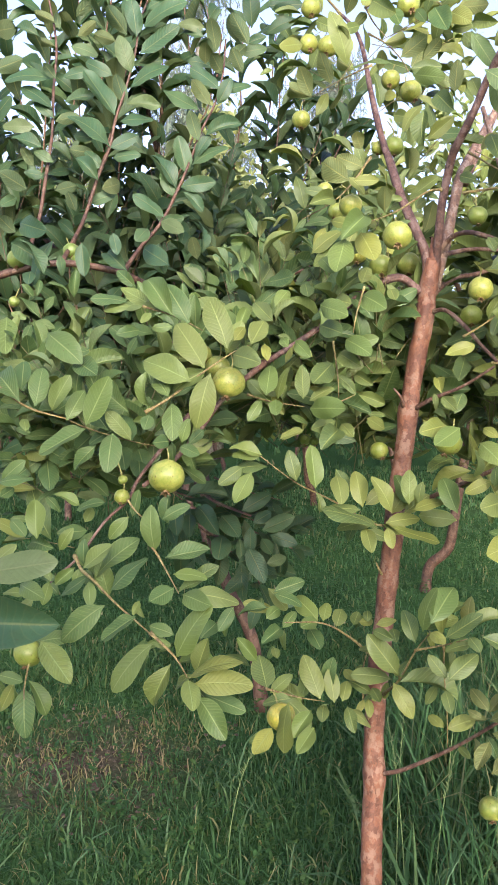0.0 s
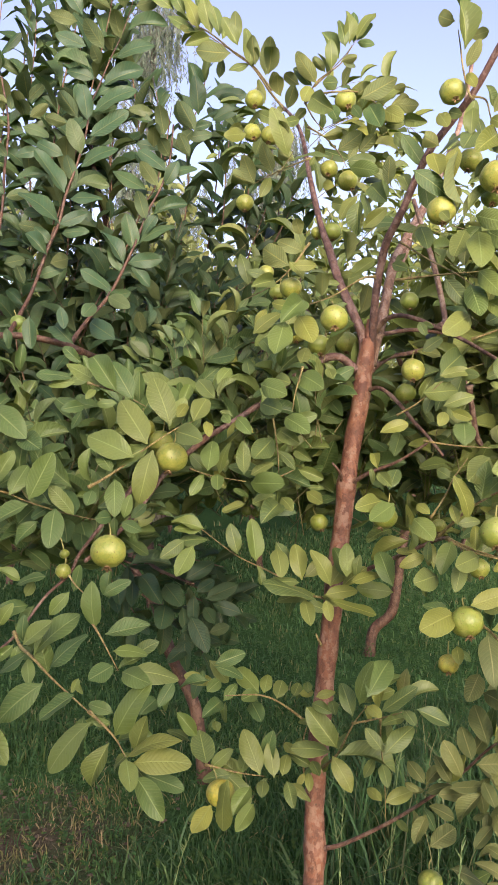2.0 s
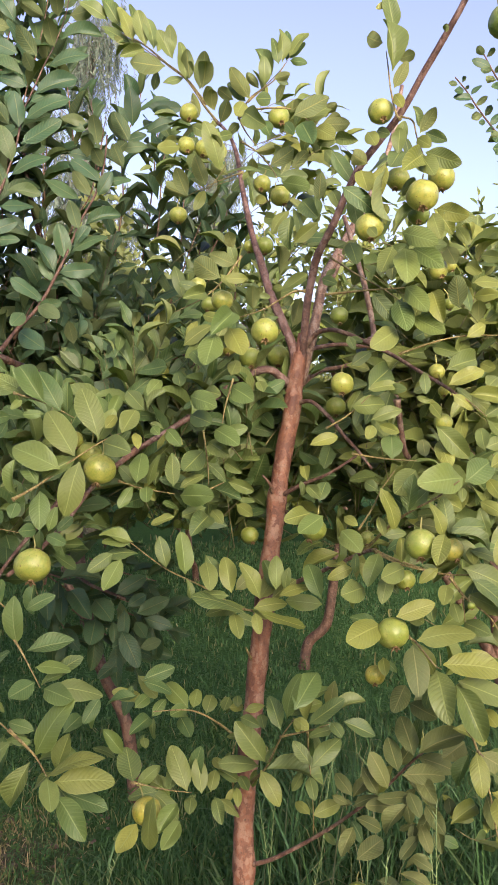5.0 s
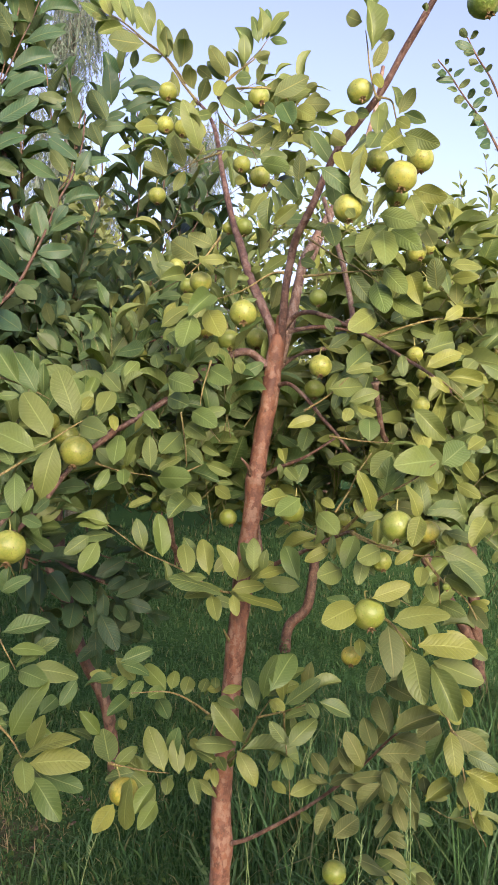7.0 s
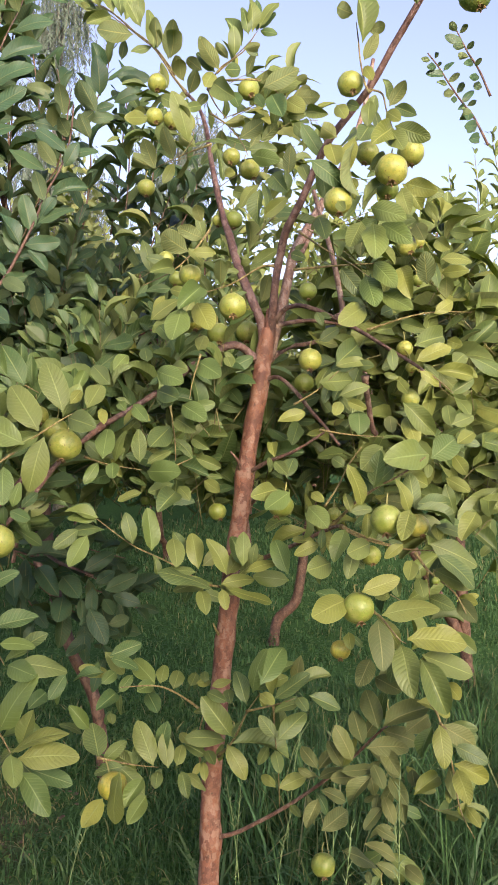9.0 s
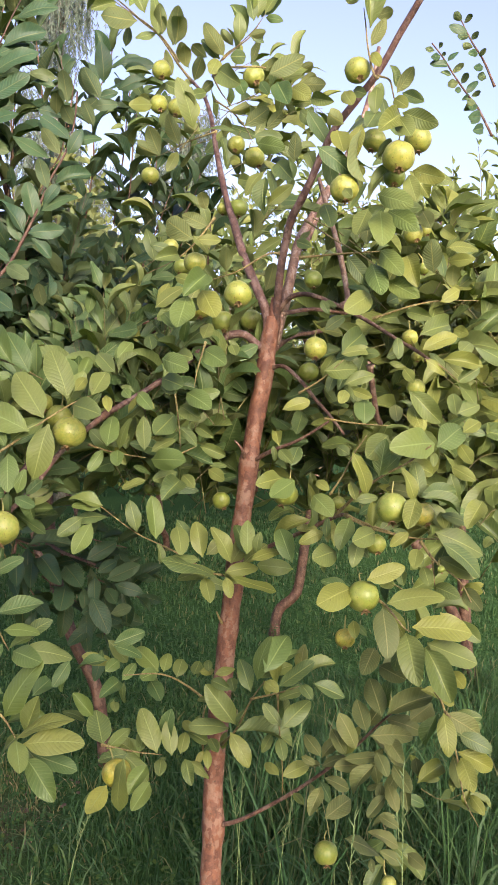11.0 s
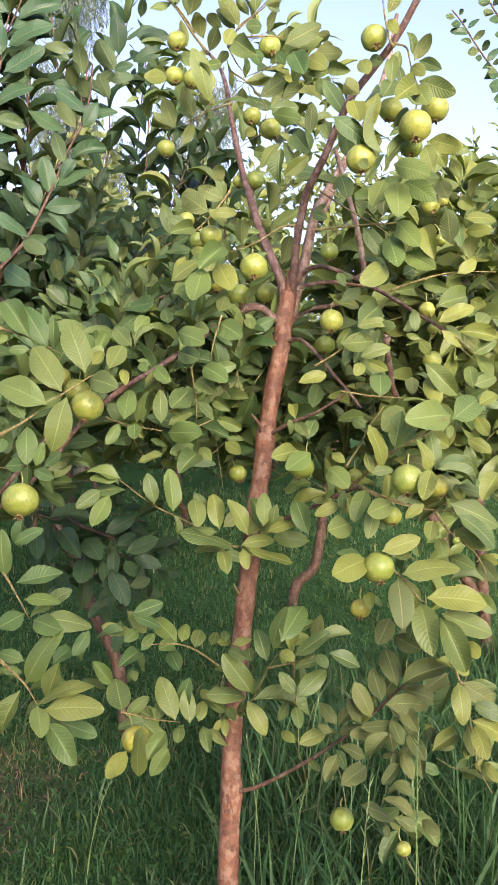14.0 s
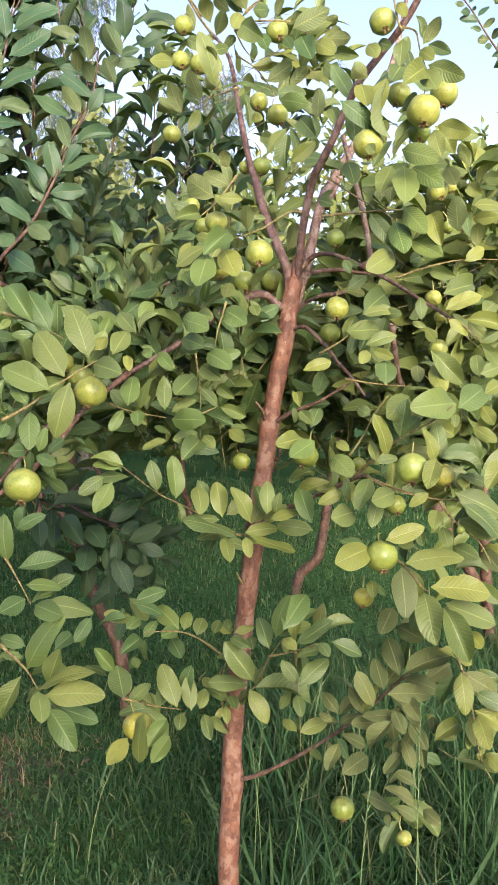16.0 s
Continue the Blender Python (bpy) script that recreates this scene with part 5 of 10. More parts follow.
leaf(tree, (0.532, 1.450, 0.727), (0.594, 1.486, 0.745), 39, 1.00, YOUNG_LEAVES)
leaf(tree, (0.552, 1.516, 0.709), (0.600, 1.513, 0.703), 50, 1.00, YOUNG_LEAVES)
leaf(tree, (0.600, 1.450, 0.738), (0.595, 1.432, 0.715), 1, 1.00, YOUNG_LEAVES)
leaf(tree, (0.651, 1.550, 0.682), (0.674, 1.537, 0.667), 61, 1.00, YOUNG_LEAVES)
leaf(tree, (0.477, 1.520, 0.561), (0.523, 1.517, 0.533), 50, 1.00, OLIVE_LEAVES)
leaf(tree, (0.476, 1.500, 0.707), (0.463, 1.473, 0.682), -5, 1.00, OLIVE_LEAVES)
leaf(tree, (0.500, 1.569, 0.676), (0.466, 1.570, 0.662), -15, 1.00, OLIVE_LEAVES)
leaf(tree, (0.460, 1.520, 0.547), (0.458, 1.493, 0.533), 11, 1.03, OLIVE_LEAVES)
leaf(tree, (0.490, 1.602, 0.510), (0.514, 1.602, 0.483), 41, 1.00, YOUNG_LEAVES)
# bright cluster at the edge
leaf(tree, (0.546, 1.350, 0.899), (0.544, 1.318, 0.832), 7, 1.00, YOUNG_LEAVES)
leaf(tree, (0.568, 1.448, 0.858), (0.546, 1.445, 0.800), -34, 1.00, MATURE_SHADED_LEAVES)
leaf(tree, (0.553, 1.360, 0.895), (0.619, 1.360, 0.851), 78, 1.00, OLIVE_LEAVES)
leaf(tree, (0.595, 1.449, 0.852), (0.653, 1.432, 0.855), 64, 1.00)
leaf(tree, (0.573, 1.350, 0.861), (0.628, 1.329, 0.834), 64, 1.00)
leaf(tree, (0.608, 1.477, 0.809), (0.679, 1.497, 0.817), 54, 1.00)
leaf(tree, (0.577, 1.360, 0.823), (0.642, 1.360, 0.788), 70, 1.00, YOUNG_LEAVES)
leaf(tree, (0.593, 1.428, 0.788), (0.609, 1.433, 0.721), 89, 1.00, OLIVE_LEAVES)
leaf(tree, (0.574, 1.340, 0.821), (0.573, 1.279, 0.786), 13, 1.00, YOUNG_LEAVES)
leaf(tree, (0.600, 1.415, 0.793), (0.656, 1.414, 0.790), 34, 1.00, YOUNG_LEAVES)
leaf(tree, (0.601, 1.360, 0.743), (0.610, 1.320, 0.724), 32, 1.00, YOUNG_LEAVES)
leaf(tree, (0.631, 1.434, 0.717), (0.621, 1.431, 0.686), -20, 1.00, YOUNG_LEAVES)
branch(tree, ((0.541, 1.380, 0.928), (0.553, 1.372, 0.903), (0.575, 1.365, 0.821), (0.588, 1.358, 0.740), (0.612, 1.350, 0.689)), 0.00220, 0.00150)
branch(tree, ((0.551, 1.360, 0.898), (0.588, 1.350, 0.863)), 0.00180, 0.00120)
# tuft on the trunk and its twig
leaf(tree, (0.233, 1.420, 0.963), (0.288, 1.492, 1.009), 29, 1.00, FRESH_LEAVES)
leaf(tree, (0.248, 1.542, 0.935), (0.324, 1.547, 0.962), 20, 1.00, FRESH_LEAVES)
leaf(tree, (0.223, 1.450, 0.938), (0.249, 1.442, 1.022), 44, 1.00, FRESH_LEAVES)
leaf(tree, (0.242, 1.534, 0.915), (0.305, 1.537, 0.937), 36, 1.00, FRESH_LEAVES)
leaf(tree, (0.217, 1.500, 0.900), (0.200, 1.541, 0.952), -20, 1.00)
leaf(tree, (0.237, 1.450, 0.937), (0.258, 1.416, 0.927), 45, 1.13)
leaf(tree, (0.251, 1.570, 0.898), (0.263, 1.572, 0.866), 75, 1.00)
leaf(tree, (0.264, 1.450, 0.926), (0.331, 1.447, 0.971), 30, 1.00)
leaf(tree, (0.269, 1.517, 0.906), (0.261, 1.514, 0.985), 37, 1.00)
leaf(tree, (0.302, 1.450, 0.935), (0.373, 1.455, 0.963), 20, 1.00)
leaf(tree, (0.325, 1.537, 0.909), (0.331, 1.541, 0.978), -48, 1.00, OLIVE_LEAVES)
leaf(tree, (0.323, 1.420, 0.939), (0.382, 1.420, 0.910), 49, 1.00)
leaf(tree, (0.303, 1.430, 0.934), (0.315, 1.397, 0.918), 28, 1.20)
leaf(tree, (0.310, 1.450, 0.915), (0.264, 1.453, 0.900), -37, 1.00)
leaf(tree, (0.341, 1.573, 0.868), (0.302, 1.570, 0.878), -37, 1.00, MATURE_SHADED_LEAVES)
leaf(tree, (0.269, 1.450, 0.847), (0.330, 1.483, 0.884), 41, 1.00)
leaf(tree, (0.293, 1.559, 0.818), (0.283, 1.560, 0.877), -65, 1.00)
leaf(tree, (0.270, 1.470, 0.842), (0.240, 1.494, 0.880), -52, 1.00)
leaf(tree, (0.282, 1.554, 0.823), (0.286, 1.554, 0.881), -53, 1.00, MATURE_SHADED_LEAVES)
leaf(tree, (0.194, 1.550, 0.805), (0.308, 1.554, 0.767), 20, 1.00)
leaf(tree, (0.190, 1.623, 0.775), (0.226, 1.598, 0.709), 45, 1.00)
leaf(tree, (0.196, 1.600, 0.801), (0.137, 1.610, 0.882), -68, 1.00)
leaf(tree, (0.190, 1.663, 0.767), (0.105, 1.664, 0.776), -40, 1.00)
leaf(tree, (0.171, 1.700, 0.815), (0.126, 1.702, 0.818), -40, 1.00)
leaf(tree, (0.149, 1.620, 0.886), (0.187, 1.587, 0.877), 52, 1.00)
leaf(tree, (0.165, 1.712, 0.869), (0.209, 1.714, 0.878), 47, 1.00)
leaf(tree, (0.267, 1.470, 0.820), (0.269, 1.426, 0.794), 2, 1.01)
leaf(tree, (0.274, 1.598, 0.779), (0.252, 1.601, 0.738), -60, 1.00)
leaf(tree, (0.288, 1.600, 0.689), (0.264, 1.638, 0.700), -38, 1.00)
leaf(tree, (0.311, 1.706, 0.643), (0.297, 1.715, 0.672), -53, 1.00, MATURE_SHADED_LEAVES)
leaf(tree, (0.294, 1.600, 0.687), (0.357, 1.626, 0.697), 50, 1.00)
leaf(tree, (0.318, 1.600, 0.651), (0.335, 1.572, 0.638), 38, 1.00)
leaf(tree, (0.200, 1.600, 0.795), (0.221, 1.604, 0.829), 31, 1.00)
leaf(tree, (0.206, 1.670, 0.765), (0.244, 1.673, 0.771), 24, 1.00, MATURE_SHADED_LEAVES)
leaf(tree, (0.198, 1.700, 0.864), (0.203, 1.668, 0.844), 9, 1.35)
branch(tree, ((0.179, 1.700, 0.720), (0.201, 1.617, 0.783), (0.221, 1.533, 0.871), (0.237, 1.450, 0.937)), 0.00300, 0.00180)
branch(tree, ((0.219, 1.520, 0.879), (0.273, 1.475, 0.906), (0.298, 1.430, 0.931)), 0.00200, 0.00140)
branch(tree, ((0.265, 1.470, 0.903), (0.274, 1.520, 0.840), (0.289, 1.570, 0.738), (0.299, 1.620, 0.637)), 0.00180, 0.00140)
# twig low on the trunk
leaf(tree, (0.038, 1.550, 0.770), (0.007, 1.601, 0.842), -24, 1.00)
leaf(tree, (0.055, 1.639, 0.746), (0.069, 1.636, 0.825), 65, 1.00, MATURE_SHADED_LEAVES)
leaf(tree, (0.068, 1.600, 0.742), (0.061, 1.637, 0.803), -7, 1.00)
leaf(tree, (0.087, 1.650, 0.724), (0.101, 1.695, 0.751), 10, 1.12)
leaf(tree, (0.154, 1.700, 0.721), (0.107, 1.723, 0.740), -54, 1.00)
leaf(tree, (0.180, 1.817, 0.676), (0.142, 1.814, 0.649), -16, 1.00, MATURE_SHADED_LEAVES)
leaf(tree, (0.154, 1.700, 0.734), (0.167, 1.665, 0.716), 25, 1.17)
leaf(tree, (0.181, 1.720, 0.699), (0.190, 1.718, 0.738), 70, 1.00)
leaf(tree, (0.175, 1.828, 0.649), (0.153, 1.827, 0.681), -45, 1.00)
leaf(tree, (0.095, 1.620, 0.726), (0.107, 1.579, 0.687), 16, 1.00)
leaf(tree, (0.108, 1.731, 0.673), (0.153, 1.730, 0.631), 28, 1.00)
leaf(tree, (0.145, 1.700, 0.709), (0.146, 1.668, 0.681), -6, 1.00)
leaf(tree, (0.145, 1.799, 0.666), (0.127, 1.785, 0.640), -41, 1.00)
leaf(tree, (0.117, 1.700, 0.748), (0.097, 1.733, 0.762), -33, 1.13)
leaf(tree, (0.131, 1.751, 0.730), (0.137, 1.749, 0.767), 58, 1.00)
leaf(tree, (0.048, 1.650, 0.716), (0.042, 1.614, 0.695), -5, 1.35)
leaf(tree, (0.058, 1.717, 0.691), (0.034, 1.710, 0.667), -54, 1.00)
leaf(tree, (0.044, 1.850, 0.836), (-0.007, 1.917, 0.875), -40, 1.00, FRESH_LEAVES)
leaf(tree, (0.042, 1.850, 0.836), (0.003, 1.808, 0.834), -57, 1.22, FRESH_LEAVES)
leaf(tree, (0.044, 1.909, 0.818), (0.018, 1.907, 0.848), -41, 1.00)
leaf(tree, (0.056, 1.850, 0.835), (0.068, 1.895, 0.865), 15, 1.20, FRESH_LEAVES)
leaf(tree, (0.086, 1.850, 0.821), (0.102, 1.895, 0.850), 21, 1.35)
leaf(tree, (0.128, 1.880, 0.816), (0.144, 1.915, 0.837), 15, 1.35)
leaf(tree, (0.141, 1.880, 0.823), (0.178, 1.909, 0.815), 73, 1.00)
leaf(tree, (0.142, 1.991, 0.771), (0.168, 1.989, 0.803), 50, 1.00, MATURE_SHADED_LEAVES)
leaf(tree, (0.162, 1.880, 0.822), (0.164, 1.908, 0.842), 2, 1.35)
leaf(tree, (0.183, 1.944, 0.818), (0.215, 1.943, 0.840), 30, 1.00)
leaf(tree, (0.026, 1.900, 0.800), (0.049, 1.845, 0.769), 25, 1.17, MATURE_SHADED_LEAVES)
leaf(tree, (0.042, 2.025, 0.769), (0.035, 2.024, 0.721), 52, 1.00, MATURE_SHADED_LEAVES)
# right middle
leaf(tree, (0.528, 1.500, 1.479), (0.589, 1.489, 1.416), 91, 1.00)
leaf(tree, (0.540, 1.520, 1.452), (0.544, 1.468, 1.397), 21, 1.00, YOUNG_LEAVES)
leaf(tree, (0.573, 1.480, 1.377), (0.463, 1.415, 1.371), -76, 1.00, FRESH_LEAVES)
leaf(tree, (0.612, 1.562, 1.364), (0.580, 1.563, 1.294), -31, 1.00, YOUNG_LEAVES)
leaf(tree, (0.578, 1.480, 1.370), (0.654, 1.542, 1.407), 50, 1.10, MATURE_SHADED_LEAVES)
leaf(tree, (0.637, 1.598, 1.354), (0.639, 1.599, 1.419), 30, 1.00, MATURE_SHADED_LEAVES)
leaf(tree, (0.573, 1.480, 1.359), (0.563, 1.458, 1.333), -6, 1.00)
leaf(tree, (0.469, 1.500, 1.312), (0.481, 1.495, 1.386), 81, 1.00, FRESH_LEAVES)
leaf(tree, (0.489, 1.573, 1.302), (0.542, 1.573, 1.358), 31, 1.00)
leaf(tree, (0.470, 1.500, 1.314), (0.515, 1.524, 1.350), 55, 1.00, FRESH_LEAVES)
leaf(tree, (0.511, 1.609, 1.310), (0.563, 1.628, 1.326), 67, 1.00, FRESH_LEAVES)
leaf(tree, (0.502, 1.550, 1.391), (0.440, 1.486, 1.349), -46, 1.08)
leaf(tree, (0.416, 1.500, 1.359), (0.446, 1.504, 1.277), 66, 1.00, YOUNG_LEAVES)
leaf(tree, (0.444, 1.557, 1.349), (0.505, 1.554, 1.295), 78, 1.00, MATURE_SHADED_LEAVES)
leaf(tree, (0.423, 1.550, 1.352), (0.405, 1.581, 1.368), -64, 1.35)
leaf(tree, (0.450, 1.636, 1.361), (0.419, 1.647, 1.362), -82, 1.00, OLIVE_LEAVES)
leaf(tree, (0.466, 1.600, 1.413), (0.479, 1.651, 1.464), 8, 1.35, MATURE_SHADED_LEAVES)
leaf(tree, (0.454, 1.650, 1.485), (0.490, 1.625, 1.468), 79, 1.00, YOUNG_LEAVES)
leaf(tree, (0.472, 1.779, 1.494), (0.500, 1.781, 1.457), 92, 1.00)
leaf(tree, (0.487, 1.420, 1.336), (0.515, 1.423, 1.273), 62, 1.00, YOUNG_LEAVES)
leaf(tree, (0.512, 1.509, 1.340), (0.583, 1.515, 1.314), 62, 1.00, YOUNG_LEAVES)
leaf(tree, (0.535, 1.450, 1.275), (0.533, 1.479, 1.342), -17, 1.00)
leaf(tree, (0.566, 1.575, 1.266), (0.504, 1.573, 1.281), -50, 1.00, OLIVE_LEAVES)
leaf(tree, (0.530, 1.420, 1.288), (0.602, 1.442, 1.288), 83, 1.00)
leaf(tree, (0.546, 1.513, 1.285), (0.588, 1.506, 1.269), 83, 1.00)
leaf(tree, (0.514, 1.380, 1.282), (0.585, 1.379, 1.250), 34, 1.00)
leaf(tree, (0.544, 1.459, 1.267), (0.593, 1.454, 1.209), 71, 1.00)
leaf(tree, (0.493, 1.350, 1.285), (0.464, 1.309, 1.236), -14, 1.00, YOUNG_LEAVES)
leaf(tree, (0.556, 1.400, 1.248), (0.618, 1.401, 1.224), 40, 1.00)
leaf(tree, (0.593, 1.520, 1.229), (0.665, 1.526, 1.233), 33, 1.00, MATURE_SHADED_LEAVES)
leaf(tree, (0.615, 1.350, 1.278), (0.570, 1.309, 1.234), -29, 1.00, YOUNG_LEAVES)
leaf(tree, (0.538, 1.380, 1.220), (0.631, 1.385, 1.175), 69, 1.00)
leaf(tree, (0.546, 1.360, 1.202), (0.613, 1.354, 1.140), 49, 1.00)
leaf(tree, (0.587, 1.450, 1.186), (0.561, 1.444, 1.124), -14, 1.00)
leaf(tree, (0.349, 1.550, 1.273), (0.375, 1.490, 1.237), 40, 1.21, FRESH_LEAVES)
leaf(tree, (0.360, 1.650, 1.251), (0.358, 1.652, 1.194), -39, 1.00, MATURE_SHADED_LEAVES)
leaf(tree, (0.355, 1.550, 1.301), (0.374, 1.517, 1.285), 53, 1.04, YOUNG_LEAVES)
leaf(tree, (0.416, 1.520, 1.303), (0.425, 1.507, 1.265), 39, 1.00, YOUNG_LEAVES)
leaf(tree, (0.417, 1.480, 1.268), (0.461, 1.481, 1.273), 64, 1.00)
leaf(tree, (0.449, 1.563, 1.252), (0.476, 1.567, 1.217), 84, 1.00, OLIVE_LEAVES)
leaf(tree, (0.411, 1.500, 1.233), (0.380, 1.461, 1.176), -25, 1.00, FRESH_LEAVES)
leaf(tree, (0.439, 1.420, 1.216), (0.384, 1.373, 1.206), -62, 1.14)
leaf(tree, (0.490, 1.380, 1.220), (0.454, 1.378, 1.195), -61, 1.00, YOUNG_LEAVES)
leaf(tree, (0.522, 1.475, 1.201), (0.494, 1.488, 1.210), -77, 1.00)
leaf(tree, (0.369, 1.520, 1.192), (0.373, 1.522, 1.231), -31, 1.00)
leaf(tree, (0.387, 1.586, 1.171), (0.369, 1.583, 1.204), -72, 1.00, OLIVE_LEAVES)
leaf(tree, (0.372, 1.550, 1.199), (0.320, 1.550, 1.177), -68, 1.00, YOUNG_LEAVES)
leaf(tree, (0.386, 1.671, 1.185), (0.336, 1.667, 1.190), -42, 1.00, YOUNG_LEAVES)
leaf(tree, (0.427, 1.600, 1.483), (0.407, 1.569, 1.455), -28, 1.16)
leaf(tree, (0.531, 1.600, 1.454), (0.526, 1.564, 1.419), 9, 1.19, OLIVE_LEAVES)
leaf(tree, (0.576, 1.716, 1.462), (0.609, 1.714, 1.448), 46, 1.00)
leaf(tree, (0.615, 1.500, 1.330), (0.648, 1.460, 1.305), 62, 1.00, YOUNG_LEAVES)
leaf(tree, (0.648, 1.593, 1.311), (0.665, 1.593, 1.257), 104, 1.00)
leaf(tree, (0.639, 1.520, 1.374), (0.647, 1.473, 1.337), 35, 1.02, YOUNG_LEAVES)
leaf(tree, (0.563, 1.420, 1.251), (0.560, 1.388, 1.224), 14, 1.06, YOUNG_LEAVES)
leaf(tree, (0.450, 1.480, 1.267), (0.446, 1.463, 1.220), -7, 1.00, YOUNG_LEAVES)
leaf(tree, (0.489, 1.558, 1.253), (0.444, 1.554, 1.232), -45, 1.00, MATURE_SHADED_LEAVES)
leaf(tree, (0.645, 1.520, 1.396), (0.694, 1.553, 1.418), 55, 1.00, YOUNG_LEAVES)
leaf(tree, (0.697, 1.630, 1.400), (0.736, 1.620, 1.390), 83, 1.00)
leaf(tree, (0.645, 1.550, 1.430), (0.653, 1.593, 1.476), -14, 1.00)
leaf(tree, (0.672, 1.610, 1.425), (0.694, 1.611, 1.458), 54, 1.00)
leaf(tree, (0.645, 1.550, 1.435), (0.702, 1.573, 1.452), 67, 1.00)
leaf(tree, (0.675, 1.607, 1.429), (0.688, 1.608, 1.464), 28, 1.00, MATURE_SHADED_LEAVES)
branch(tree, ((0.411, 1.520, 1.231), (0.451, 1.480, 1.213), (0.516, 1.440, 1.201), (0.578, 1.400, 1.202)), 0.00200, 0.00130)
branch(tree, ((0.387, 1.620, 1.425), (0.444, 1.585, 1.415), (0.504, 1.550, 1.410)), 0.00200, 0.00140)
branch(tree, ((0.383, 1.550, 1.273), (0.410, 1.540, 1.318), (0.424, 1.530, 1.352), (0.450, 1.520, 1.392)), 0.00200, 0.00140)
# long limb that droops to the path
branch(tree, ((0.298, 1.920, 1.594), (0.243, 1.906, 1.628), (0.170, 1.892, 1.600), (0.099, 1.878, 1.546), (0.033, 1.864, 1.499), (-0.071, 1.850, 1.436)), 0.00950, 0.00650)
branch(tree, ((-0.070, 1.850, 1.438), (-0.159, 1.752, 1.358), (-0.213, 1.655, 1.280), (-0.253, 1.558, 1.237), (-0.282, 1.460, 1.213)), 0.00650, 0.00400)
branch(tree, ((0.528, 1.780, 1.547), (0.538, 1.793, 1.496), (0.552, 1.807, 1.431), (0.565, 1.820, 1.412)), 0.00650, 0.00600)
# under the steep limb
leaf(tree, (0.479, 1.600, 2.182), (0.501, 1.574, 2.226), -51, 1.00)
leaf(tree, (0.479, 1.600, 2.169), (0.488, 1.570, 2.129), 44, 1.02, YOUNG_LEAVES)
leaf(tree, (0.511, 1.580, 2.137), (0.524, 1.579, 2.094), 72, 1.00)
leaf(tree, (0.517, 1.550, 2.070), (0.539, 1.513, 2.107), -50, 1.00)
leaf(tree, (0.528, 1.550, 2.071), (0.563, 1.520, 2.043), 92, 1.00)
leaf(tree, (0.514, 1.560, 2.063), (0.533, 1.529, 2.035), 75, 1.22, YOUNG_LEAVES)
leaf(tree, (0.522, 1.530, 2.024), (0.580, 1.487, 1.987), 97, 1.00)
leaf(tree, (0.523, 1.550, 2.029), (0.465, 1.498, 1.976), -69, 1.02, YOUNG_LEAVES)
leaf(tree, (0.517, 1.540, 2.020), (0.529, 1.497, 1.968), 46, 1.20)
leaf(tree, (0.491, 1.600, 2.100), (0.480, 1.579, 2.039), -11, 1.00)
leaf(tree, (0.501, 1.600, 2.081), (0.513, 1.604, 2.035), 101, 1.00)
leaf(tree, (0.494, 1.600, 2.053), (0.457, 1.558, 2.003), -43, 1.15)
leaf(tree, (0.438, 1.520, 1.985), (0.451, 1.528, 1.884), 110, 1.00, FRESH_LEAVES)
leaf(tree, (0.448, 1.560, 2.009), (0.428, 1.557, 1.936), -50, 1.00, YOUNG_LEAVES)
leaf(tree, (0.403, 1.580, 2.003), (0.406, 1.536, 1.945), 18, 1.11, YOUNG_LEAVES)
leaf(tree, (0.356, 1.550, 1.959), (0.428, 1.555, 1.903), 83, 1.00, MATURE_SHADED_LEAVES)
leaf(tree, (0.392, 1.648, 1.987), (0.409, 1.643, 1.907), 63, 1.00, MATURE_SHADED_LEAVES)
leaf(tree, (0.434, 1.650, 2.041), (0.393, 1.612, 2.048), 59, 1.34, YOUNG_LEAVES)
leaf(tree, (0.434, 1.650, 2.109), (0.444, 1.618, 2.069), 48, 1.24)
leaf(tree, (0.454, 1.650, 2.112), (0.475, 1.623, 2.094), 89, 1.35)
leaf(tree, (0.376, 1.750, 2.105), (0.424, 1.753, 2.034), 86, 1.00, MATURE_SHADED_LEAVES)
leaf(tree, (0.369, 1.800, 2.123), (0.392, 1.766, 2.075), 67, 1.00, MATURE_SHADED_LEAVES)
leaf(tree, (0.456, 2.100, 2.268), (0.504, 2.044, 2.241), 92, 1.00)
leaf(tree, (0.433, 2.150, 2.324), (0.493, 2.094, 2.306), -74, 1.00)
leaf(tree, (0.442, 2.200, 2.382), (0.472, 2.159, 2.385), -60, 1.21)
leaf(tree, (0.439, 2.200, 2.306), (0.470, 2.161, 2.281), 83, 1.26)
leaf(tree, (0.540, 1.520, 1.909), (0.586, 1.465, 1.880), 92, 1.00)
leaf(tree, (0.554, 1.583, 1.928), (0.597, 1.588, 1.877), 92, 1.00, YOUNG_LEAVES)
leaf(tree, (0.547, 1.500, 1.895), (0.613, 1.499, 1.884), 89, 1.00)
leaf(tree, (0.525, 1.500, 1.894), (0.530, 1.465, 1.834), 34, 1.00)
leaf(tree, (0.579, 1.616, 1.922), (0.549, 1.616, 1.883), -83, 1.00, MATURE_SHADED_LEAVES)
leaf(tree, (0.464, 1.500, 1.856), (0.516, 1.439, 1.820), 83, 1.00, FRESH_LEAVES)
leaf(tree, (0.473, 1.576, 1.887), (0.517, 1.574, 1.930), 53, 1.00, FRESH_LEAVES)
leaf(tree, (0.593, 1.550, 1.884), (0.611, 1.534, 1.841), 79, 1.00)
leaf(tree, (0.498, 1.620, 1.964), (0.515, 1.580, 1.990), -50, 1.00, YOUNG_LEAVES)
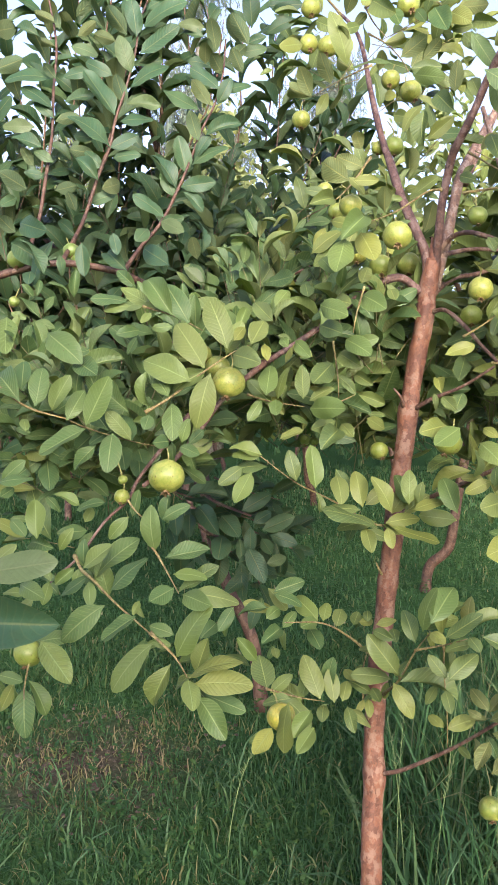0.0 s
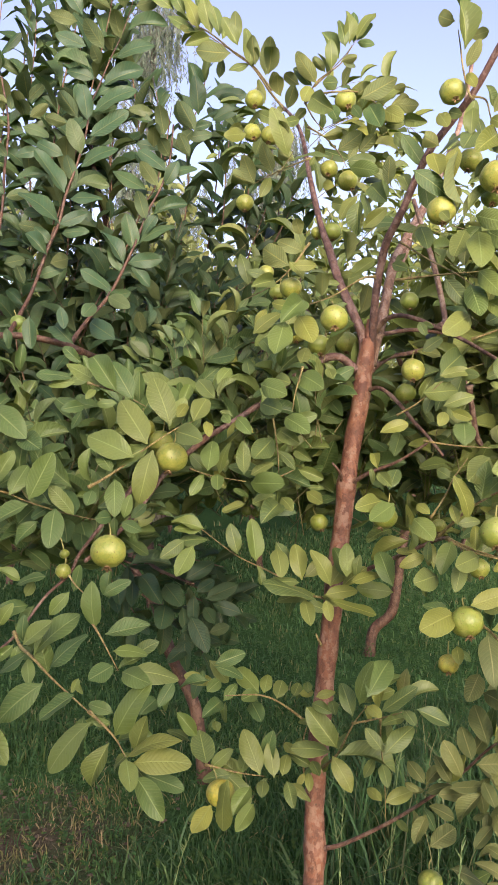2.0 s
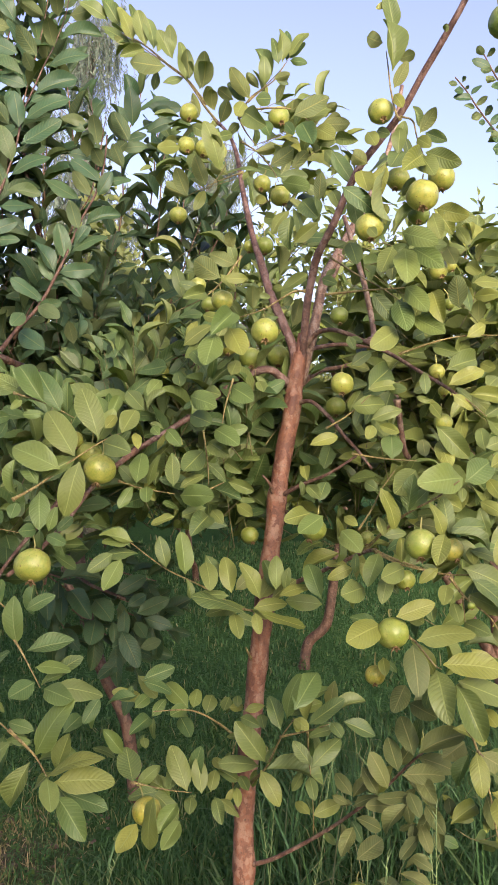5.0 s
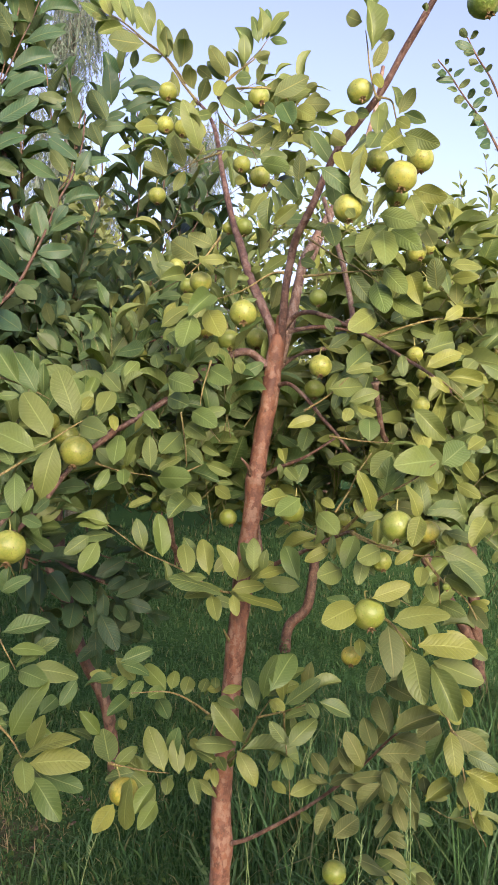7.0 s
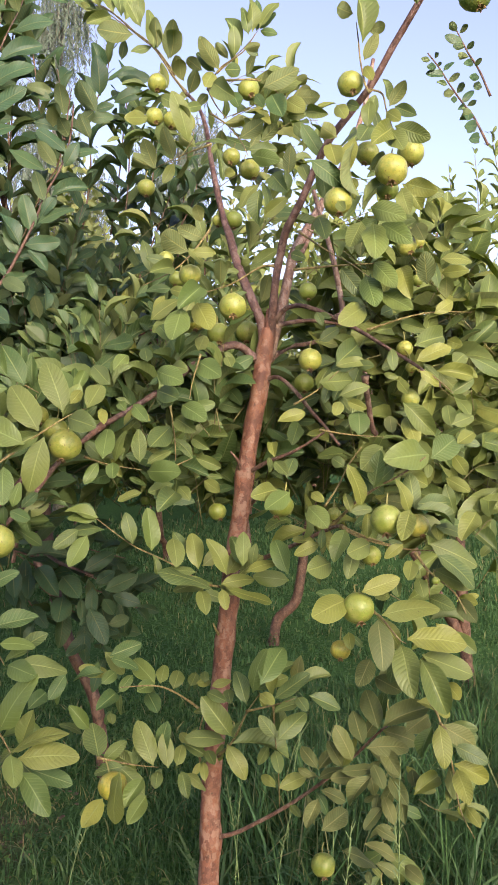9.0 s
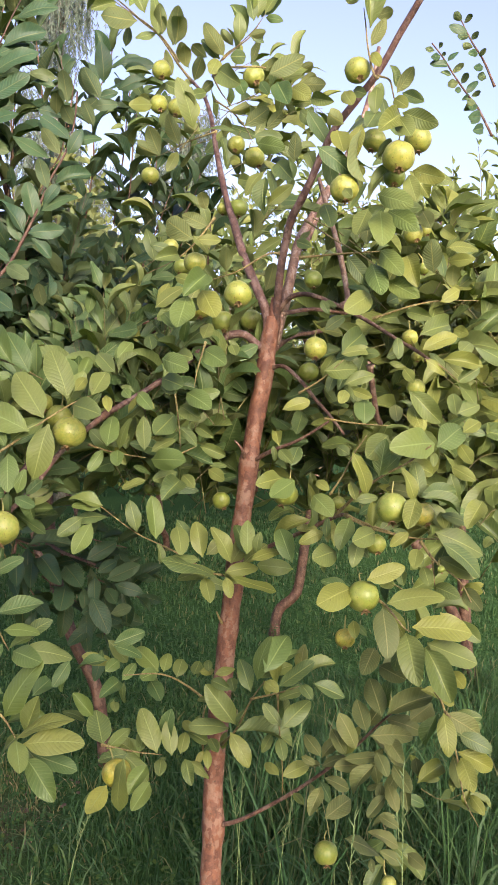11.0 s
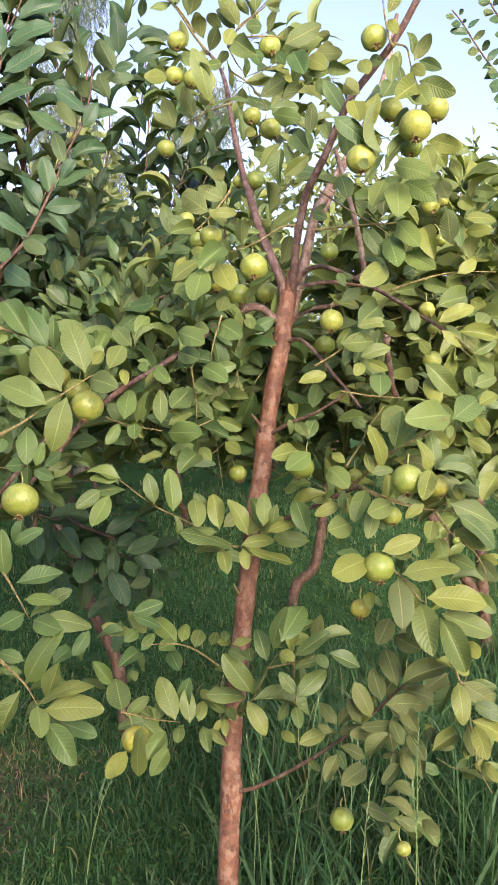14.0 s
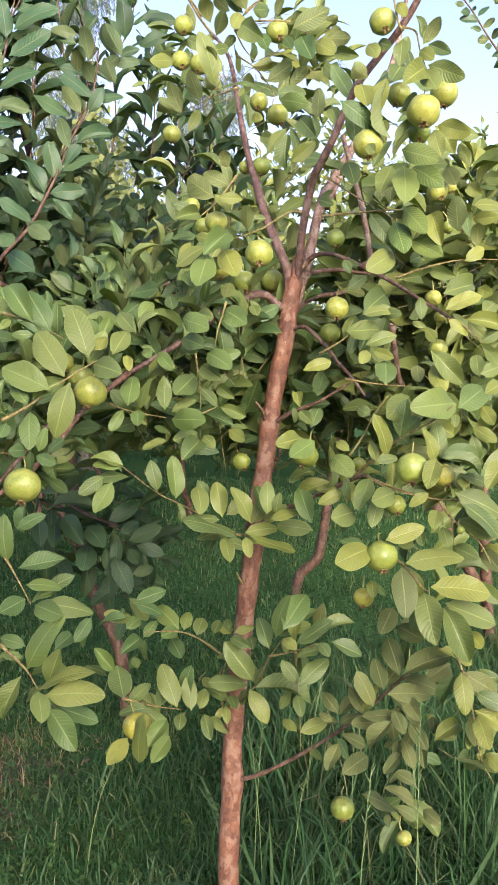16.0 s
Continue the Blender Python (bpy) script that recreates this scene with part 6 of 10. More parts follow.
leaf(tree, (0.521, 1.734, 2.004), (0.572, 1.734, 2.013), 96, 1.00, MATURE_SHADED_LEAVES)
leaf(tree, (0.403, 1.520, 1.870), (0.413, 1.497, 1.847), 55, 1.31)
leaf(tree, (0.386, 1.800, 2.030), (0.398, 1.763, 1.979), 42, 1.00)
leaf(tree, (0.451, 1.620, 1.945), (0.461, 1.595, 1.918), 52, 1.35, YOUNG_LEAVES)
leaf(tree, (0.476, 1.706, 1.959), (0.487, 1.708, 1.928), 89, 1.00, YOUNG_LEAVES)
branch(tree, ((0.483, 1.570, 2.105), (0.477, 1.582, 2.123), (0.470, 1.595, 2.177), (0.469, 1.608, 2.227), (0.468, 1.620, 2.267)), 0.00240, 0.00160)
branch(tree, ((0.491, 1.600, 2.123), (0.512, 1.583, 2.108), (0.516, 1.567, 2.068), (0.523, 1.550, 2.029)), 0.00220, 0.00140)
# right of the fork
leaf(tree, (0.473, 1.600, 1.853), (0.435, 1.552, 1.789), -35, 1.00)
leaf(tree, (0.484, 1.550, 1.837), (0.468, 1.482, 1.753), -4, 1.05, FRESH_LEAVES)
leaf(tree, (0.525, 1.665, 1.876), (0.481, 1.669, 1.824), -69, 1.00, FRESH_LEAVES)
leaf(tree, (0.498, 1.540, 1.835), (0.541, 1.482, 1.784), 70, 1.00, FRESH_LEAVES)
leaf(tree, (0.525, 1.595, 1.856), (0.587, 1.597, 1.858), 78, 1.00, MATURE_SHADED_LEAVES)
leaf(tree, (0.415, 1.750, 1.899), (0.419, 1.699, 1.838), 18, 1.02)
leaf(tree, (0.451, 1.839, 1.928), (0.416, 1.837, 1.891), -54, 1.00, OLIVE_LEAVES)
leaf(tree, (0.497, 1.680, 1.853), (0.481, 1.640, 1.790), -8, 1.00, OLIVE_LEAVES)
leaf(tree, (0.487, 1.620, 1.746), (0.490, 1.557, 1.672), 22, 1.00, FRESH_LEAVES)
leaf(tree, (0.530, 1.733, 1.773), (0.509, 1.729, 1.713), -22, 1.00, MATURE_SHADED_LEAVES)
leaf(tree, (0.434, 1.620, 1.762), (0.479, 1.611, 1.700), 88, 1.00)
leaf(tree, (0.499, 1.600, 1.770), (0.528, 1.541, 1.709), 55, 1.00, FRESH_LEAVES)
leaf(tree, (0.555, 1.600, 1.760), (0.562, 1.550, 1.687), 32, 1.00, YOUNG_LEAVES)
leaf(tree, (0.570, 1.687, 1.766), (0.540, 1.693, 1.708), -48, 1.00, YOUNG_LEAVES)
leaf(tree, (0.515, 1.600, 1.708), (0.564, 1.545, 1.666), 75, 1.00, FRESH_LEAVES)
leaf(tree, (0.485, 1.620, 1.682), (0.414, 1.561, 1.639), -65, 1.00)
leaf(tree, (0.508, 1.701, 1.693), (0.455, 1.697, 1.710), -56, 1.00, MATURE_SHADED_LEAVES)
leaf(tree, (0.430, 1.650, 1.562), (0.492, 1.712, 1.611), 55, 1.10)
leaf(tree, (0.442, 1.768, 1.557), (0.506, 1.774, 1.577), 63, 1.00, MATURE_SHADED_LEAVES)
leaf(tree, (0.430, 1.650, 1.560), (0.496, 1.645, 1.568), 54, 1.00)
leaf(tree, (0.448, 1.711, 1.563), (0.462, 1.716, 1.614), 30, 1.00)
leaf(tree, (0.393, 1.650, 1.526), (0.475, 1.685, 1.531), 91, 1.00)
leaf(tree, (0.402, 1.713, 1.515), (0.429, 1.713, 1.563), 75, 1.00)
leaf(tree, (0.436, 1.650, 1.497), (0.501, 1.644, 1.517), 66, 1.00)
leaf(tree, (0.466, 1.737, 1.499), (0.509, 1.720, 1.456), 87, 1.00, MATURE_SHADED_LEAVES)
leaf(tree, (0.475, 1.660, 1.563), (0.504, 1.619, 1.558), 83, 1.00)
leaf(tree, (0.498, 1.788, 1.586), (0.514, 1.789, 1.619), 40, 1.00)
leaf(tree, (0.577, 1.580, 1.597), (0.662, 1.639, 1.624), 71, 1.00)
leaf(tree, (0.615, 1.685, 1.621), (0.674, 1.685, 1.616), 58, 1.00, YOUNG_LEAVES)
leaf(tree, (0.576, 1.560, 1.564), (0.651, 1.565, 1.593), 56, 1.00)
leaf(tree, (0.635, 1.690, 1.568), (0.681, 1.685, 1.529), 52, 1.00)
leaf(tree, (0.579, 1.550, 1.543), (0.621, 1.553, 1.512), 76, 1.00, YOUNG_LEAVES)
leaf(tree, (0.614, 1.550, 1.543), (0.691, 1.550, 1.532), 78, 1.00, YOUNG_LEAVES)
leaf(tree, (0.649, 1.632, 1.547), (0.694, 1.632, 1.500), 98, 1.00)
leaf(tree, (0.644, 1.550, 1.498), (0.693, 1.550, 1.527), 81, 1.00)
leaf(tree, (0.653, 1.560, 1.556), (0.690, 1.591, 1.581), 46, 1.35)
leaf(tree, (0.656, 1.600, 1.611), (0.675, 1.566, 1.596), 74, 1.35, YOUNG_LEAVES)
leaf(tree, (0.554, 1.600, 1.645), (0.594, 1.556, 1.628), 81, 1.00)
leaf(tree, (0.586, 1.695, 1.672), (0.627, 1.698, 1.631), 62, 1.00)
leaf(tree, (0.620, 1.580, 1.663), (0.667, 1.597, 1.692), 75, 1.00, YOUNG_LEAVES)
leaf(tree, (0.620, 1.620, 1.730), (0.592, 1.561, 1.787), 15, 1.00)
leaf(tree, (0.663, 1.620, 1.702), (0.645, 1.576, 1.739), 7, 1.07, YOUNG_LEAVES)
leaf(tree, (0.675, 1.620, 1.702), (0.688, 1.590, 1.715), -61, 1.35)
leaf(tree, (0.658, 1.640, 1.758), (0.703, 1.599, 1.757), 96, 1.00, YOUNG_LEAVES)
leaf(tree, (0.689, 1.721, 1.782), (0.705, 1.702, 1.830), 117, 1.00, MATURE_SHADED_LEAVES)
leaf(tree, (0.665, 1.660, 1.792), (0.736, 1.664, 1.788), 58, 1.00, YOUNG_LEAVES)
leaf(tree, (0.679, 1.650, 1.849), (0.714, 1.606, 1.833), 89, 1.00)
leaf(tree, (0.652, 1.660, 1.833), (0.671, 1.623, 1.805), 71, 1.35)
leaf(tree, (0.689, 1.713, 1.837), (0.699, 1.715, 1.804), 105, 1.00)
leaf(tree, (0.595, 1.620, 1.857), (0.600, 1.583, 1.814), 34, 1.35, OLIVE_LEAVES)
leaf(tree, (0.549, 1.600, 1.529), (0.560, 1.563, 1.498), 48, 1.03, YOUNG_LEAVES)
leaf(tree, (0.542, 1.620, 1.595), (0.540, 1.603, 1.547), 5, 1.00)
leaf(tree, (0.506, 1.640, 1.632), (0.561, 1.682, 1.644), 81, 1.03)
leaf(tree, (0.398, 1.700, 1.681), (0.408, 1.678, 1.648), 41, 1.00)
leaf(tree, (0.414, 1.776, 1.685), (0.450, 1.778, 1.679), 67, 1.00, MATURE_SHADED_LEAVES)
leaf(tree, (0.404, 1.700, 1.617), (0.451, 1.712, 1.647), 71, 1.00)
leaf(tree, (0.411, 1.783, 1.626), (0.465, 1.783, 1.617), 65, 1.00, YOUNG_LEAVES)
leaf(tree, (0.518, 1.620, 1.665), (0.550, 1.647, 1.681), 68, 1.33)
leaf(tree, (0.554, 1.741, 1.693), (0.590, 1.742, 1.688), 53, 1.00, YOUNG_LEAVES)
leaf(tree, (0.525, 1.620, 1.542), (0.551, 1.606, 1.533), 86, 1.00)
leaf(tree, (0.548, 1.721, 1.559), (0.585, 1.731, 1.573), 82, 1.00)
branch(tree, ((0.356, 1.740, 1.779), (0.445, 1.690, 1.780), (0.529, 1.640, 1.777)), 0.00260, 0.00160)
branch(tree, ((0.376, 1.780, 1.872), (0.428, 1.727, 1.820), (0.471, 1.673, 1.779), (0.499, 1.620, 1.740)), 0.00220, 0.00130)
branch(tree, ((0.494, 1.640, 1.635), (0.572, 1.620, 1.660), (0.631, 1.600, 1.669), (0.702, 1.580, 1.667)), 0.00240, 0.00140)
branch(tree, ((0.348, 1.700, 1.480), (0.392, 1.670, 1.509), (0.433, 1.640, 1.549)), 0.00220, 0.00150)
branch(tree, ((0.580, 1.560, 1.544), (0.608, 1.550, 1.532), (0.646, 1.540, 1.498)), 0.00220, 0.00140)
# top of the crown
leaf(tree, (0.058, 2.400, 2.548), (0.074, 2.347, 2.582), -28, 1.00)
leaf(tree, (0.104, 2.300, 2.480), (0.112, 2.223, 2.523), -19, 1.19)
leaf(tree, (0.133, 2.250, 2.398), (0.125, 2.192, 2.432), 12, 1.15)
leaf(tree, (0.151, 2.200, 2.341), (0.168, 2.135, 2.379), -29, 1.00)
leaf(tree, (0.194, 2.300, 2.450), (0.148, 2.249, 2.459), 52, 1.04)
leaf(tree, (0.233, 2.200, 2.411), (0.179, 2.145, 2.464), 39, 1.00)
leaf(tree, (0.226, 2.250, 2.425), (0.175, 2.250, 2.476), -102, 1.00)
leaf(tree, (0.294, 2.200, 2.413), (0.246, 2.158, 2.393), -97, 1.25)
leaf(tree, (0.348, 2.200, 2.378), (0.379, 2.152, 2.389), -51, 1.24)
leaf(tree, (0.349, 2.150, 2.347), (0.442, 2.120, 2.388), -66, 1.00)
leaf(tree, (0.398, 2.200, 2.355), (0.477, 2.194, 2.400), 64, 1.00)
leaf(tree, (0.434, 2.200, 2.341), (0.479, 2.152, 2.352), -60, 1.00)
leaf(tree, (0.439, 2.200, 2.337), (0.499, 2.160, 2.333), -68, 1.00)
leaf(tree, (0.371, 2.150, 2.329), (0.391, 2.086, 2.246), 44, 1.11, MATURE_SHADED_LEAVES)
leaf(tree, (0.410, 2.150, 2.315), (0.451, 2.093, 2.265), 73, 1.15)
leaf(tree, (0.410, 2.150, 2.271), (0.464, 2.138, 2.275), 104, 1.00)
leaf(tree, (0.213, 2.150, 2.352), (0.265, 2.083, 2.290), 82, 1.19)
leaf(tree, (0.217, 2.200, 2.403), (0.191, 2.155, 2.343), -37, 1.07)
leaf(tree, (0.168, 2.150, 2.292), (0.195, 2.109, 2.305), -47, 1.05)
leaf(tree, (0.265, 2.150, 2.332), (0.278, 2.107, 2.274), 33, 1.08, MATURE_SHADED_LEAVES)
leaf(tree, (0.340, 2.250, 2.368), (0.358, 2.213, 2.319), 50, 1.00, MATURE_SHADED_LEAVES)
leaf(tree, (0.237, 2.100, 2.227), (0.284, 2.056, 2.223), -71, 1.00)
leaf(tree, (0.271, 2.050, 2.172), (0.325, 1.986, 2.196), -61, 1.00)
leaf(tree, (0.218, 2.050, 2.142), (0.223, 2.001, 2.173), -22, 1.02)
leaf(tree, (0.208, 2.158, 2.169), (0.234, 2.158, 2.202), 54, 1.00)
leaf(tree, (0.294, 2.050, 2.144), (0.370, 2.047, 2.146), 86, 1.00)
leaf(tree, (0.311, 2.144, 2.181), (0.337, 2.126, 2.224), -61, 1.00, MATURE_SHADED_LEAVES)
leaf(tree, (0.304, 2.050, 2.131), (0.367, 1.991, 2.099), 96, 1.00, FRESH_LEAVES)
leaf(tree, (0.307, 2.106, 2.159), (0.341, 2.110, 2.119), 74, 1.00, FRESH_LEAVES)
leaf(tree, (0.381, 1.950, 2.052), (0.381, 1.914, 2.113), -13, 1.00)
leaf(tree, (0.399, 2.021, 2.088), (0.349, 2.021, 2.114), -84, 1.00)
leaf(tree, (0.304, 1.900, 2.001), (0.300, 1.897, 1.917), 32, 1.00)
leaf(tree, (0.308, 1.959, 2.031), (0.262, 1.953, 1.968), -43, 1.00)
leaf(tree, (0.308, 1.880, 1.930), (0.363, 1.861, 1.972), 105, 1.00)
leaf(tree, (0.340, 1.984, 1.967), (0.418, 1.986, 1.965), 71, 1.00, MATURE_SHADED_LEAVES)
leaf(tree, (0.105, 2.100, 2.134), (0.076, 2.057, 2.196), 41, 1.00)
leaf(tree, (0.164, 2.100, 2.165), (0.118, 2.049, 2.174), 60, 1.10)
leaf(tree, (0.118, 2.150, 2.271), (0.157, 2.096, 2.209), 63, 1.00)
leaf(tree, (0.073, 2.250, 2.351), (0.125, 2.212, 2.310), 89, 1.00)
leaf(tree, (0.183, 2.150, 2.292), (0.136, 2.117, 2.270), -94, 1.00)
leaf(tree, (0.058, 2.150, 2.120), (0.026, 2.095, 2.179), 41, 1.00)
leaf(tree, (0.055, 2.150, 2.120), (-0.000, 2.088, 2.127), 62, 1.00)
leaf(tree, (0.237, 2.100, 2.102), (0.263, 2.071, 2.087), 89, 1.35)
leaf(tree, (0.259, 2.100, 2.052), (0.291, 2.063, 2.035), 89, 1.35)
leaf(tree, (0.278, 2.222, 2.093), (0.296, 2.224, 2.056), 92, 1.00)
leaf(tree, (0.341, 2.150, 2.202), (0.378, 2.098, 2.231), -58, 1.00, MATURE_SHADED_LEAVES)
leaf(tree, (0.347, 2.000, 2.067), (0.377, 1.943, 2.009), 61, 1.13)
leaf(tree, (0.170, 2.000, 1.945), (0.153, 1.956, 1.974), 33, 1.25, YOUNG_LEAVES)
branch(tree, ((0.207, 2.180, 2.283), (0.249, 2.137, 2.238), (0.281, 2.093, 2.180), (0.294, 2.050, 2.130)), 0.00240, 0.00150)
branch(tree, ((0.206, 2.250, 2.378), (0.244, 2.238, 2.397), (0.352, 2.225, 2.396), (0.405, 2.213, 2.355), (0.442, 2.200, 2.322)), 0.00300, 0.00160)
branch(tree, ((0.206, 2.250, 2.378), (0.239, 2.262, 2.439), (0.280, 2.275, 2.477), (0.329, 2.287, 2.531), (0.347, 2.300, 2.561)), 0.00240, 0.00140)
branch(tree, ((0.202, 2.200, 2.357), (0.220, 2.150, 2.294), (0.245, 2.100, 2.239)), 0.00240, 0.00160)
branch(tree, ((0.191, 1.950, 2.120), (0.124, 2.035, 2.120), (0.054, 2.120, 2.110)), 0.00220, 0.00140)
# left of the fork
leaf(tree, (0.126, 1.800, 1.827), (0.065, 1.727, 1.849), 60, 1.09)
leaf(tree, (0.134, 1.800, 1.827), (0.189, 1.800, 1.825), 91, 1.00, YOUNG_LEAVES)
leaf(tree, (0.129, 1.855, 1.847), (0.163, 1.851, 1.805), 55, 1.00, YOUNG_LEAVES)
leaf(tree, (0.094, 1.850, 1.802), (0.039, 1.801, 1.780), -82, 1.00)
leaf(tree, (0.083, 1.940, 1.828), (0.030, 1.937, 1.841), -84, 1.00)
leaf(tree, (0.195, 1.750, 1.747), (0.190, 1.696, 1.789), 6, 1.00)
leaf(tree, (0.187, 1.827, 1.759), (0.227, 1.829, 1.791), 65, 1.00, MATURE_SHADED_LEAVES)
leaf(tree, (0.202, 1.760, 1.780), (0.215, 1.735, 1.794), -48, 1.00)
leaf(tree, (0.207, 1.821, 1.782), (0.243, 1.822, 1.788), 65, 1.00)
leaf(tree, (0.138, 1.680, 1.695), (0.161, 1.614, 1.630), 34, 1.09, YOUNG_LEAVES)
leaf(tree, (0.138, 1.772, 1.722), (0.106, 1.755, 1.663), -60, 1.00, YOUNG_LEAVES)
leaf(tree, (0.105, 1.650, 1.679), (0.082, 1.578, 1.605), -14, 1.05, FRESH_LEAVES)
leaf(tree, (0.099, 1.762, 1.685), (0.044, 1.752, 1.640), -87, 1.00, FRESH_LEAVES)
leaf(tree, (0.146, 1.680, 1.728), (0.095, 1.620, 1.672), -56, 1.00, FRESH_LEAVES)
leaf(tree, (0.154, 1.750, 1.731), (0.149, 1.747, 1.677), 49, 1.00, FRESH_LEAVES)
leaf(tree, (0.135, 1.700, 1.672), (0.103, 1.666, 1.655), -71, 1.22)
leaf(tree, (0.040, 1.750, 1.666), (0.102, 1.750, 1.710), 66, 1.00, YOUNG_LEAVES)
leaf(tree, (0.047, 1.809, 1.676), (0.072, 1.812, 1.730), 36, 1.00, YOUNG_LEAVES)
leaf(tree, (0.057, 1.680, 1.645), (0.084, 1.637, 1.611), 49, 1.03, FRESH_LEAVES)
leaf(tree, (0.141, 1.700, 1.595), (0.158, 1.737, 1.632), 27, 1.19)
leaf(tree, (0.143, 1.700, 1.571), (0.184, 1.643, 1.537), 58, 1.31, FRESH_LEAVES)
leaf(tree, (0.139, 1.780, 1.563), (0.182, 1.777, 1.559), 46, 1.00, FRESH_LEAVES)
leaf(tree, (0.053, 1.650, 1.549), (0.105, 1.588, 1.522), 72, 1.10, FRESH_LEAVES)
leaf(tree, (0.053, 1.735, 1.546), (0.055, 1.732, 1.498), -39, 1.00, FRESH_LEAVES)
leaf(tree, (0.086, 1.700, 1.564), (0.117, 1.664, 1.550), 77, 1.35)
leaf(tree, (0.212, 1.800, 1.592), (0.219, 1.772, 1.565), 22, 1.35)
leaf(tree, (0.212, 1.877, 1.609), (0.239, 1.876, 1.583), 64, 1.00)
leaf(tree, (0.056, 1.700, 1.505), (0.085, 1.660, 1.480), 58, 1.34)
leaf(tree, (0.318, 2.000, 1.745), (0.333, 1.953, 1.807), -38, 1.00)
leaf(tree, (0.319, 2.054, 1.739), (0.360, 2.036, 1.779), 104, 1.00)
leaf(tree, (0.283, 1.900, 1.782), (0.300, 1.870, 1.797), -62, 1.24)
leaf(tree, (0.304, 1.977, 1.785), (0.300, 1.976, 1.824), 5, 1.00, MATURE_SHADED_LEAVES)
leaf(tree, (0.244, 1.800, 1.801), (0.266, 1.773, 1.802), 101, 1.12)
leaf(tree, (0.252, 1.879, 1.833), (0.267, 1.880, 1.866), 45, 1.00)
leaf(tree, (0.351, 1.750, 1.817), (0.378, 1.713, 1.798), 85, 1.03)
leaf(tree, (0.369, 1.807, 1.827), (0.394, 1.805, 1.852), 56, 1.00)
leaf(tree, (0.084, 1.780, 1.739), (0.126, 1.752, 1.722), 87, 1.00, YOUNG_LEAVES)
leaf(tree, (0.029, 1.900, 1.752), (0.088, 1.904, 1.761), 57, 1.00, MATURE_SHADED_LEAVES)
leaf(tree, (0.045, 2.007, 1.770), (0.085, 2.004, 1.815), 62, 1.00, MATURE_SHADED_LEAVES)
leaf(tree, (0.174, 2.000, 1.903), (0.108, 1.963, 1.921), 69, 1.00)
leaf(tree, (0.180, 2.086, 1.925), (0.164, 2.086, 1.981), -89, 1.00)
leaf(tree, (0.033, 1.800, 1.579), (0.027, 1.833, 1.613), -8, 1.35)
leaf(tree, (0.036, 1.911, 1.594), (0.046, 1.909, 1.631), 67, 1.00)
branch(tree, ((0.184, 1.920, 1.905), (0.135, 1.893, 1.838), (0.088, 1.867, 1.793), (0.022, 1.840, 1.755)), 0.00240, 0.00150)
branch(tree, ((0.305, 1.700, 1.779), (0.278, 1.720, 1.779), (0.218, 1.740, 1.746), (0.158, 1.760, 1.728)), 0.00260, 0.00160)
branch(tree, ((0.145, 1.680, 1.587), (0.127, 1.680, 1.527), (0.121, 1.680, 1.492)), 0.00200, 0.00130)
# round the fruit on the far twig
leaf(tree, (-0.247, 1.650, 1.536), (-0.303, 1.687, 1.614), -54, 1.00, MATURE_SHADED_LEAVES)
leaf(tree, (-0.214, 1.650, 1.519), (-0.263, 1.683, 1.602), -52, 1.00, MATURE_SHADED_LEAVES)
leaf(tree, (-0.208, 1.717, 1.515), (-0.207, 1.712, 1.584), -18, 1.00, MATURE_SHADED_LEAVES)
leaf(tree, (-0.133, 1.600, 1.464), (-0.170, 1.643, 1.565), -29, 1.00)
leaf(tree, (-0.143, 1.691, 1.455), (-0.108, 1.703, 1.524), 73, 1.00, FRESH_LEAVES)
leaf(tree, (-0.133, 1.630, 1.490), (-0.157, 1.652, 1.548), -40, 1.00, FRESH_LEAVES)
leaf(tree, (-0.174, 1.550, 1.427), (-0.234, 1.611, 1.516), -41, 1.00)
leaf(tree, (-0.201, 1.550, 1.402), (-0.300, 1.601, 1.445), -64, 1.00, FRESH_LEAVES)
leaf(tree, (-0.203, 1.622, 1.407), (-0.279, 1.624, 1.400), -73, 1.00, MATURE_SHADED_LEAVES)
leaf(tree, (-0.160, 1.520, 1.416), (-0.190, 1.520, 1.313), -88, 1.00)
leaf(tree, (-0.174, 1.586, 1.423), (-0.239, 1.581, 1.384), -76, 1.00)
leaf(tree, (-0.122, 1.600, 1.453), (-0.065, 1.540, 1.433), 71, 1.14)
leaf(tree, (-0.086, 1.600, 1.472), (-0.061, 1.655, 1.520), 36, 1.12)
leaf(tree, (-0.122, 1.630, 1.481), (-0.102, 1.664, 1.509), 49, 1.00, YOUNG_LEAVES)
leaf(tree, (-0.044, 1.680, 1.521), (-0.082, 1.731, 1.564), -48, 1.00)
leaf(tree, (-0.041, 1.805, 1.537), (-0.027, 1.809, 1.591), 43, 1.00, FRESH_LEAVES)
leaf(tree, (-0.060, 1.650, 1.369), (-0.051, 1.713, 1.430), 10, 1.00, FRESH_LEAVES)
leaf(tree, (-0.075, 1.764, 1.369), (-0.017, 1.781, 1.384), 78, 1.00)
leaf(tree, (0.016, 1.650, 1.360), (0.014, 1.644, 1.430), 18, 1.00)
leaf(tree, (0.030, 1.727, 1.354), (0.082, 1.729, 1.380), 54, 1.00)
leaf(tree, (-0.037, 1.700, 1.521), (0.003, 1.695, 1.562), 46, 1.00)
leaf(tree, (-0.040, 1.720, 1.554), (-0.010, 1.764, 1.591), 46, 1.00, FRESH_LEAVES)
leaf(tree, (-0.061, 1.650, 1.473), (-0.055, 1.624, 1.439), 8, 1.00)
leaf(tree, (-0.074, 1.722, 1.479), (-0.096, 1.725, 1.453), -74, 1.00)
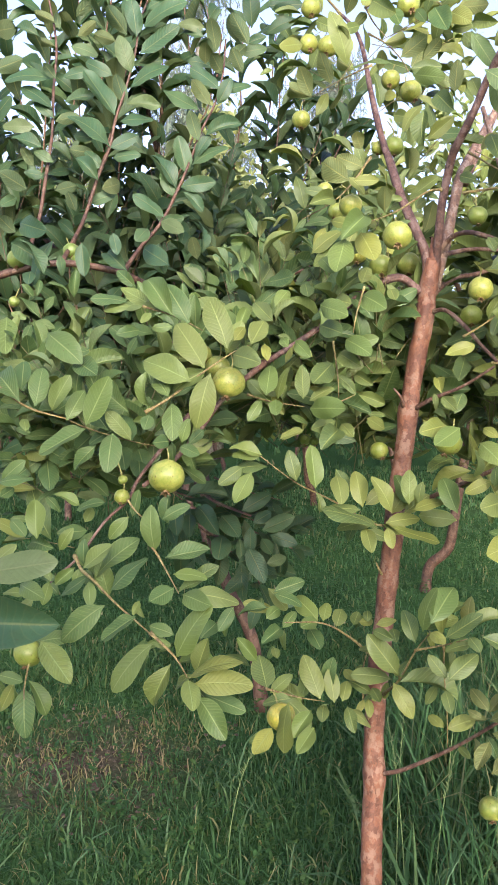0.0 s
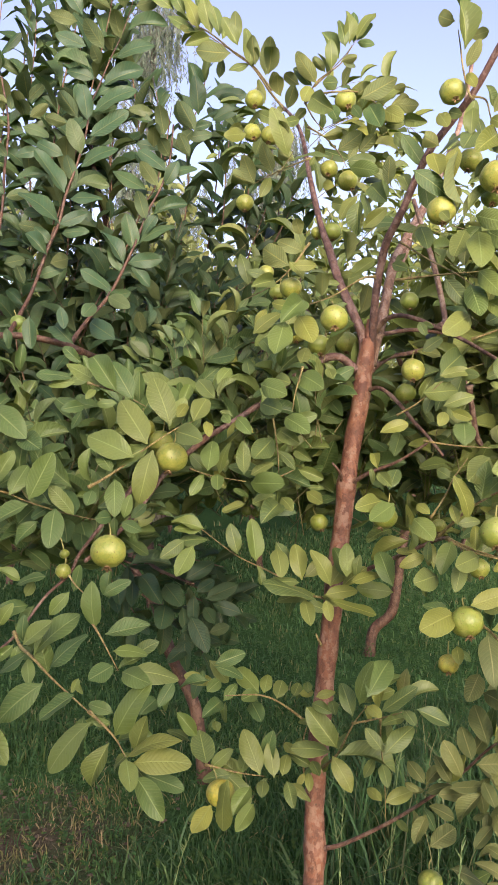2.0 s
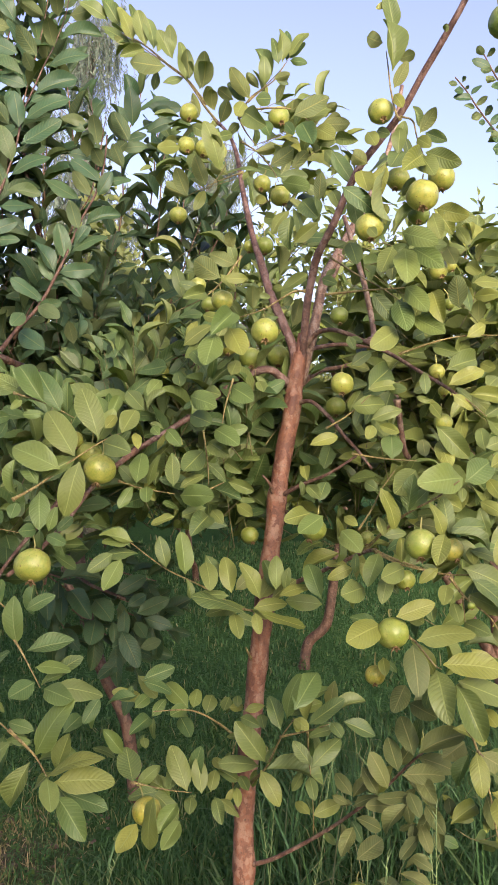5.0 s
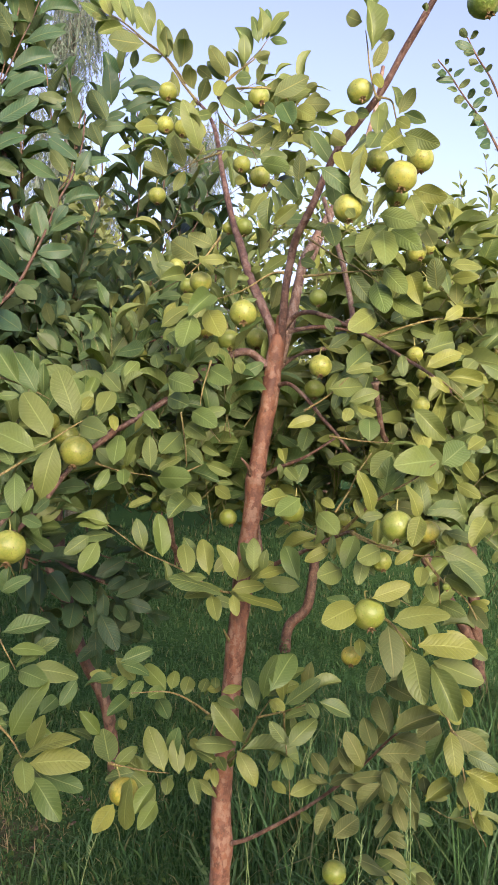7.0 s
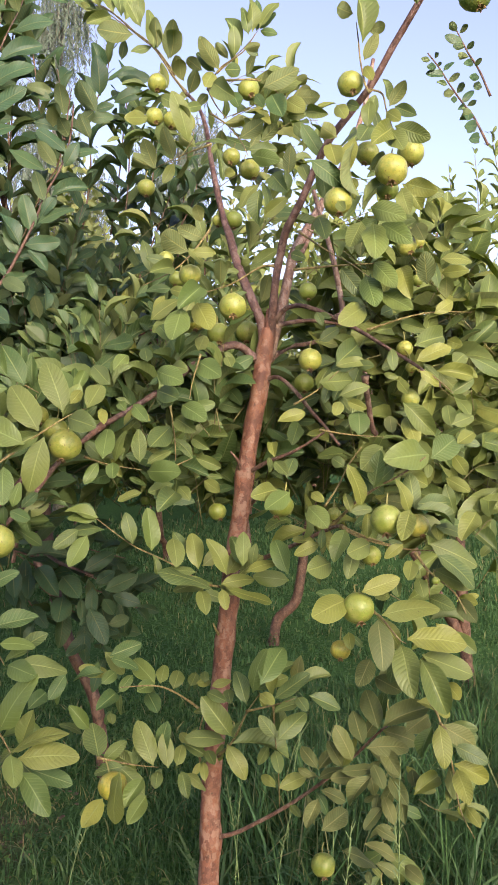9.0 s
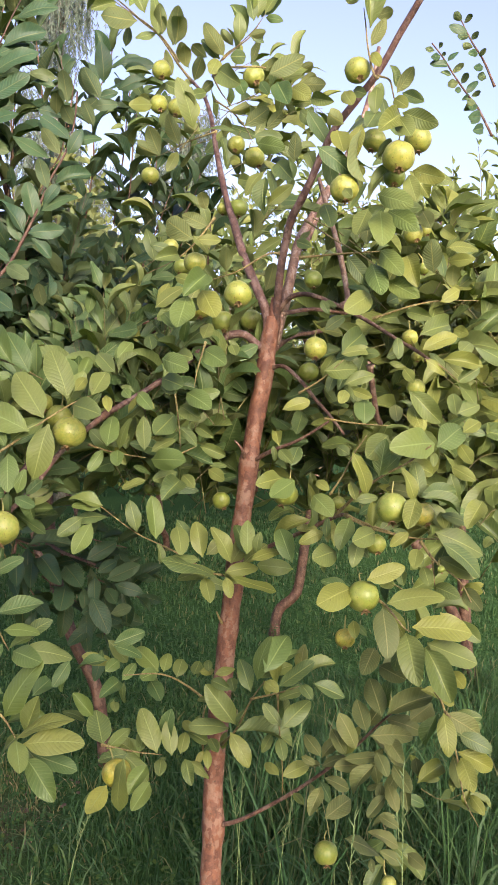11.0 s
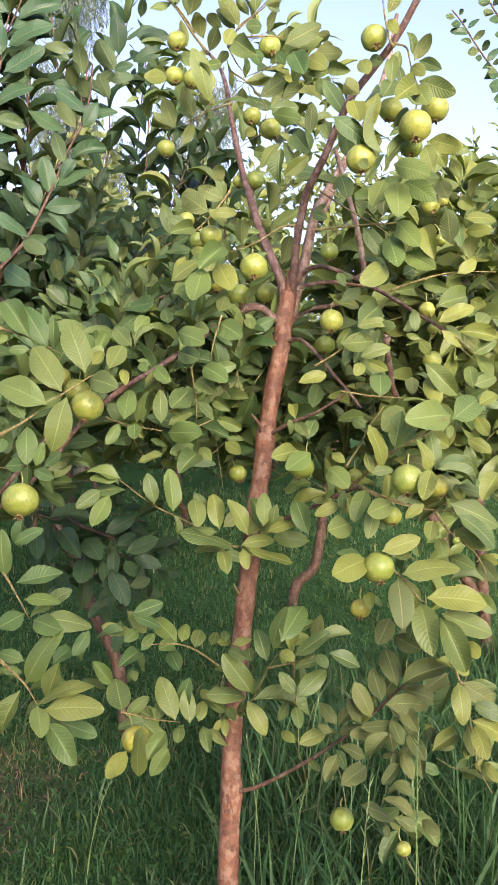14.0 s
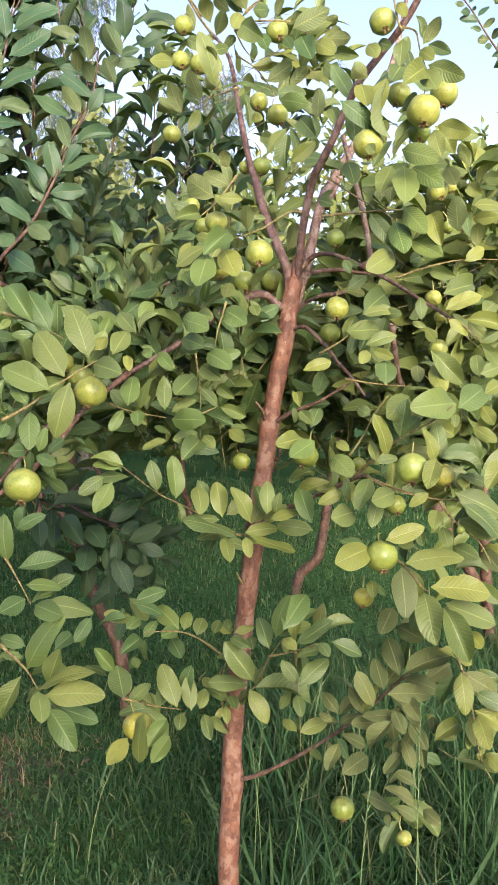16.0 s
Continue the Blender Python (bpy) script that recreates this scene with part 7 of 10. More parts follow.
leaf(tree, (-0.041, 1.700, 1.359), (-0.040, 1.664, 1.327), 5, 1.30, FRESH_LEAVES)
leaf(tree, (-0.046, 1.774, 1.351), (-0.025, 1.768, 1.323), 69, 1.00)
leaf(tree, (-0.071, 1.700, 1.359), (-0.100, 1.683, 1.315), -55, 1.00, FRESH_LEAVES)
leaf(tree, (0.002, 1.720, 1.481), (0.032, 1.678, 1.444), 47, 1.00, FRESH_LEAVES)
leaf(tree, (-0.004, 1.794, 1.472), (-0.020, 1.791, 1.437), -37, 1.00)
leaf(tree, (-0.234, 1.520, 1.361), (-0.228, 1.471, 1.293), 6, 1.00, FRESH_LEAVES)
leaf(tree, (-0.280, 1.540, 1.353), (-0.283, 1.534, 1.422), -38, 1.00, FRESH_LEAVES)
leaf(tree, (-0.246, 1.560, 1.373), (-0.279, 1.600, 1.411), -36, 1.00, FRESH_LEAVES)
leaf(tree, (-0.254, 1.630, 1.372), (-0.255, 1.634, 1.418), -7, 1.00, FRESH_LEAVES)
leaf(tree, (-0.247, 1.650, 1.513), (-0.289, 1.646, 1.511), -85, 1.00, FRESH_LEAVES)
leaf(tree, (-0.252, 1.710, 1.503), (-0.276, 1.710, 1.530), -38, 1.00, MATURE_SHADED_LEAVES)
leaf(tree, (-0.265, 1.660, 1.548), (-0.303, 1.700, 1.574), -60, 1.05, FRESH_LEAVES)
leaf(tree, (-0.272, 1.716, 1.555), (-0.308, 1.718, 1.555), -68, 1.00, MATURE_SHADED_LEAVES)
leaf(tree, (-0.290, 1.640, 1.541), (-0.307, 1.617, 1.521), -61, 1.00, FRESH_LEAVES)
leaf(tree, (-0.129, 1.720, 1.505), (-0.152, 1.773, 1.557), -21, 1.00, FRESH_LEAVES)
leaf(tree, (-0.141, 1.842, 1.520), (-0.175, 1.839, 1.538), -46, 1.00, MATURE_SHADED_LEAVES)
leaf(tree, (-0.118, 1.720, 1.505), (-0.101, 1.746, 1.555), 38, 1.00, FRESH_LEAVES)
leaf(tree, (-0.028, 1.700, 1.487), (-0.013, 1.676, 1.468), 47, 1.35, FRESH_LEAVES)
leaf(tree, (-0.037, 1.757, 1.496), (-0.006, 1.758, 1.483), 69, 1.00)
leaf(tree, (-0.037, 1.700, 1.359), (-0.011, 1.706, 1.427), 23, 1.00, FRESH_LEAVES)
leaf(tree, (-0.053, 1.799, 1.348), (-0.106, 1.799, 1.400), -86, 1.00, FRESH_LEAVES)
leaf(tree, (-0.371, 2.300, 1.768), (-0.366, 2.303, 1.706), -27, 1.00, MATURE_SHADED_LEAVES)
leaf(tree, (-0.287, 2.300, 1.730), (-0.248, 2.266, 1.661), 43, 1.00, MATURE_SHADED_LEAVES)
leaf(tree, (-0.318, 2.403, 1.740), (-0.265, 2.403, 1.703), 71, 1.00, MATURE_SHADED_LEAVES)
leaf(tree, (-0.210, 2.400, 1.769), (-0.165, 2.400, 1.736), 91, 1.00, MATURE_SHADED_LEAVES)
leaf(tree, (-0.177, 2.400, 1.785), (-0.138, 2.367, 1.759), 66, 1.00, MATURE_SHADED_LEAVES)
leaf(tree, (-0.188, 2.513, 1.816), (-0.139, 2.492, 1.814), 98, 1.00, MATURE_SHADED_LEAVES)
leaf(tree, (-0.063, 2.200, 1.726), (0.006, 2.254, 1.742), 85, 1.00)
leaf(tree, (-0.048, 2.257, 1.716), (0.007, 2.257, 1.681), 88, 1.00, FRESH_LEAVES)
branch(tree, ((-0.310, 1.660, 1.557), (-0.242, 1.655, 1.534), (-0.186, 1.650, 1.504)), 0.00220, 0.00150)
branch(tree, ((-0.290, 1.540, 1.344), (-0.241, 1.560, 1.373), (-0.178, 1.580, 1.420), (-0.125, 1.600, 1.455), (-0.088, 1.620, 1.472)), 0.00280, 0.00160)
branch(tree, ((-0.102, 1.720, 1.370), (-0.053, 1.700, 1.355), (0.019, 1.680, 1.343)), 0.00220, 0.00140)
# by the lower fruit
leaf(tree, (-0.262, 1.450, 1.293), (-0.236, 1.483, 1.292), 84, 1.33, MATURE_SHADED_LEAVES)
leaf(tree, (-0.212, 1.450, 1.285), (-0.173, 1.421, 1.272), 58, 1.00, MATURE_SHADED_LEAVES)
leaf(tree, (-0.244, 1.574, 1.284), (-0.242, 1.575, 1.243), 14, 1.00, MATURE_SHADED_LEAVES)
leaf(tree, (-0.213, 1.480, 1.289), (-0.198, 1.479, 1.334), 84, 1.00, FRESH_LEAVES)
leaf(tree, (-0.216, 1.600, 1.276), (-0.186, 1.620, 1.303), 61, 1.00, MATURE_SHADED_LEAVES)
leaf(tree, (-0.213, 1.663, 1.279), (-0.201, 1.667, 1.320), 44, 1.00, MATURE_SHADED_LEAVES)
leaf(tree, (-0.239, 1.400, 1.162), (-0.189, 1.401, 1.185), 60, 1.00, MATURE_SHADED_LEAVES)
leaf(tree, (-0.239, 1.474, 1.139), (-0.238, 1.474, 1.195), -27, 1.00, MATURE_SHADED_LEAVES)
leaf(tree, (-0.246, 1.350, 1.114), (-0.250, 1.352, 1.195), -14, 1.00, MATURE_SHADED_LEAVES)
leaf(tree, (-0.229, 1.350, 1.103), (-0.151, 1.357, 1.116), 39, 1.00, MATURE_SHADED_LEAVES)
leaf(tree, (-0.216, 1.350, 1.074), (-0.157, 1.351, 1.065), 34, 1.00, FRESH_LEAVES)
leaf(tree, (-0.078, 1.700, 1.239), (-0.137, 1.700, 1.242), -53, 1.00, FRESH_LEAVES)
leaf(tree, (-0.072, 1.700, 1.241), (-0.143, 1.703, 1.256), -38, 1.00, FRESH_LEAVES)
leaf(tree, (-0.114, 1.700, 1.217), (-0.164, 1.667, 1.185), -69, 1.00)
leaf(tree, (-0.134, 1.815, 1.202), (-0.129, 1.818, 1.140), -55, 1.00, MATURE_SHADED_LEAVES)
leaf(tree, (-0.095, 1.680, 1.208), (-0.128, 1.631, 1.151), -33, 1.00, FRESH_LEAVES)
leaf(tree, (-0.062, 1.720, 1.214), (-0.134, 1.722, 1.209), -39, 1.00)
leaf(tree, (-0.082, 1.804, 1.214), (-0.147, 1.806, 1.252), -34, 1.00, MATURE_SHADED_LEAVES)
leaf(tree, (-0.001, 1.700, 1.185), (-0.016, 1.712, 1.251), -48, 1.00)
leaf(tree, (0.018, 1.750, 1.290), (-0.034, 1.752, 1.272), -45, 1.00)
leaf(tree, (0.028, 1.815, 1.298), (-0.010, 1.811, 1.318), -42, 1.00, FRESH_LEAVES)
# shaded leaves of the tree behind
# drooping twig close to the camera
leaf(tree, (-0.193, 1.300, 1.052), (-0.142, 1.251, 1.047), 54, 1.06, FRESH_LEAVES)
leaf(tree, (-0.210, 1.368, 1.038), (-0.172, 1.365, 1.057), 42, 1.00, FRESH_LEAVES)
leaf(tree, (-0.184, 1.320, 1.049), (-0.101, 1.321, 1.030), 40, 1.00)
leaf(tree, (-0.197, 1.389, 1.042), (-0.140, 1.389, 1.079), 45, 1.00)
leaf(tree, (-0.208, 1.300, 1.063), (-0.240, 1.254, 1.054), -57, 1.22, MATURE_SHADED_LEAVES)
leaf(tree, (-0.202, 1.270, 0.957), (-0.140, 1.261, 1.047), 53, 1.00, FRESH_LEAVES)
leaf(tree, (-0.220, 1.399, 0.899), (-0.152, 1.398, 0.903), 36, 1.00, FRESH_LEAVES)
leaf(tree, (-0.180, 1.250, 0.930), (-0.091, 1.249, 0.955), 12, 1.00)
leaf(tree, (-0.176, 1.303, 0.916), (-0.153, 1.300, 0.978), 75, 1.00)
leaf(tree, (-0.171, 1.250, 0.920), (-0.077, 1.258, 0.913), 47, 1.00)
leaf(tree, (-0.182, 1.339, 0.879), (-0.139, 1.339, 0.825), 65, 1.00)
leaf(tree, (-0.167, 1.250, 0.899), (-0.120, 1.216, 0.842), 36, 1.00, FRESH_LEAVES)
leaf(tree, (-0.180, 1.240, 0.931), (-0.167, 1.190, 0.900), -2, 1.09, FRESH_LEAVES)
leaf(tree, (-0.182, 1.317, 0.911), (-0.213, 1.317, 0.883), -30, 1.00)
leaf(tree, (-0.161, 1.300, 0.882), (-0.093, 1.303, 0.851), 35, 1.00, MATURE_SHADED_LEAVES)
leaf(tree, (-0.186, 1.390, 0.839), (-0.133, 1.409, 0.843), 56, 1.00, MATURE_SHADED_LEAVES)
leaf(tree, (-0.213, 1.280, 0.942), (-0.244, 1.280, 0.871), -67, 1.00)
leaf(tree, (-0.209, 1.300, 0.984), (-0.254, 1.320, 0.993), -56, 1.00, MATURE_SHADED_LEAVES)
leaf(tree, (-0.236, 1.386, 0.946), (-0.276, 1.388, 0.933), -43, 1.00, FRESH_LEAVES)
leaf(tree, (-0.214, 1.300, 0.965), (-0.246, 1.298, 0.972), -52, 1.00, FRESH_LEAVES)
leaf(tree, (-0.228, 1.391, 0.939), (-0.250, 1.386, 0.926), -65, 1.00, MATURE_SHADED_LEAVES)
leaf(tree, (-0.185, 1.450, 0.927), (-0.159, 1.493, 0.943), 44, 1.17, MATURE_SHADED_LEAVES)
leaf(tree, (-0.133, 1.600, 0.943), (-0.163, 1.567, 0.903), -46, 1.00, MATURE_SHADED_LEAVES)
leaf(tree, (-0.146, 1.659, 0.924), (-0.158, 1.658, 0.862), -46, 1.00, FRESH_LEAVES)
leaf(tree, (-0.067, 1.550, 0.792), (-0.084, 1.618, 0.836), -6, 1.24)
leaf(tree, (-0.064, 1.634, 0.749), (-0.016, 1.646, 0.784), 56, 1.00, FRESH_LEAVES)
leaf(tree, (-0.089, 1.600, 0.831), (-0.128, 1.600, 0.879), -73, 1.00, FRESH_LEAVES)
leaf(tree, (-0.107, 1.664, 0.796), (-0.156, 1.665, 0.819), -18, 1.00)
leaf(tree, (-0.056, 1.800, 0.920), (0.014, 1.826, 0.937), 69, 1.00, MATURE_SHADED_LEAVES)
leaf(tree, (-0.056, 1.800, 0.914), (0.007, 1.797, 0.886), 37, 1.00, MATURE_SHADED_LEAVES)
leaf(tree, (-0.072, 1.870, 0.909), (-0.028, 1.870, 0.855), 67, 1.00, MATURE_SHADED_LEAVES)
leaf(tree, (-0.069, 1.800, 0.882), (-0.139, 1.799, 0.864), -21, 1.00, MATURE_SHADED_LEAVES)
leaf(tree, (-0.061, 1.886, 0.848), (-0.134, 1.887, 0.869), -45, 1.00)
leaf(tree, (-0.076, 1.800, 0.856), (-0.046, 1.841, 0.869), 42, 1.24, MATURE_SHADED_LEAVES)
leaf(tree, (-0.092, 1.885, 0.844), (-0.088, 1.887, 0.881), -26, 1.00, MATURE_SHADED_LEAVES)
leaf(tree, (-0.038, 1.800, 0.835), (-0.007, 1.834, 0.863), 39, 1.00, MATURE_SHADED_LEAVES)
leaf(tree, (-0.044, 1.800, 0.835), (-0.085, 1.742, 0.817), -49, 1.00, MATURE_SHADED_LEAVES)
leaf(tree, (-0.035, 1.858, 0.813), (-0.035, 1.860, 0.762), 49, 1.00)
leaf(tree, (-0.060, 1.850, 0.772), (-0.053, 1.823, 0.755), 6, 1.35, MATURE_SHADED_LEAVES)
leaf(tree, (-0.060, 1.942, 0.746), (-0.077, 1.944, 0.711), -65, 1.00, MATURE_SHADED_LEAVES)
leaf(tree, (-0.018, 1.550, 0.772), (-0.076, 1.550, 0.760), -41, 1.00)
leaf(tree, (-0.007, 1.656, 0.730), (-0.058, 1.654, 0.761), -44, 1.00)
leaf(tree, (-0.024, 1.480, 0.791), (-0.035, 1.485, 0.691), 48, 1.00)
leaf(tree, (-0.033, 1.606, 0.750), (0.020, 1.600, 0.689), 39, 1.00)
leaf(tree, (-0.057, 1.500, 0.734), (-0.090, 1.439, 0.711), -34, 1.03)
leaf(tree, (-0.053, 1.578, 0.685), (-0.108, 1.580, 0.668), -38, 1.00, FRESH_LEAVES)
leaf(tree, (0.019, 1.500, 0.769), (-0.016, 1.464, 0.730), -32, 1.00, FRESH_LEAVES)
leaf(tree, (0.005, 1.608, 0.729), (-0.062, 1.606, 0.720), -40, 1.00, FRESH_LEAVES)
leaf(tree, (0.024, 1.500, 0.735), (-0.010, 1.447, 0.708), -28, 1.00, FRESH_LEAVES)
leaf(tree, (0.020, 1.586, 0.695), (-0.029, 1.575, 0.690), -59, 1.00)
leaf(tree, (0.002, 1.600, 0.751), (0.019, 1.645, 0.792), 18, 1.00, FRESH_LEAVES)
leaf(tree, (0.002, 1.700, 0.698), (-0.041, 1.705, 0.743), -40, 1.00, FRESH_LEAVES)
branch(tree, ((-0.246, 1.280, 0.995), (-0.204, 1.265, 0.959), (-0.182, 1.250, 0.930)), 0.00260, 0.00160)
branch(tree, ((-0.263, 1.360, 1.136), (-0.242, 1.343, 1.112), (-0.227, 1.327, 1.093), (-0.201, 1.310, 1.051)), 0.00260, 0.00160)
branch(tree, ((-0.070, 1.550, 0.792), (-0.004, 1.575, 0.764), (0.048, 1.600, 0.745)), 0.00220, 0.00150)
# among the shoots before the trunk
leaf(tree, (0.030, 1.700, 1.339), (0.100, 1.625, 1.340), 83, 1.00, FRESH_LEAVES)
leaf(tree, (0.043, 1.757, 1.345), (0.094, 1.760, 1.394), 48, 1.00, MATURE_SHADED_LEAVES)
leaf(tree, (0.086, 1.750, 1.308), (0.033, 1.707, 1.293), -74, 1.00)
leaf(tree, (0.076, 1.801, 1.320), (0.051, 1.793, 1.286), -70, 1.00)
leaf(tree, (0.092, 1.750, 1.290), (0.051, 1.688, 1.252), -42, 1.18)
leaf(tree, (0.100, 1.780, 1.300), (0.123, 1.739, 1.273), 37, 1.08)
leaf(tree, (0.095, 1.907, 1.306), (0.132, 1.907, 1.312), 49, 1.00)
leaf(tree, (0.104, 1.650, 1.479), (0.149, 1.587, 1.445), 55, 1.03, FRESH_LEAVES)
leaf(tree, (0.123, 1.773, 1.469), (0.183, 1.773, 1.485), 77, 1.00, FRESH_LEAVES)
leaf(tree, (0.092, 1.700, 1.451), (0.133, 1.644, 1.423), 61, 1.04)
leaf(tree, (0.053, 1.680, 1.510), (0.095, 1.630, 1.490), 66, 1.24)
leaf(tree, (0.038, 1.751, 1.525), (0.075, 1.750, 1.544), 54, 1.00, MATURE_SHADED_LEAVES)
leaf(tree, (0.081, 1.750, 1.433), (0.037, 1.685, 1.391), -44, 1.20)
leaf(tree, (0.074, 1.861, 1.441), (0.089, 1.857, 1.385), 35, 1.00)
leaf(tree, (0.136, 1.750, 1.364), (0.193, 1.750, 1.342), 84, 1.00)
leaf(tree, (0.087, 1.750, 1.408), (0.130, 1.745, 1.364), 47, 1.00)
leaf(tree, (0.039, 1.700, 1.169), (0.030, 1.704, 1.261), 29, 1.00, FRESH_LEAVES)
leaf(tree, (0.084, 1.700, 1.196), (0.090, 1.638, 1.144), -1, 1.00)
leaf(tree, (0.085, 1.759, 1.202), (0.114, 1.737, 1.156), 47, 1.00)
leaf(tree, (0.138, 1.700, 1.127), (0.126, 1.742, 1.199), -17, 1.00)
leaf(tree, (0.154, 1.814, 1.113), (0.206, 1.838, 1.152), 60, 1.00)
leaf(tree, (0.197, 1.680, 1.117), (0.155, 1.681, 1.195), -52, 1.00)
leaf(tree, (0.207, 1.769, 1.101), (0.256, 1.769, 1.174), 65, 1.00)
leaf(tree, (0.232, 1.680, 1.135), (0.236, 1.699, 1.206), 10, 1.00, FRESH_LEAVES)
leaf(tree, (0.242, 1.756, 1.120), (0.217, 1.784, 1.184), -41, 1.00, FRESH_LEAVES)
leaf(tree, (0.252, 1.680, 1.134), (0.261, 1.680, 1.183), 59, 1.00)
leaf(tree, (0.261, 1.761, 1.134), (0.231, 1.761, 1.159), -72, 1.00)
leaf(tree, (0.236, 1.650, 1.128), (0.310, 1.655, 1.143), 26, 1.00, YOUNG_LEAVES)
leaf(tree, (0.231, 1.749, 1.103), (0.285, 1.744, 1.145), 62, 1.00, YOUNG_LEAVES)
leaf(tree, (0.316, 1.600, 1.129), (0.298, 1.658, 1.192), -29, 1.00, FRESH_LEAVES)
leaf(tree, (0.341, 1.730, 1.091), (0.260, 1.730, 1.103), -74, 1.00, FRESH_LEAVES)
leaf(tree, (0.295, 1.600, 1.304), (0.233, 1.547, 1.295), -72, 1.00, YOUNG_LEAVES)
leaf(tree, (0.317, 1.580, 1.300), (0.259, 1.523, 1.272), -52, 1.00, FRESH_LEAVES)
leaf(tree, (0.335, 1.699, 1.281), (0.288, 1.699, 1.291), -56, 1.00, FRESH_LEAVES)
leaf(tree, (0.313, 1.750, 1.363), (0.310, 1.786, 1.396), -15, 1.06, YOUNG_LEAVES)
leaf(tree, (0.330, 1.700, 1.321), (0.357, 1.748, 1.362), 20, 1.04)
leaf(tree, (0.305, 1.700, 1.358), (0.327, 1.659, 1.329), 47, 1.00)
leaf(tree, (0.309, 1.821, 1.362), (0.313, 1.821, 1.325), -29, 1.00)
leaf(tree, (0.315, 1.720, 1.444), (0.378, 1.726, 1.463), 63, 1.00, YOUNG_LEAVES)
leaf(tree, (0.041, 1.700, 1.160), (0.050, 1.696, 1.118), 29, 1.00)
leaf(tree, (0.131, 1.680, 1.125), (0.064, 1.681, 1.126), -42, 1.00)
leaf(tree, (0.138, 1.769, 1.097), (0.110, 1.766, 1.040), -45, 1.00, MATURE_SHADED_LEAVES)
leaf(tree, (0.157, 1.780, 1.312), (0.189, 1.734, 1.290), 57, 1.05)
leaf(tree, (0.169, 1.895, 1.313), (0.209, 1.893, 1.310), 49, 1.00)
leaf(tree, (0.132, 1.780, 1.407), (0.167, 1.740, 1.383), 63, 1.00)
leaf(tree, (0.038, 1.720, 1.447), (-0.003, 1.755, 1.473), -70, 1.00)
leaf(tree, (0.142, 1.680, 1.088), (0.150, 1.630, 1.044), 16, 1.00)
leaf(tree, (0.146, 1.741, 1.068), (0.201, 1.741, 1.046), 52, 1.00)
leaf(tree, (0.185, 1.660, 1.091), (0.191, 1.625, 1.054), 13, 1.00)
leaf(tree, (0.188, 1.768, 1.077), (0.230, 1.768, 1.057), 76, 1.00)
leaf(tree, (0.165, 1.660, 1.091), (0.050, 1.660, 1.130), -19, 1.00)
leaf(tree, (0.169, 1.726, 1.091), (0.084, 1.724, 1.076), -42, 1.00)
leaf(tree, (0.195, 1.660, 1.091), (0.291, 1.655, 1.059), 17, 1.00, YOUNG_LEAVES)
leaf(tree, (0.189, 1.728, 1.088), (0.263, 1.732, 1.095), 54, 1.00, YOUNG_LEAVES)
branch(tree, ((0.194, 1.780, 1.071), (0.155, 1.764, 1.084), (0.085, 1.748, 1.130), (0.041, 1.732, 1.155), (-0.007, 1.716, 1.183), (-0.078, 1.700, 1.241)), 0.00260, 0.00160)
branch(tree, ((0.080, 1.720, 1.487), (0.090, 1.720, 1.408), (0.092, 1.720, 1.359)), 0.00220, 0.00140)
branch(tree, ((0.092, 1.720, 1.349), (0.127, 1.740, 1.364)), 0.00200, 0.00130)
# twig with striped leaves at the path
leaf(tree, (-0.521, 1.500, 1.371), (-0.586, 1.564, 1.422), -33, 1.02, MATURE_SHADED_LEAVES)
leaf(tree, (-0.536, 1.587, 1.380), (-0.584, 1.574, 1.372), -82, 1.00, FRESH_LEAVES)
leaf(tree, (-0.523, 1.520, 1.394), (-0.533, 1.572, 1.448), 1, 1.00, MATURE_SHADED_LEAVES)
leaf(tree, (-0.492, 1.500, 1.362), (-0.487, 1.543, 1.434), 27, 1.00, MATURE_SHADED_LEAVES)
leaf(tree, (-0.527, 1.623, 1.347), (-0.547, 1.624, 1.418), -28, 1.00, MATURE_SHADED_LEAVES)
leaf(tree, (-0.466, 1.520, 1.352), (-0.427, 1.519, 1.419), 85, 1.00, MATURE_SHADED_LEAVES)
leaf(tree, (-0.489, 1.605, 1.345), (-0.435, 1.605, 1.374), 91, 1.00, MATURE_SHADED_LEAVES)
leaf(tree, (-0.441, 1.530, 1.332), (-0.416, 1.578, 1.388), 43, 1.00, FRESH_LEAVES)
leaf(tree, (-0.401, 1.520, 1.324), (-0.351, 1.513, 1.415), 93, 1.00, FRESH_LEAVES)
leaf(tree, (-0.369, 1.560, 1.310), (-0.416, 1.618, 1.355), -38, 1.02, MATURE_SHADED_LEAVES)
leaf(tree, (-0.330, 1.580, 1.344), (-0.402, 1.650, 1.389), -51, 1.00, MATURE_SHADED_LEAVES)
leaf(tree, (-0.369, 1.702, 1.333), (-0.430, 1.715, 1.336), -76, 1.00, MATURE_SHADED_LEAVES)
leaf(tree, (-0.398, 1.500, 1.317), (-0.488, 1.503, 1.270), -44, 1.00, MATURE_SHADED_LEAVES)
leaf(tree, (-0.345, 1.500, 1.308), (-0.345, 1.440, 1.240), -8, 1.00, MATURE_SHADED_LEAVES)
leaf(tree, (-0.363, 1.629, 1.310), (-0.424, 1.625, 1.277), -58, 1.00, MATURE_SHADED_LEAVES)
leaf(tree, (-0.383, 1.520, 1.283), (-0.426, 1.517, 1.238), -62, 1.00, MATURE_SHADED_LEAVES)
leaf(tree, (-0.321, 1.550, 1.290), (-0.368, 1.549, 1.348), -55, 1.00, MATURE_SHADED_LEAVES)
leaf(tree, (-0.344, 1.627, 1.285), (-0.405, 1.629, 1.302), -36, 1.00, FRESH_LEAVES)
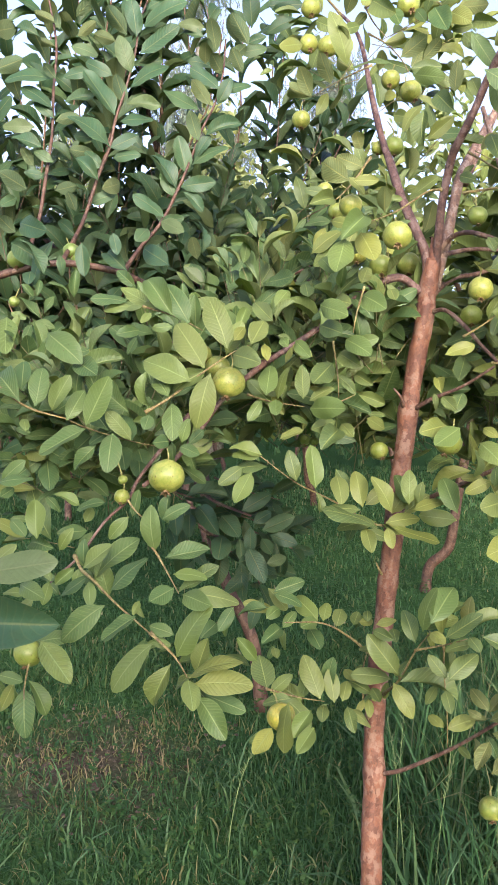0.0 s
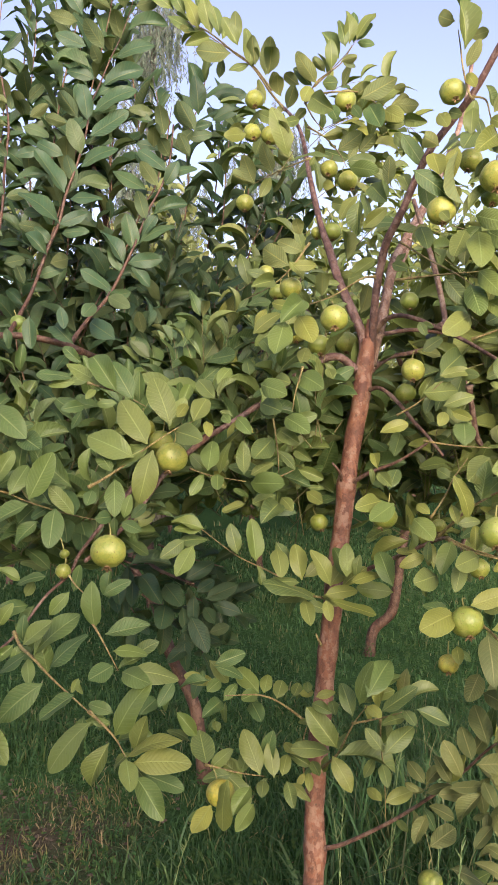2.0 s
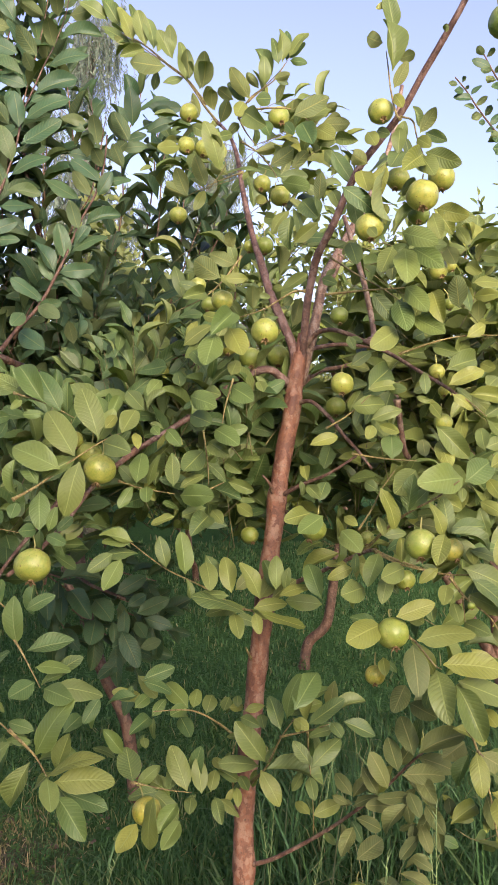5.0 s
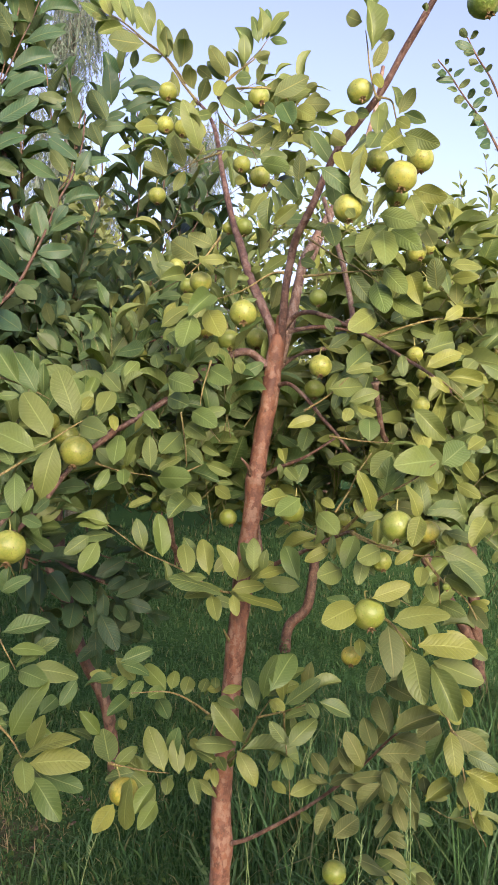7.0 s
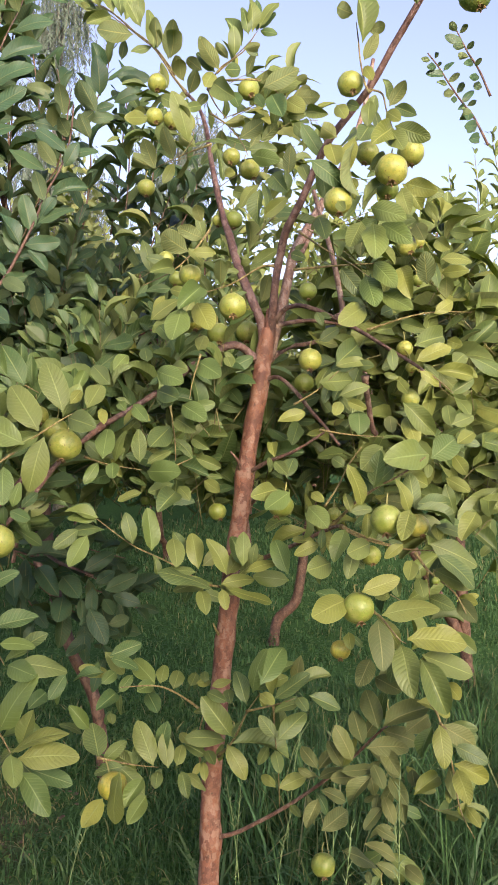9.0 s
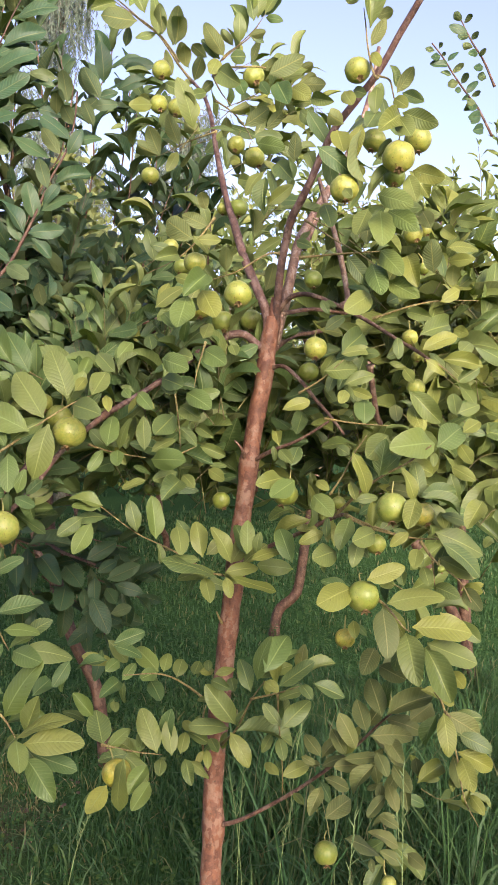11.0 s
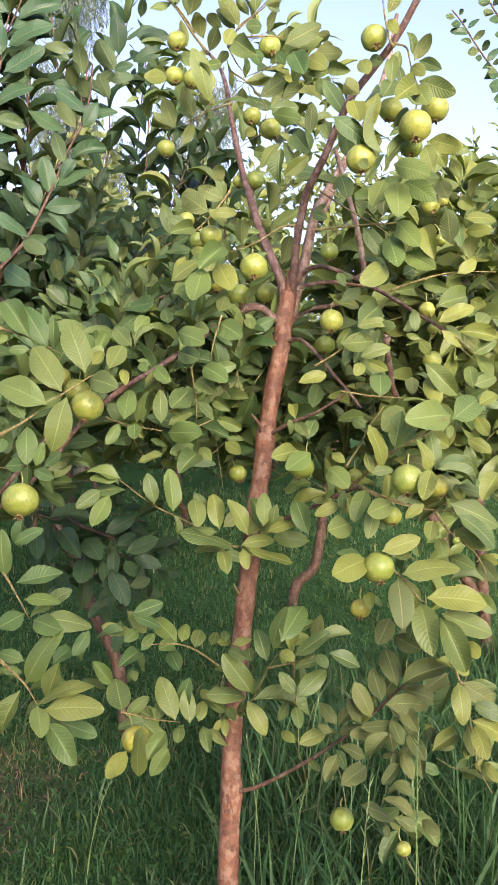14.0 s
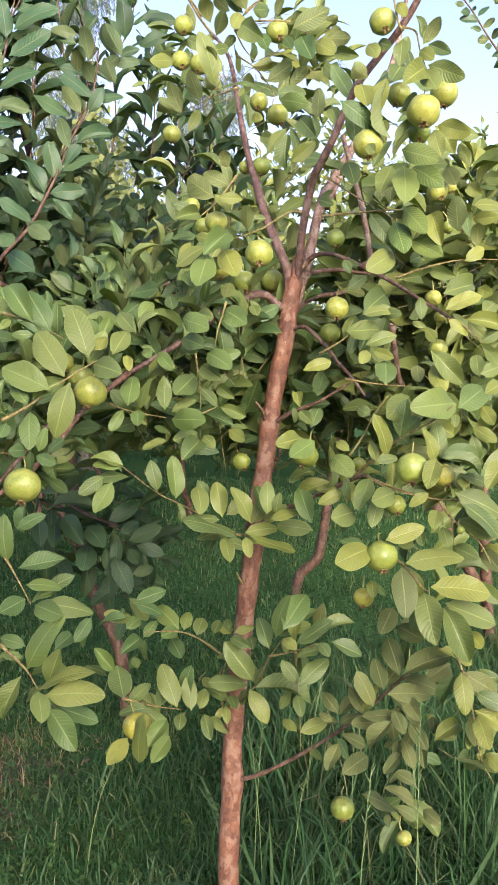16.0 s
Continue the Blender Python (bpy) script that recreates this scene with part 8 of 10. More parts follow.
leaf(tree, (-0.322, 1.570, 1.289), (-0.355, 1.626, 1.336), -27, 1.00, MATURE_SHADED_LEAVES)
leaf(tree, (-0.278, 1.520, 1.340), (-0.284, 1.489, 1.314), -26, 1.35, MATURE_SHADED_LEAVES)
leaf(tree, (-0.293, 1.602, 1.323), (-0.326, 1.605, 1.323), -69, 1.00, FRESH_LEAVES)
leaf(tree, (-0.522, 1.700, 1.510), (-0.436, 1.642, 1.442), 54, 1.00, MATURE_SHADED_LEAVES)
leaf(tree, (-0.458, 1.680, 1.449), (-0.402, 1.626, 1.418), 49, 1.18, MATURE_SHADED_LEAVES)
leaf(tree, (-0.493, 1.751, 1.463), (-0.452, 1.770, 1.474), 88, 1.00, MATURE_SHADED_LEAVES)
leaf(tree, (-0.609, 1.700, 1.546), (-0.590, 1.630, 1.465), 4, 1.00, FRESH_LEAVES)
leaf(tree, (-0.601, 1.750, 1.557), (-0.600, 1.749, 1.506), 28, 1.00, FRESH_LEAVES)
leaf(tree, (-0.636, 1.803, 1.564), (-0.601, 1.804, 1.548), 71, 1.00, FRESH_LEAVES)
leaf(tree, (-0.324, 1.700, 1.511), (-0.368, 1.665, 1.502), -83, 1.00, MATURE_SHADED_LEAVES)
leaf(tree, (-0.344, 1.770, 1.502), (-0.369, 1.773, 1.461), -68, 1.00, MATURE_SHADED_LEAVES)
leaf(tree, (-0.565, 1.800, 1.229), (-0.542, 1.729, 1.168), 5, 1.02, MATURE_SHADED_LEAVES)
leaf(tree, (-0.584, 1.855, 1.210), (-0.530, 1.853, 1.175), 49, 1.00, MATURE_SHADED_LEAVES)
leaf(tree, (-0.577, 1.800, 1.233), (-0.641, 1.800, 1.191), -84, 1.00, MATURE_SHADED_LEAVES)
leaf(tree, (-0.557, 1.800, 1.248), (-0.499, 1.749, 1.227), 54, 1.06, MATURE_SHADED_LEAVES)
leaf(tree, (-0.606, 1.917, 1.250), (-0.609, 1.918, 1.197), 14, 1.00, MATURE_SHADED_LEAVES)
leaf(tree, (-0.526, 1.850, 1.232), (-0.483, 1.796, 1.194), 31, 1.12, MATURE_SHADED_LEAVES)
leaf(tree, (-0.551, 1.917, 1.230), (-0.509, 1.921, 1.216), 47, 1.00, MATURE_SHADED_LEAVES)
leaf(tree, (-0.534, 1.400, 1.230), (-0.468, 1.403, 1.235), 30, 1.00, MATURE_SHADED_LEAVES)
leaf(tree, (-0.546, 1.458, 1.227), (-0.499, 1.454, 1.264), 78, 1.00, MATURE_SHADED_LEAVES)
leaf(tree, (-0.530, 1.400, 1.205), (-0.514, 1.429, 1.216), 55, 1.24, MATURE_SHADED_LEAVES)
leaf(tree, (-0.395, 1.800, 1.258), (-0.378, 1.745, 1.210), 3, 1.35, MATURE_SHADED_LEAVES)
leaf(tree, (-0.411, 1.922, 1.245), (-0.380, 1.908, 1.210), 49, 1.00, MATURE_SHADED_LEAVES)
leaf(tree, (-0.356, 1.800, 1.251), (-0.336, 1.752, 1.211), 14, 1.35, MATURE_SHADED_LEAVES)
leaf(tree, (-0.367, 1.924, 1.243), (-0.395, 1.921, 1.204), -66, 1.00, MATURE_SHADED_LEAVES)
leaf(tree, (-0.529, 1.550, 1.311), (-0.540, 1.575, 1.335), 2, 1.14, FRESH_LEAVES)
leaf(tree, (-0.554, 1.659, 1.300), (-0.587, 1.663, 1.311), -74, 1.00, MATURE_SHADED_LEAVES)
branch(tree, ((-0.568, 1.500, 1.406), (-0.513, 1.524, 1.359), (-0.449, 1.548, 1.335), (-0.417, 1.572, 1.316), (-0.339, 1.596, 1.287), (-0.257, 1.620, 1.266)), 0.00260, 0.00160)
# low leaves near the path
leaf(tree, (-0.467, 1.400, 1.128), (-0.480, 1.439, 1.193), -1, 1.00, FRESH_LEAVES)
leaf(tree, (-0.512, 1.400, 1.164), (-0.478, 1.374, 1.138), 40, 1.00, MATURE_SHADED_LEAVES)
leaf(tree, (-0.547, 1.489, 1.149), (-0.509, 1.490, 1.145), 37, 1.00, FRESH_LEAVES)
# near leaf in the shade-coloured set, for its shade and bluish sky sheen
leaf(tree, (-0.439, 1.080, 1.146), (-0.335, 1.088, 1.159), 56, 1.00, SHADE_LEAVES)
leaf(tree, (-0.476, 1.189, 1.121), (-0.429, 1.189, 1.162), 61, 1.00, MATURE_SHADED_LEAVES)
# this one too has shade and sky sheen put into its colour
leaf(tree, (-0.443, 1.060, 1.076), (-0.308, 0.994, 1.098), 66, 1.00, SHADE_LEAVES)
leaf(tree, (-0.466, 1.300, 1.072), (-0.414, 1.262, 1.057), 50, 1.00, FRESH_LEAVES)
leaf(tree, (-0.419, 1.250, 0.992), (-0.364, 1.220, 0.932), 38, 1.00, FRESH_LEAVES)
leaf(tree, (-0.456, 1.331, 0.961), (-0.387, 1.328, 0.970), 44, 1.00, FRESH_LEAVES)
leaf(tree, (-0.450, 1.250, 0.914), (-0.442, 1.224, 0.841), 8, 1.00, MATURE_SHADED_LEAVES)
leaf(tree, (-0.486, 1.380, 0.875), (-0.456, 1.375, 0.813), 27, 1.00, FRESH_LEAVES)
leaf(tree, (-0.473, 1.200, 0.955), (-0.431, 1.193, 0.946), 53, 1.00, FRESH_LEAVES)
leaf(tree, (-0.520, 1.303, 0.908), (-0.501, 1.303, 0.870), 21, 1.00, FRESH_LEAVES)
leaf(tree, (-0.466, 1.250, 0.922), (-0.491, 1.250, 0.874), -58, 1.00, YOUNG_LEAVES)
leaf(tree, (-0.509, 1.369, 0.871), (-0.503, 1.365, 0.825), 85, 1.00, FRESH_LEAVES)
leaf(tree, (-0.386, 1.350, 1.088), (-0.419, 1.341, 1.060), -77, 1.00, FRESH_LEAVES)
leaf(tree, (-0.397, 1.418, 1.070), (-0.407, 1.418, 1.034), -91, 1.00, FRESH_LEAVES)
leaf(tree, (-0.385, 1.400, 1.074), (-0.329, 1.396, 1.117), 59, 1.00, MATURE_SHADED_LEAVES)
leaf(tree, (-0.422, 1.480, 1.046), (-0.371, 1.469, 1.028), 62, 1.00, MATURE_SHADED_LEAVES)
leaf(tree, (-0.371, 1.420, 1.050), (-0.286, 1.425, 1.121), 35, 1.00, FRESH_LEAVES)
leaf(tree, (-0.391, 1.479, 1.025), (-0.358, 1.472, 1.098), 59, 1.00, FRESH_LEAVES)
leaf(tree, (-0.333, 1.380, 1.038), (-0.262, 1.372, 1.097), 38, 1.00, MATURE_SHADED_LEAVES)
leaf(tree, (-0.348, 1.430, 1.013), (-0.363, 1.430, 1.084), -73, 1.00, MATURE_SHADED_LEAVES)
leaf(tree, (-0.376, 1.400, 1.060), (-0.428, 1.401, 1.024), -36, 1.00, MATURE_SHADED_LEAVES)
leaf(tree, (-0.370, 1.380, 1.055), (-0.361, 1.346, 1.019), 6, 1.00, FRESH_LEAVES)
leaf(tree, (-0.383, 1.479, 1.042), (-0.362, 1.479, 1.013), 22, 1.00, FRESH_LEAVES)
leaf(tree, (-0.325, 1.300, 1.035), (-0.401, 1.305, 0.973), -67, 1.00, MATURE_SHADED_LEAVES)
leaf(tree, (-0.273, 1.300, 1.016), (-0.331, 1.297, 0.976), -36, 1.00, MATURE_SHADED_LEAVES)
leaf(tree, (-0.243, 1.280, 0.976), (-0.311, 1.273, 0.898), -42, 1.00, MATURE_SHADED_LEAVES)
leaf(tree, (-0.272, 1.372, 0.956), (-0.279, 1.366, 0.886), 33, 1.00, MATURE_SHADED_LEAVES)
leaf(tree, (-0.278, 1.360, 1.025), (-0.286, 1.342, 1.005), -32, 1.00, FRESH_LEAVES)
leaf(tree, (-0.306, 1.446, 0.992), (-0.288, 1.447, 0.969), 40, 1.00, FRESH_LEAVES)
leaf(tree, (-0.310, 1.450, 1.158), (-0.348, 1.450, 1.116), -82, 1.00, FRESH_LEAVES)
leaf(tree, (-0.307, 1.470, 1.154), (-0.293, 1.466, 1.205), 77, 1.00, MATURE_SHADED_LEAVES)
leaf(tree, (-0.414, 1.550, 1.113), (-0.464, 1.510, 1.116), -79, 1.00, MATURE_SHADED_LEAVES)
leaf(tree, (-0.427, 1.652, 1.093), (-0.448, 1.648, 1.042), -61, 1.00, MATURE_SHADED_LEAVES)
leaf(tree, (-0.457, 1.500, 1.085), (-0.427, 1.497, 1.129), 78, 1.00, FRESH_LEAVES)
leaf(tree, (-0.484, 1.578, 1.079), (-0.445, 1.578, 1.099), 79, 1.00, MATURE_SHADED_LEAVES)
leaf(tree, (-0.398, 1.450, 1.069), (-0.394, 1.450, 1.117), -3, 1.00, MATURE_SHADED_LEAVES)
leaf(tree, (-0.409, 1.542, 1.038), (-0.438, 1.553, 1.077), -44, 1.00, MATURE_SHADED_LEAVES)
leaf(tree, (-0.463, 1.500, 1.194), (-0.416, 1.504, 1.171), 38, 1.00, FRESH_LEAVES)
leaf(tree, (-0.515, 1.614, 1.174), (-0.485, 1.611, 1.140), 32, 1.00, MATURE_SHADED_LEAVES)
leaf(tree, (-0.449, 1.600, 1.145), (-0.389, 1.596, 1.162), 36, 1.00, MATURE_SHADED_LEAVES)
leaf(tree, (-0.432, 1.600, 1.121), (-0.423, 1.634, 1.144), 32, 1.13, MATURE_SHADED_LEAVES)
leaf(tree, (-0.434, 1.657, 1.118), (-0.443, 1.657, 1.151), -39, 1.00, MATURE_SHADED_LEAVES)
leaf(tree, (-0.511, 1.500, 1.102), (-0.456, 1.460, 1.098), 61, 1.00, MATURE_SHADED_LEAVES)
leaf(tree, (-0.543, 1.571, 1.098), (-0.506, 1.571, 1.114), 40, 1.00, MATURE_SHADED_LEAVES)
leaf(tree, (-0.516, 1.400, 1.082), (-0.459, 1.396, 1.064), 28, 1.00, MATURE_SHADED_LEAVES)
leaf(tree, (-0.432, 1.360, 1.061), (-0.449, 1.377, 1.082), -20, 1.00, MATURE_SHADED_LEAVES)
leaf(tree, (-0.440, 1.425, 1.050), (-0.471, 1.428, 1.050), -55, 1.00, MATURE_SHADED_LEAVES)
branch(tree, ((-0.408, 1.430, 1.090), (-0.388, 1.400, 1.071), (-0.360, 1.370, 1.060), (-0.319, 1.340, 1.031), (-0.275, 1.310, 1.005), (-0.238, 1.280, 0.986)), 0.00300, 0.00180)
branch(tree, ((-0.438, 1.280, 1.015), (-0.438, 1.260, 0.975), (-0.445, 1.240, 0.921), (-0.440, 1.220, 0.906)), 0.00220, 0.00160)
# by the mossy limb
leaf(tree, (-0.340, 1.750, 1.607), (-0.381, 1.758, 1.643), -77, 1.00, MATURE_SHADED_LEAVES)
leaf(tree, (-0.350, 1.700, 1.570), (-0.427, 1.695, 1.579), -46, 1.00, MATURE_SHADED_LEAVES)
leaf(tree, (-0.344, 1.700, 1.562), (-0.401, 1.702, 1.554), -71, 1.00, FRESH_LEAVES)
leaf(tree, (-0.300, 1.720, 1.563), (-0.366, 1.716, 1.602), -55, 1.00, FRESH_LEAVES)
leaf(tree, (-0.331, 1.841, 1.580), (-0.390, 1.836, 1.570), -65, 1.00, FRESH_LEAVES)
leaf(tree, (-0.615, 1.900, 1.552), (-0.595, 1.902, 1.479), 57, 1.00, MATURE_SHADED_LEAVES)
leaf(tree, (-0.638, 1.951, 1.549), (-0.578, 1.946, 1.535), 52, 1.00, MATURE_SHADED_LEAVES)
# upright shoots of the tree behind
# arching spray at the top
leaf(tree, (-0.062, 2.450, 2.675), (-0.087, 2.450, 2.783), -86, 1.00)
leaf(tree, (-0.038, 2.450, 2.665), (-0.058, 2.457, 2.762), -47, 1.00)
leaf(tree, (-0.103, 2.480, 2.702), (-0.146, 2.475, 2.804), -68, 1.00)
leaf(tree, (-0.144, 2.500, 2.756), (-0.197, 2.506, 2.843), -75, 1.00)
leaf(tree, (-0.166, 2.520, 2.837), (-0.187, 2.465, 2.860), 36, 1.18)
leaf(tree, (-0.179, 2.500, 2.773), (-0.267, 2.501, 2.829), -75, 1.00)
leaf(tree, (-0.113, 2.500, 2.706), (-0.200, 2.493, 2.751), -66, 1.00)
leaf(tree, (-0.127, 2.500, 2.702), (-0.160, 2.474, 2.710), 63, 1.00)
leaf(tree, (-0.067, 2.450, 2.665), (-0.140, 2.425, 2.627), -105, 1.00)
leaf(tree, (-0.003, 2.420, 2.599), (-0.105, 2.351, 2.576), 72, 1.00)
leaf(tree, (0.019, 2.420, 2.622), (-0.026, 2.414, 2.705), -87, 1.00)
leaf(tree, (0.014, 2.420, 2.631), (0.012, 2.395, 2.713), 6, 1.00)
leaf(tree, (0.058, 2.380, 2.544), (0.042, 2.370, 2.649), -96, 1.00)
leaf(tree, (0.070, 2.380, 2.544), (0.061, 2.328, 2.608), 12, 1.00)
leaf(tree, (0.099, 2.360, 2.505), (0.113, 2.281, 2.581), -21, 1.00)
leaf(tree, (0.142, 2.320, 2.426), (0.116, 2.256, 2.469), 28, 1.00)
leaf(tree, (0.053, 2.400, 2.556), (-0.010, 2.395, 2.536), -71, 1.00)
leaf(tree, (0.038, 2.250, 2.291), (-0.025, 2.199, 2.269), -95, 1.00)
branch(tree, ((0.120, 2.400, 2.477), (0.070, 2.420, 2.554), (0.019, 2.440, 2.605), (-0.016, 2.460, 2.635), (-0.077, 2.480, 2.685), (-0.131, 2.500, 2.729), (-0.194, 2.520, 2.779)), 0.00260, 0.00140)
# sprig on the steep limb
leaf(tree, (0.475, 1.600, 2.217), (0.458, 1.603, 2.324), -61, 1.00)
leaf(tree, (0.461, 1.620, 2.285), (0.420, 1.588, 2.280), 65, 1.33, YOUNG_LEAVES)
leaf(tree, (0.486, 1.620, 2.312), (0.469, 1.614, 2.391), -110, 1.00)
leaf(tree, (0.474, 1.620, 2.371), (0.447, 1.618, 2.355), -85, 1.00)
leaf(tree, (0.488, 1.600, 2.243), (0.514, 1.566, 2.238), -74, 1.22)
leaf(tree, (0.551, 1.480, 2.238), (0.543, 1.465, 2.247), 15, 1.35, YOUNG_LEAVES)
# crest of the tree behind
# leaves of the tree behind, coloured dark and cool for its shade
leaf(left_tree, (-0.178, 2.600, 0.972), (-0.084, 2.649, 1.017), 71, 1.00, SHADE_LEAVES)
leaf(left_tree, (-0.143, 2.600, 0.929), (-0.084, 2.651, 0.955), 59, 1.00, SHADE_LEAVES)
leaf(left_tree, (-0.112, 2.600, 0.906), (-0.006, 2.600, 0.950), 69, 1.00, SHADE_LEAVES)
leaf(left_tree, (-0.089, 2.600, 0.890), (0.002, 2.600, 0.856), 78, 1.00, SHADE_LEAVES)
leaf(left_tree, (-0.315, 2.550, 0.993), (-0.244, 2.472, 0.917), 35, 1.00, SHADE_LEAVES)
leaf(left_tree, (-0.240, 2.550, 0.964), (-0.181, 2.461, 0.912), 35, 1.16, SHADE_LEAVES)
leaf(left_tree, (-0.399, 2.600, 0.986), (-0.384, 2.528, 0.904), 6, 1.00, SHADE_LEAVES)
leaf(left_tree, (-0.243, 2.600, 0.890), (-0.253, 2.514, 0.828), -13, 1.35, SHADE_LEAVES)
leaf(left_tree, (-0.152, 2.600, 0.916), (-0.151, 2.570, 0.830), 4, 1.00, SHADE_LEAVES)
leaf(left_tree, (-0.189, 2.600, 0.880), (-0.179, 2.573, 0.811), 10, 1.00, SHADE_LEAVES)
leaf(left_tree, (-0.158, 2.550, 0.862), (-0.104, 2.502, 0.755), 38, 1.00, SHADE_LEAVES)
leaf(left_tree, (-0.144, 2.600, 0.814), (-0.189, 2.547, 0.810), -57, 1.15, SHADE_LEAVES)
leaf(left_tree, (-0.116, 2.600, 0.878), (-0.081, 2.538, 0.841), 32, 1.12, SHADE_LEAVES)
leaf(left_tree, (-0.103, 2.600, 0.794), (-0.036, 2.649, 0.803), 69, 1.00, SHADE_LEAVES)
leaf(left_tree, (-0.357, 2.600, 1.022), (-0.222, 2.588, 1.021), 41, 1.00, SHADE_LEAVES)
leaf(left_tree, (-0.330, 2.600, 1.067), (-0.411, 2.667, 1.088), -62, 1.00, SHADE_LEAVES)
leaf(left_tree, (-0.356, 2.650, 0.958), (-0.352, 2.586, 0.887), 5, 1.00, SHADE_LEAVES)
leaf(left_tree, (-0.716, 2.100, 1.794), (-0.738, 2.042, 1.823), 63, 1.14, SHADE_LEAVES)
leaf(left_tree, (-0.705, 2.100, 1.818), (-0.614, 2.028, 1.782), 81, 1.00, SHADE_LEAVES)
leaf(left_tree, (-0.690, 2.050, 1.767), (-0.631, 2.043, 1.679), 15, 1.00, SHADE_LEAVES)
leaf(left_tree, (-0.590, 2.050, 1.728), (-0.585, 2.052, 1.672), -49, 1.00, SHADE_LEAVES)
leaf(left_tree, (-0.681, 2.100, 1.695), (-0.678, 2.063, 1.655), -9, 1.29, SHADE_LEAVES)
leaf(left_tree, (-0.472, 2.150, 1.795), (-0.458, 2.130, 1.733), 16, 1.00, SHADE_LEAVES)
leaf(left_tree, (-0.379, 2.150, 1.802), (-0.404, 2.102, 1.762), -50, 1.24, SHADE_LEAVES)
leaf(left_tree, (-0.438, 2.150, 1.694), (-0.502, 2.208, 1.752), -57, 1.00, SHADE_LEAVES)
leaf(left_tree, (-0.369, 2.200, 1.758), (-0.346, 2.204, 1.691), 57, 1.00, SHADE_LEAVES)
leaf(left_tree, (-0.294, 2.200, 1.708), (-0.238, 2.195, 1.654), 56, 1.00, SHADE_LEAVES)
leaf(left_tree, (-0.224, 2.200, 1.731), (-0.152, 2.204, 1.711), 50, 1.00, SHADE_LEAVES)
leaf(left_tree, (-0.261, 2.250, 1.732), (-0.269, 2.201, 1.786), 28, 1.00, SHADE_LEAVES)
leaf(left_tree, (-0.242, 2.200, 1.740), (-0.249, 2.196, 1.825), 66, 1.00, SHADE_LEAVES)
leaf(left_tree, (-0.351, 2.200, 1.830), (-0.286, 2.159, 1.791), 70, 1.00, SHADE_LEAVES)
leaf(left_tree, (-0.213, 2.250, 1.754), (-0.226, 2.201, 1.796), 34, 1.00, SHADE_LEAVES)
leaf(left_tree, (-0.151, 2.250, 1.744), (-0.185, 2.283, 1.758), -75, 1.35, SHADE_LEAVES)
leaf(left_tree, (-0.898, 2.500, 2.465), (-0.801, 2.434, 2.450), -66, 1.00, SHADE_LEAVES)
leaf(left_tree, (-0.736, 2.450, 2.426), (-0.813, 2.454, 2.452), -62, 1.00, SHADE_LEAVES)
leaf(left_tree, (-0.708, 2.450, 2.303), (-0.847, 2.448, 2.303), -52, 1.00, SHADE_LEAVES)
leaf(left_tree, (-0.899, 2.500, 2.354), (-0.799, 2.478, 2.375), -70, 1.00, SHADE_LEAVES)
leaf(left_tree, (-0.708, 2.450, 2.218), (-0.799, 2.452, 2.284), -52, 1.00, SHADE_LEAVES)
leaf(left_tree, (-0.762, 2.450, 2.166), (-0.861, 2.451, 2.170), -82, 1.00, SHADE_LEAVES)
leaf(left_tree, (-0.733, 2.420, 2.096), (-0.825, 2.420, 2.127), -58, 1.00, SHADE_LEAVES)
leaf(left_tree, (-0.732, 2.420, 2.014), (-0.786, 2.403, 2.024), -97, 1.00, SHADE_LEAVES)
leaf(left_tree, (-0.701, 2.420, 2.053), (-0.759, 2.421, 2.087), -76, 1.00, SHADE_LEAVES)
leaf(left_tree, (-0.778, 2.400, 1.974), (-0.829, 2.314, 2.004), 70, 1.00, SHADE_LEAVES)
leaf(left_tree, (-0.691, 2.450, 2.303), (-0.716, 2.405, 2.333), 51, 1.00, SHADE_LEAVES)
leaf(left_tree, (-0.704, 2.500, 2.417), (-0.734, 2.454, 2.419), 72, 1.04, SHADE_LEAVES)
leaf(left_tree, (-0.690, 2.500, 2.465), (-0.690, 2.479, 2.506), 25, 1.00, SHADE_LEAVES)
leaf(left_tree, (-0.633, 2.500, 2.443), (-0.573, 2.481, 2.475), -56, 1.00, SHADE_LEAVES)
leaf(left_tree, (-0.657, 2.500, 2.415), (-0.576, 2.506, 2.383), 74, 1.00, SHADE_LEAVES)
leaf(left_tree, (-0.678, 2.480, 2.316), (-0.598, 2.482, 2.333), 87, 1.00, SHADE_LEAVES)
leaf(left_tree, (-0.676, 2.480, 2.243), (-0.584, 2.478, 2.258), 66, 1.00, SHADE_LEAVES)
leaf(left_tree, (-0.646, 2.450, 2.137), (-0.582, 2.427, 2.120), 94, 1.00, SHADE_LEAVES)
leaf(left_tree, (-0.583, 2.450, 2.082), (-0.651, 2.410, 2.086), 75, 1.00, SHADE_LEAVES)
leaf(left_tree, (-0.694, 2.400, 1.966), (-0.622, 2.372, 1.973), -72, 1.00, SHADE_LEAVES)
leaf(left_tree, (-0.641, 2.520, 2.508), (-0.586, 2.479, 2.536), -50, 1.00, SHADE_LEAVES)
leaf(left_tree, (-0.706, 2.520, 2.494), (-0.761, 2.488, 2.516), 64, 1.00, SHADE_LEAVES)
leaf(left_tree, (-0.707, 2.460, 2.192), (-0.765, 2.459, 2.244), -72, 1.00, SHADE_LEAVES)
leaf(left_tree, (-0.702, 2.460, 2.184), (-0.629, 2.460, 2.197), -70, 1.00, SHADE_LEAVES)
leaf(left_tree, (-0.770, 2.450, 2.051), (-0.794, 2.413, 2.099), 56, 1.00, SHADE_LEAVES)
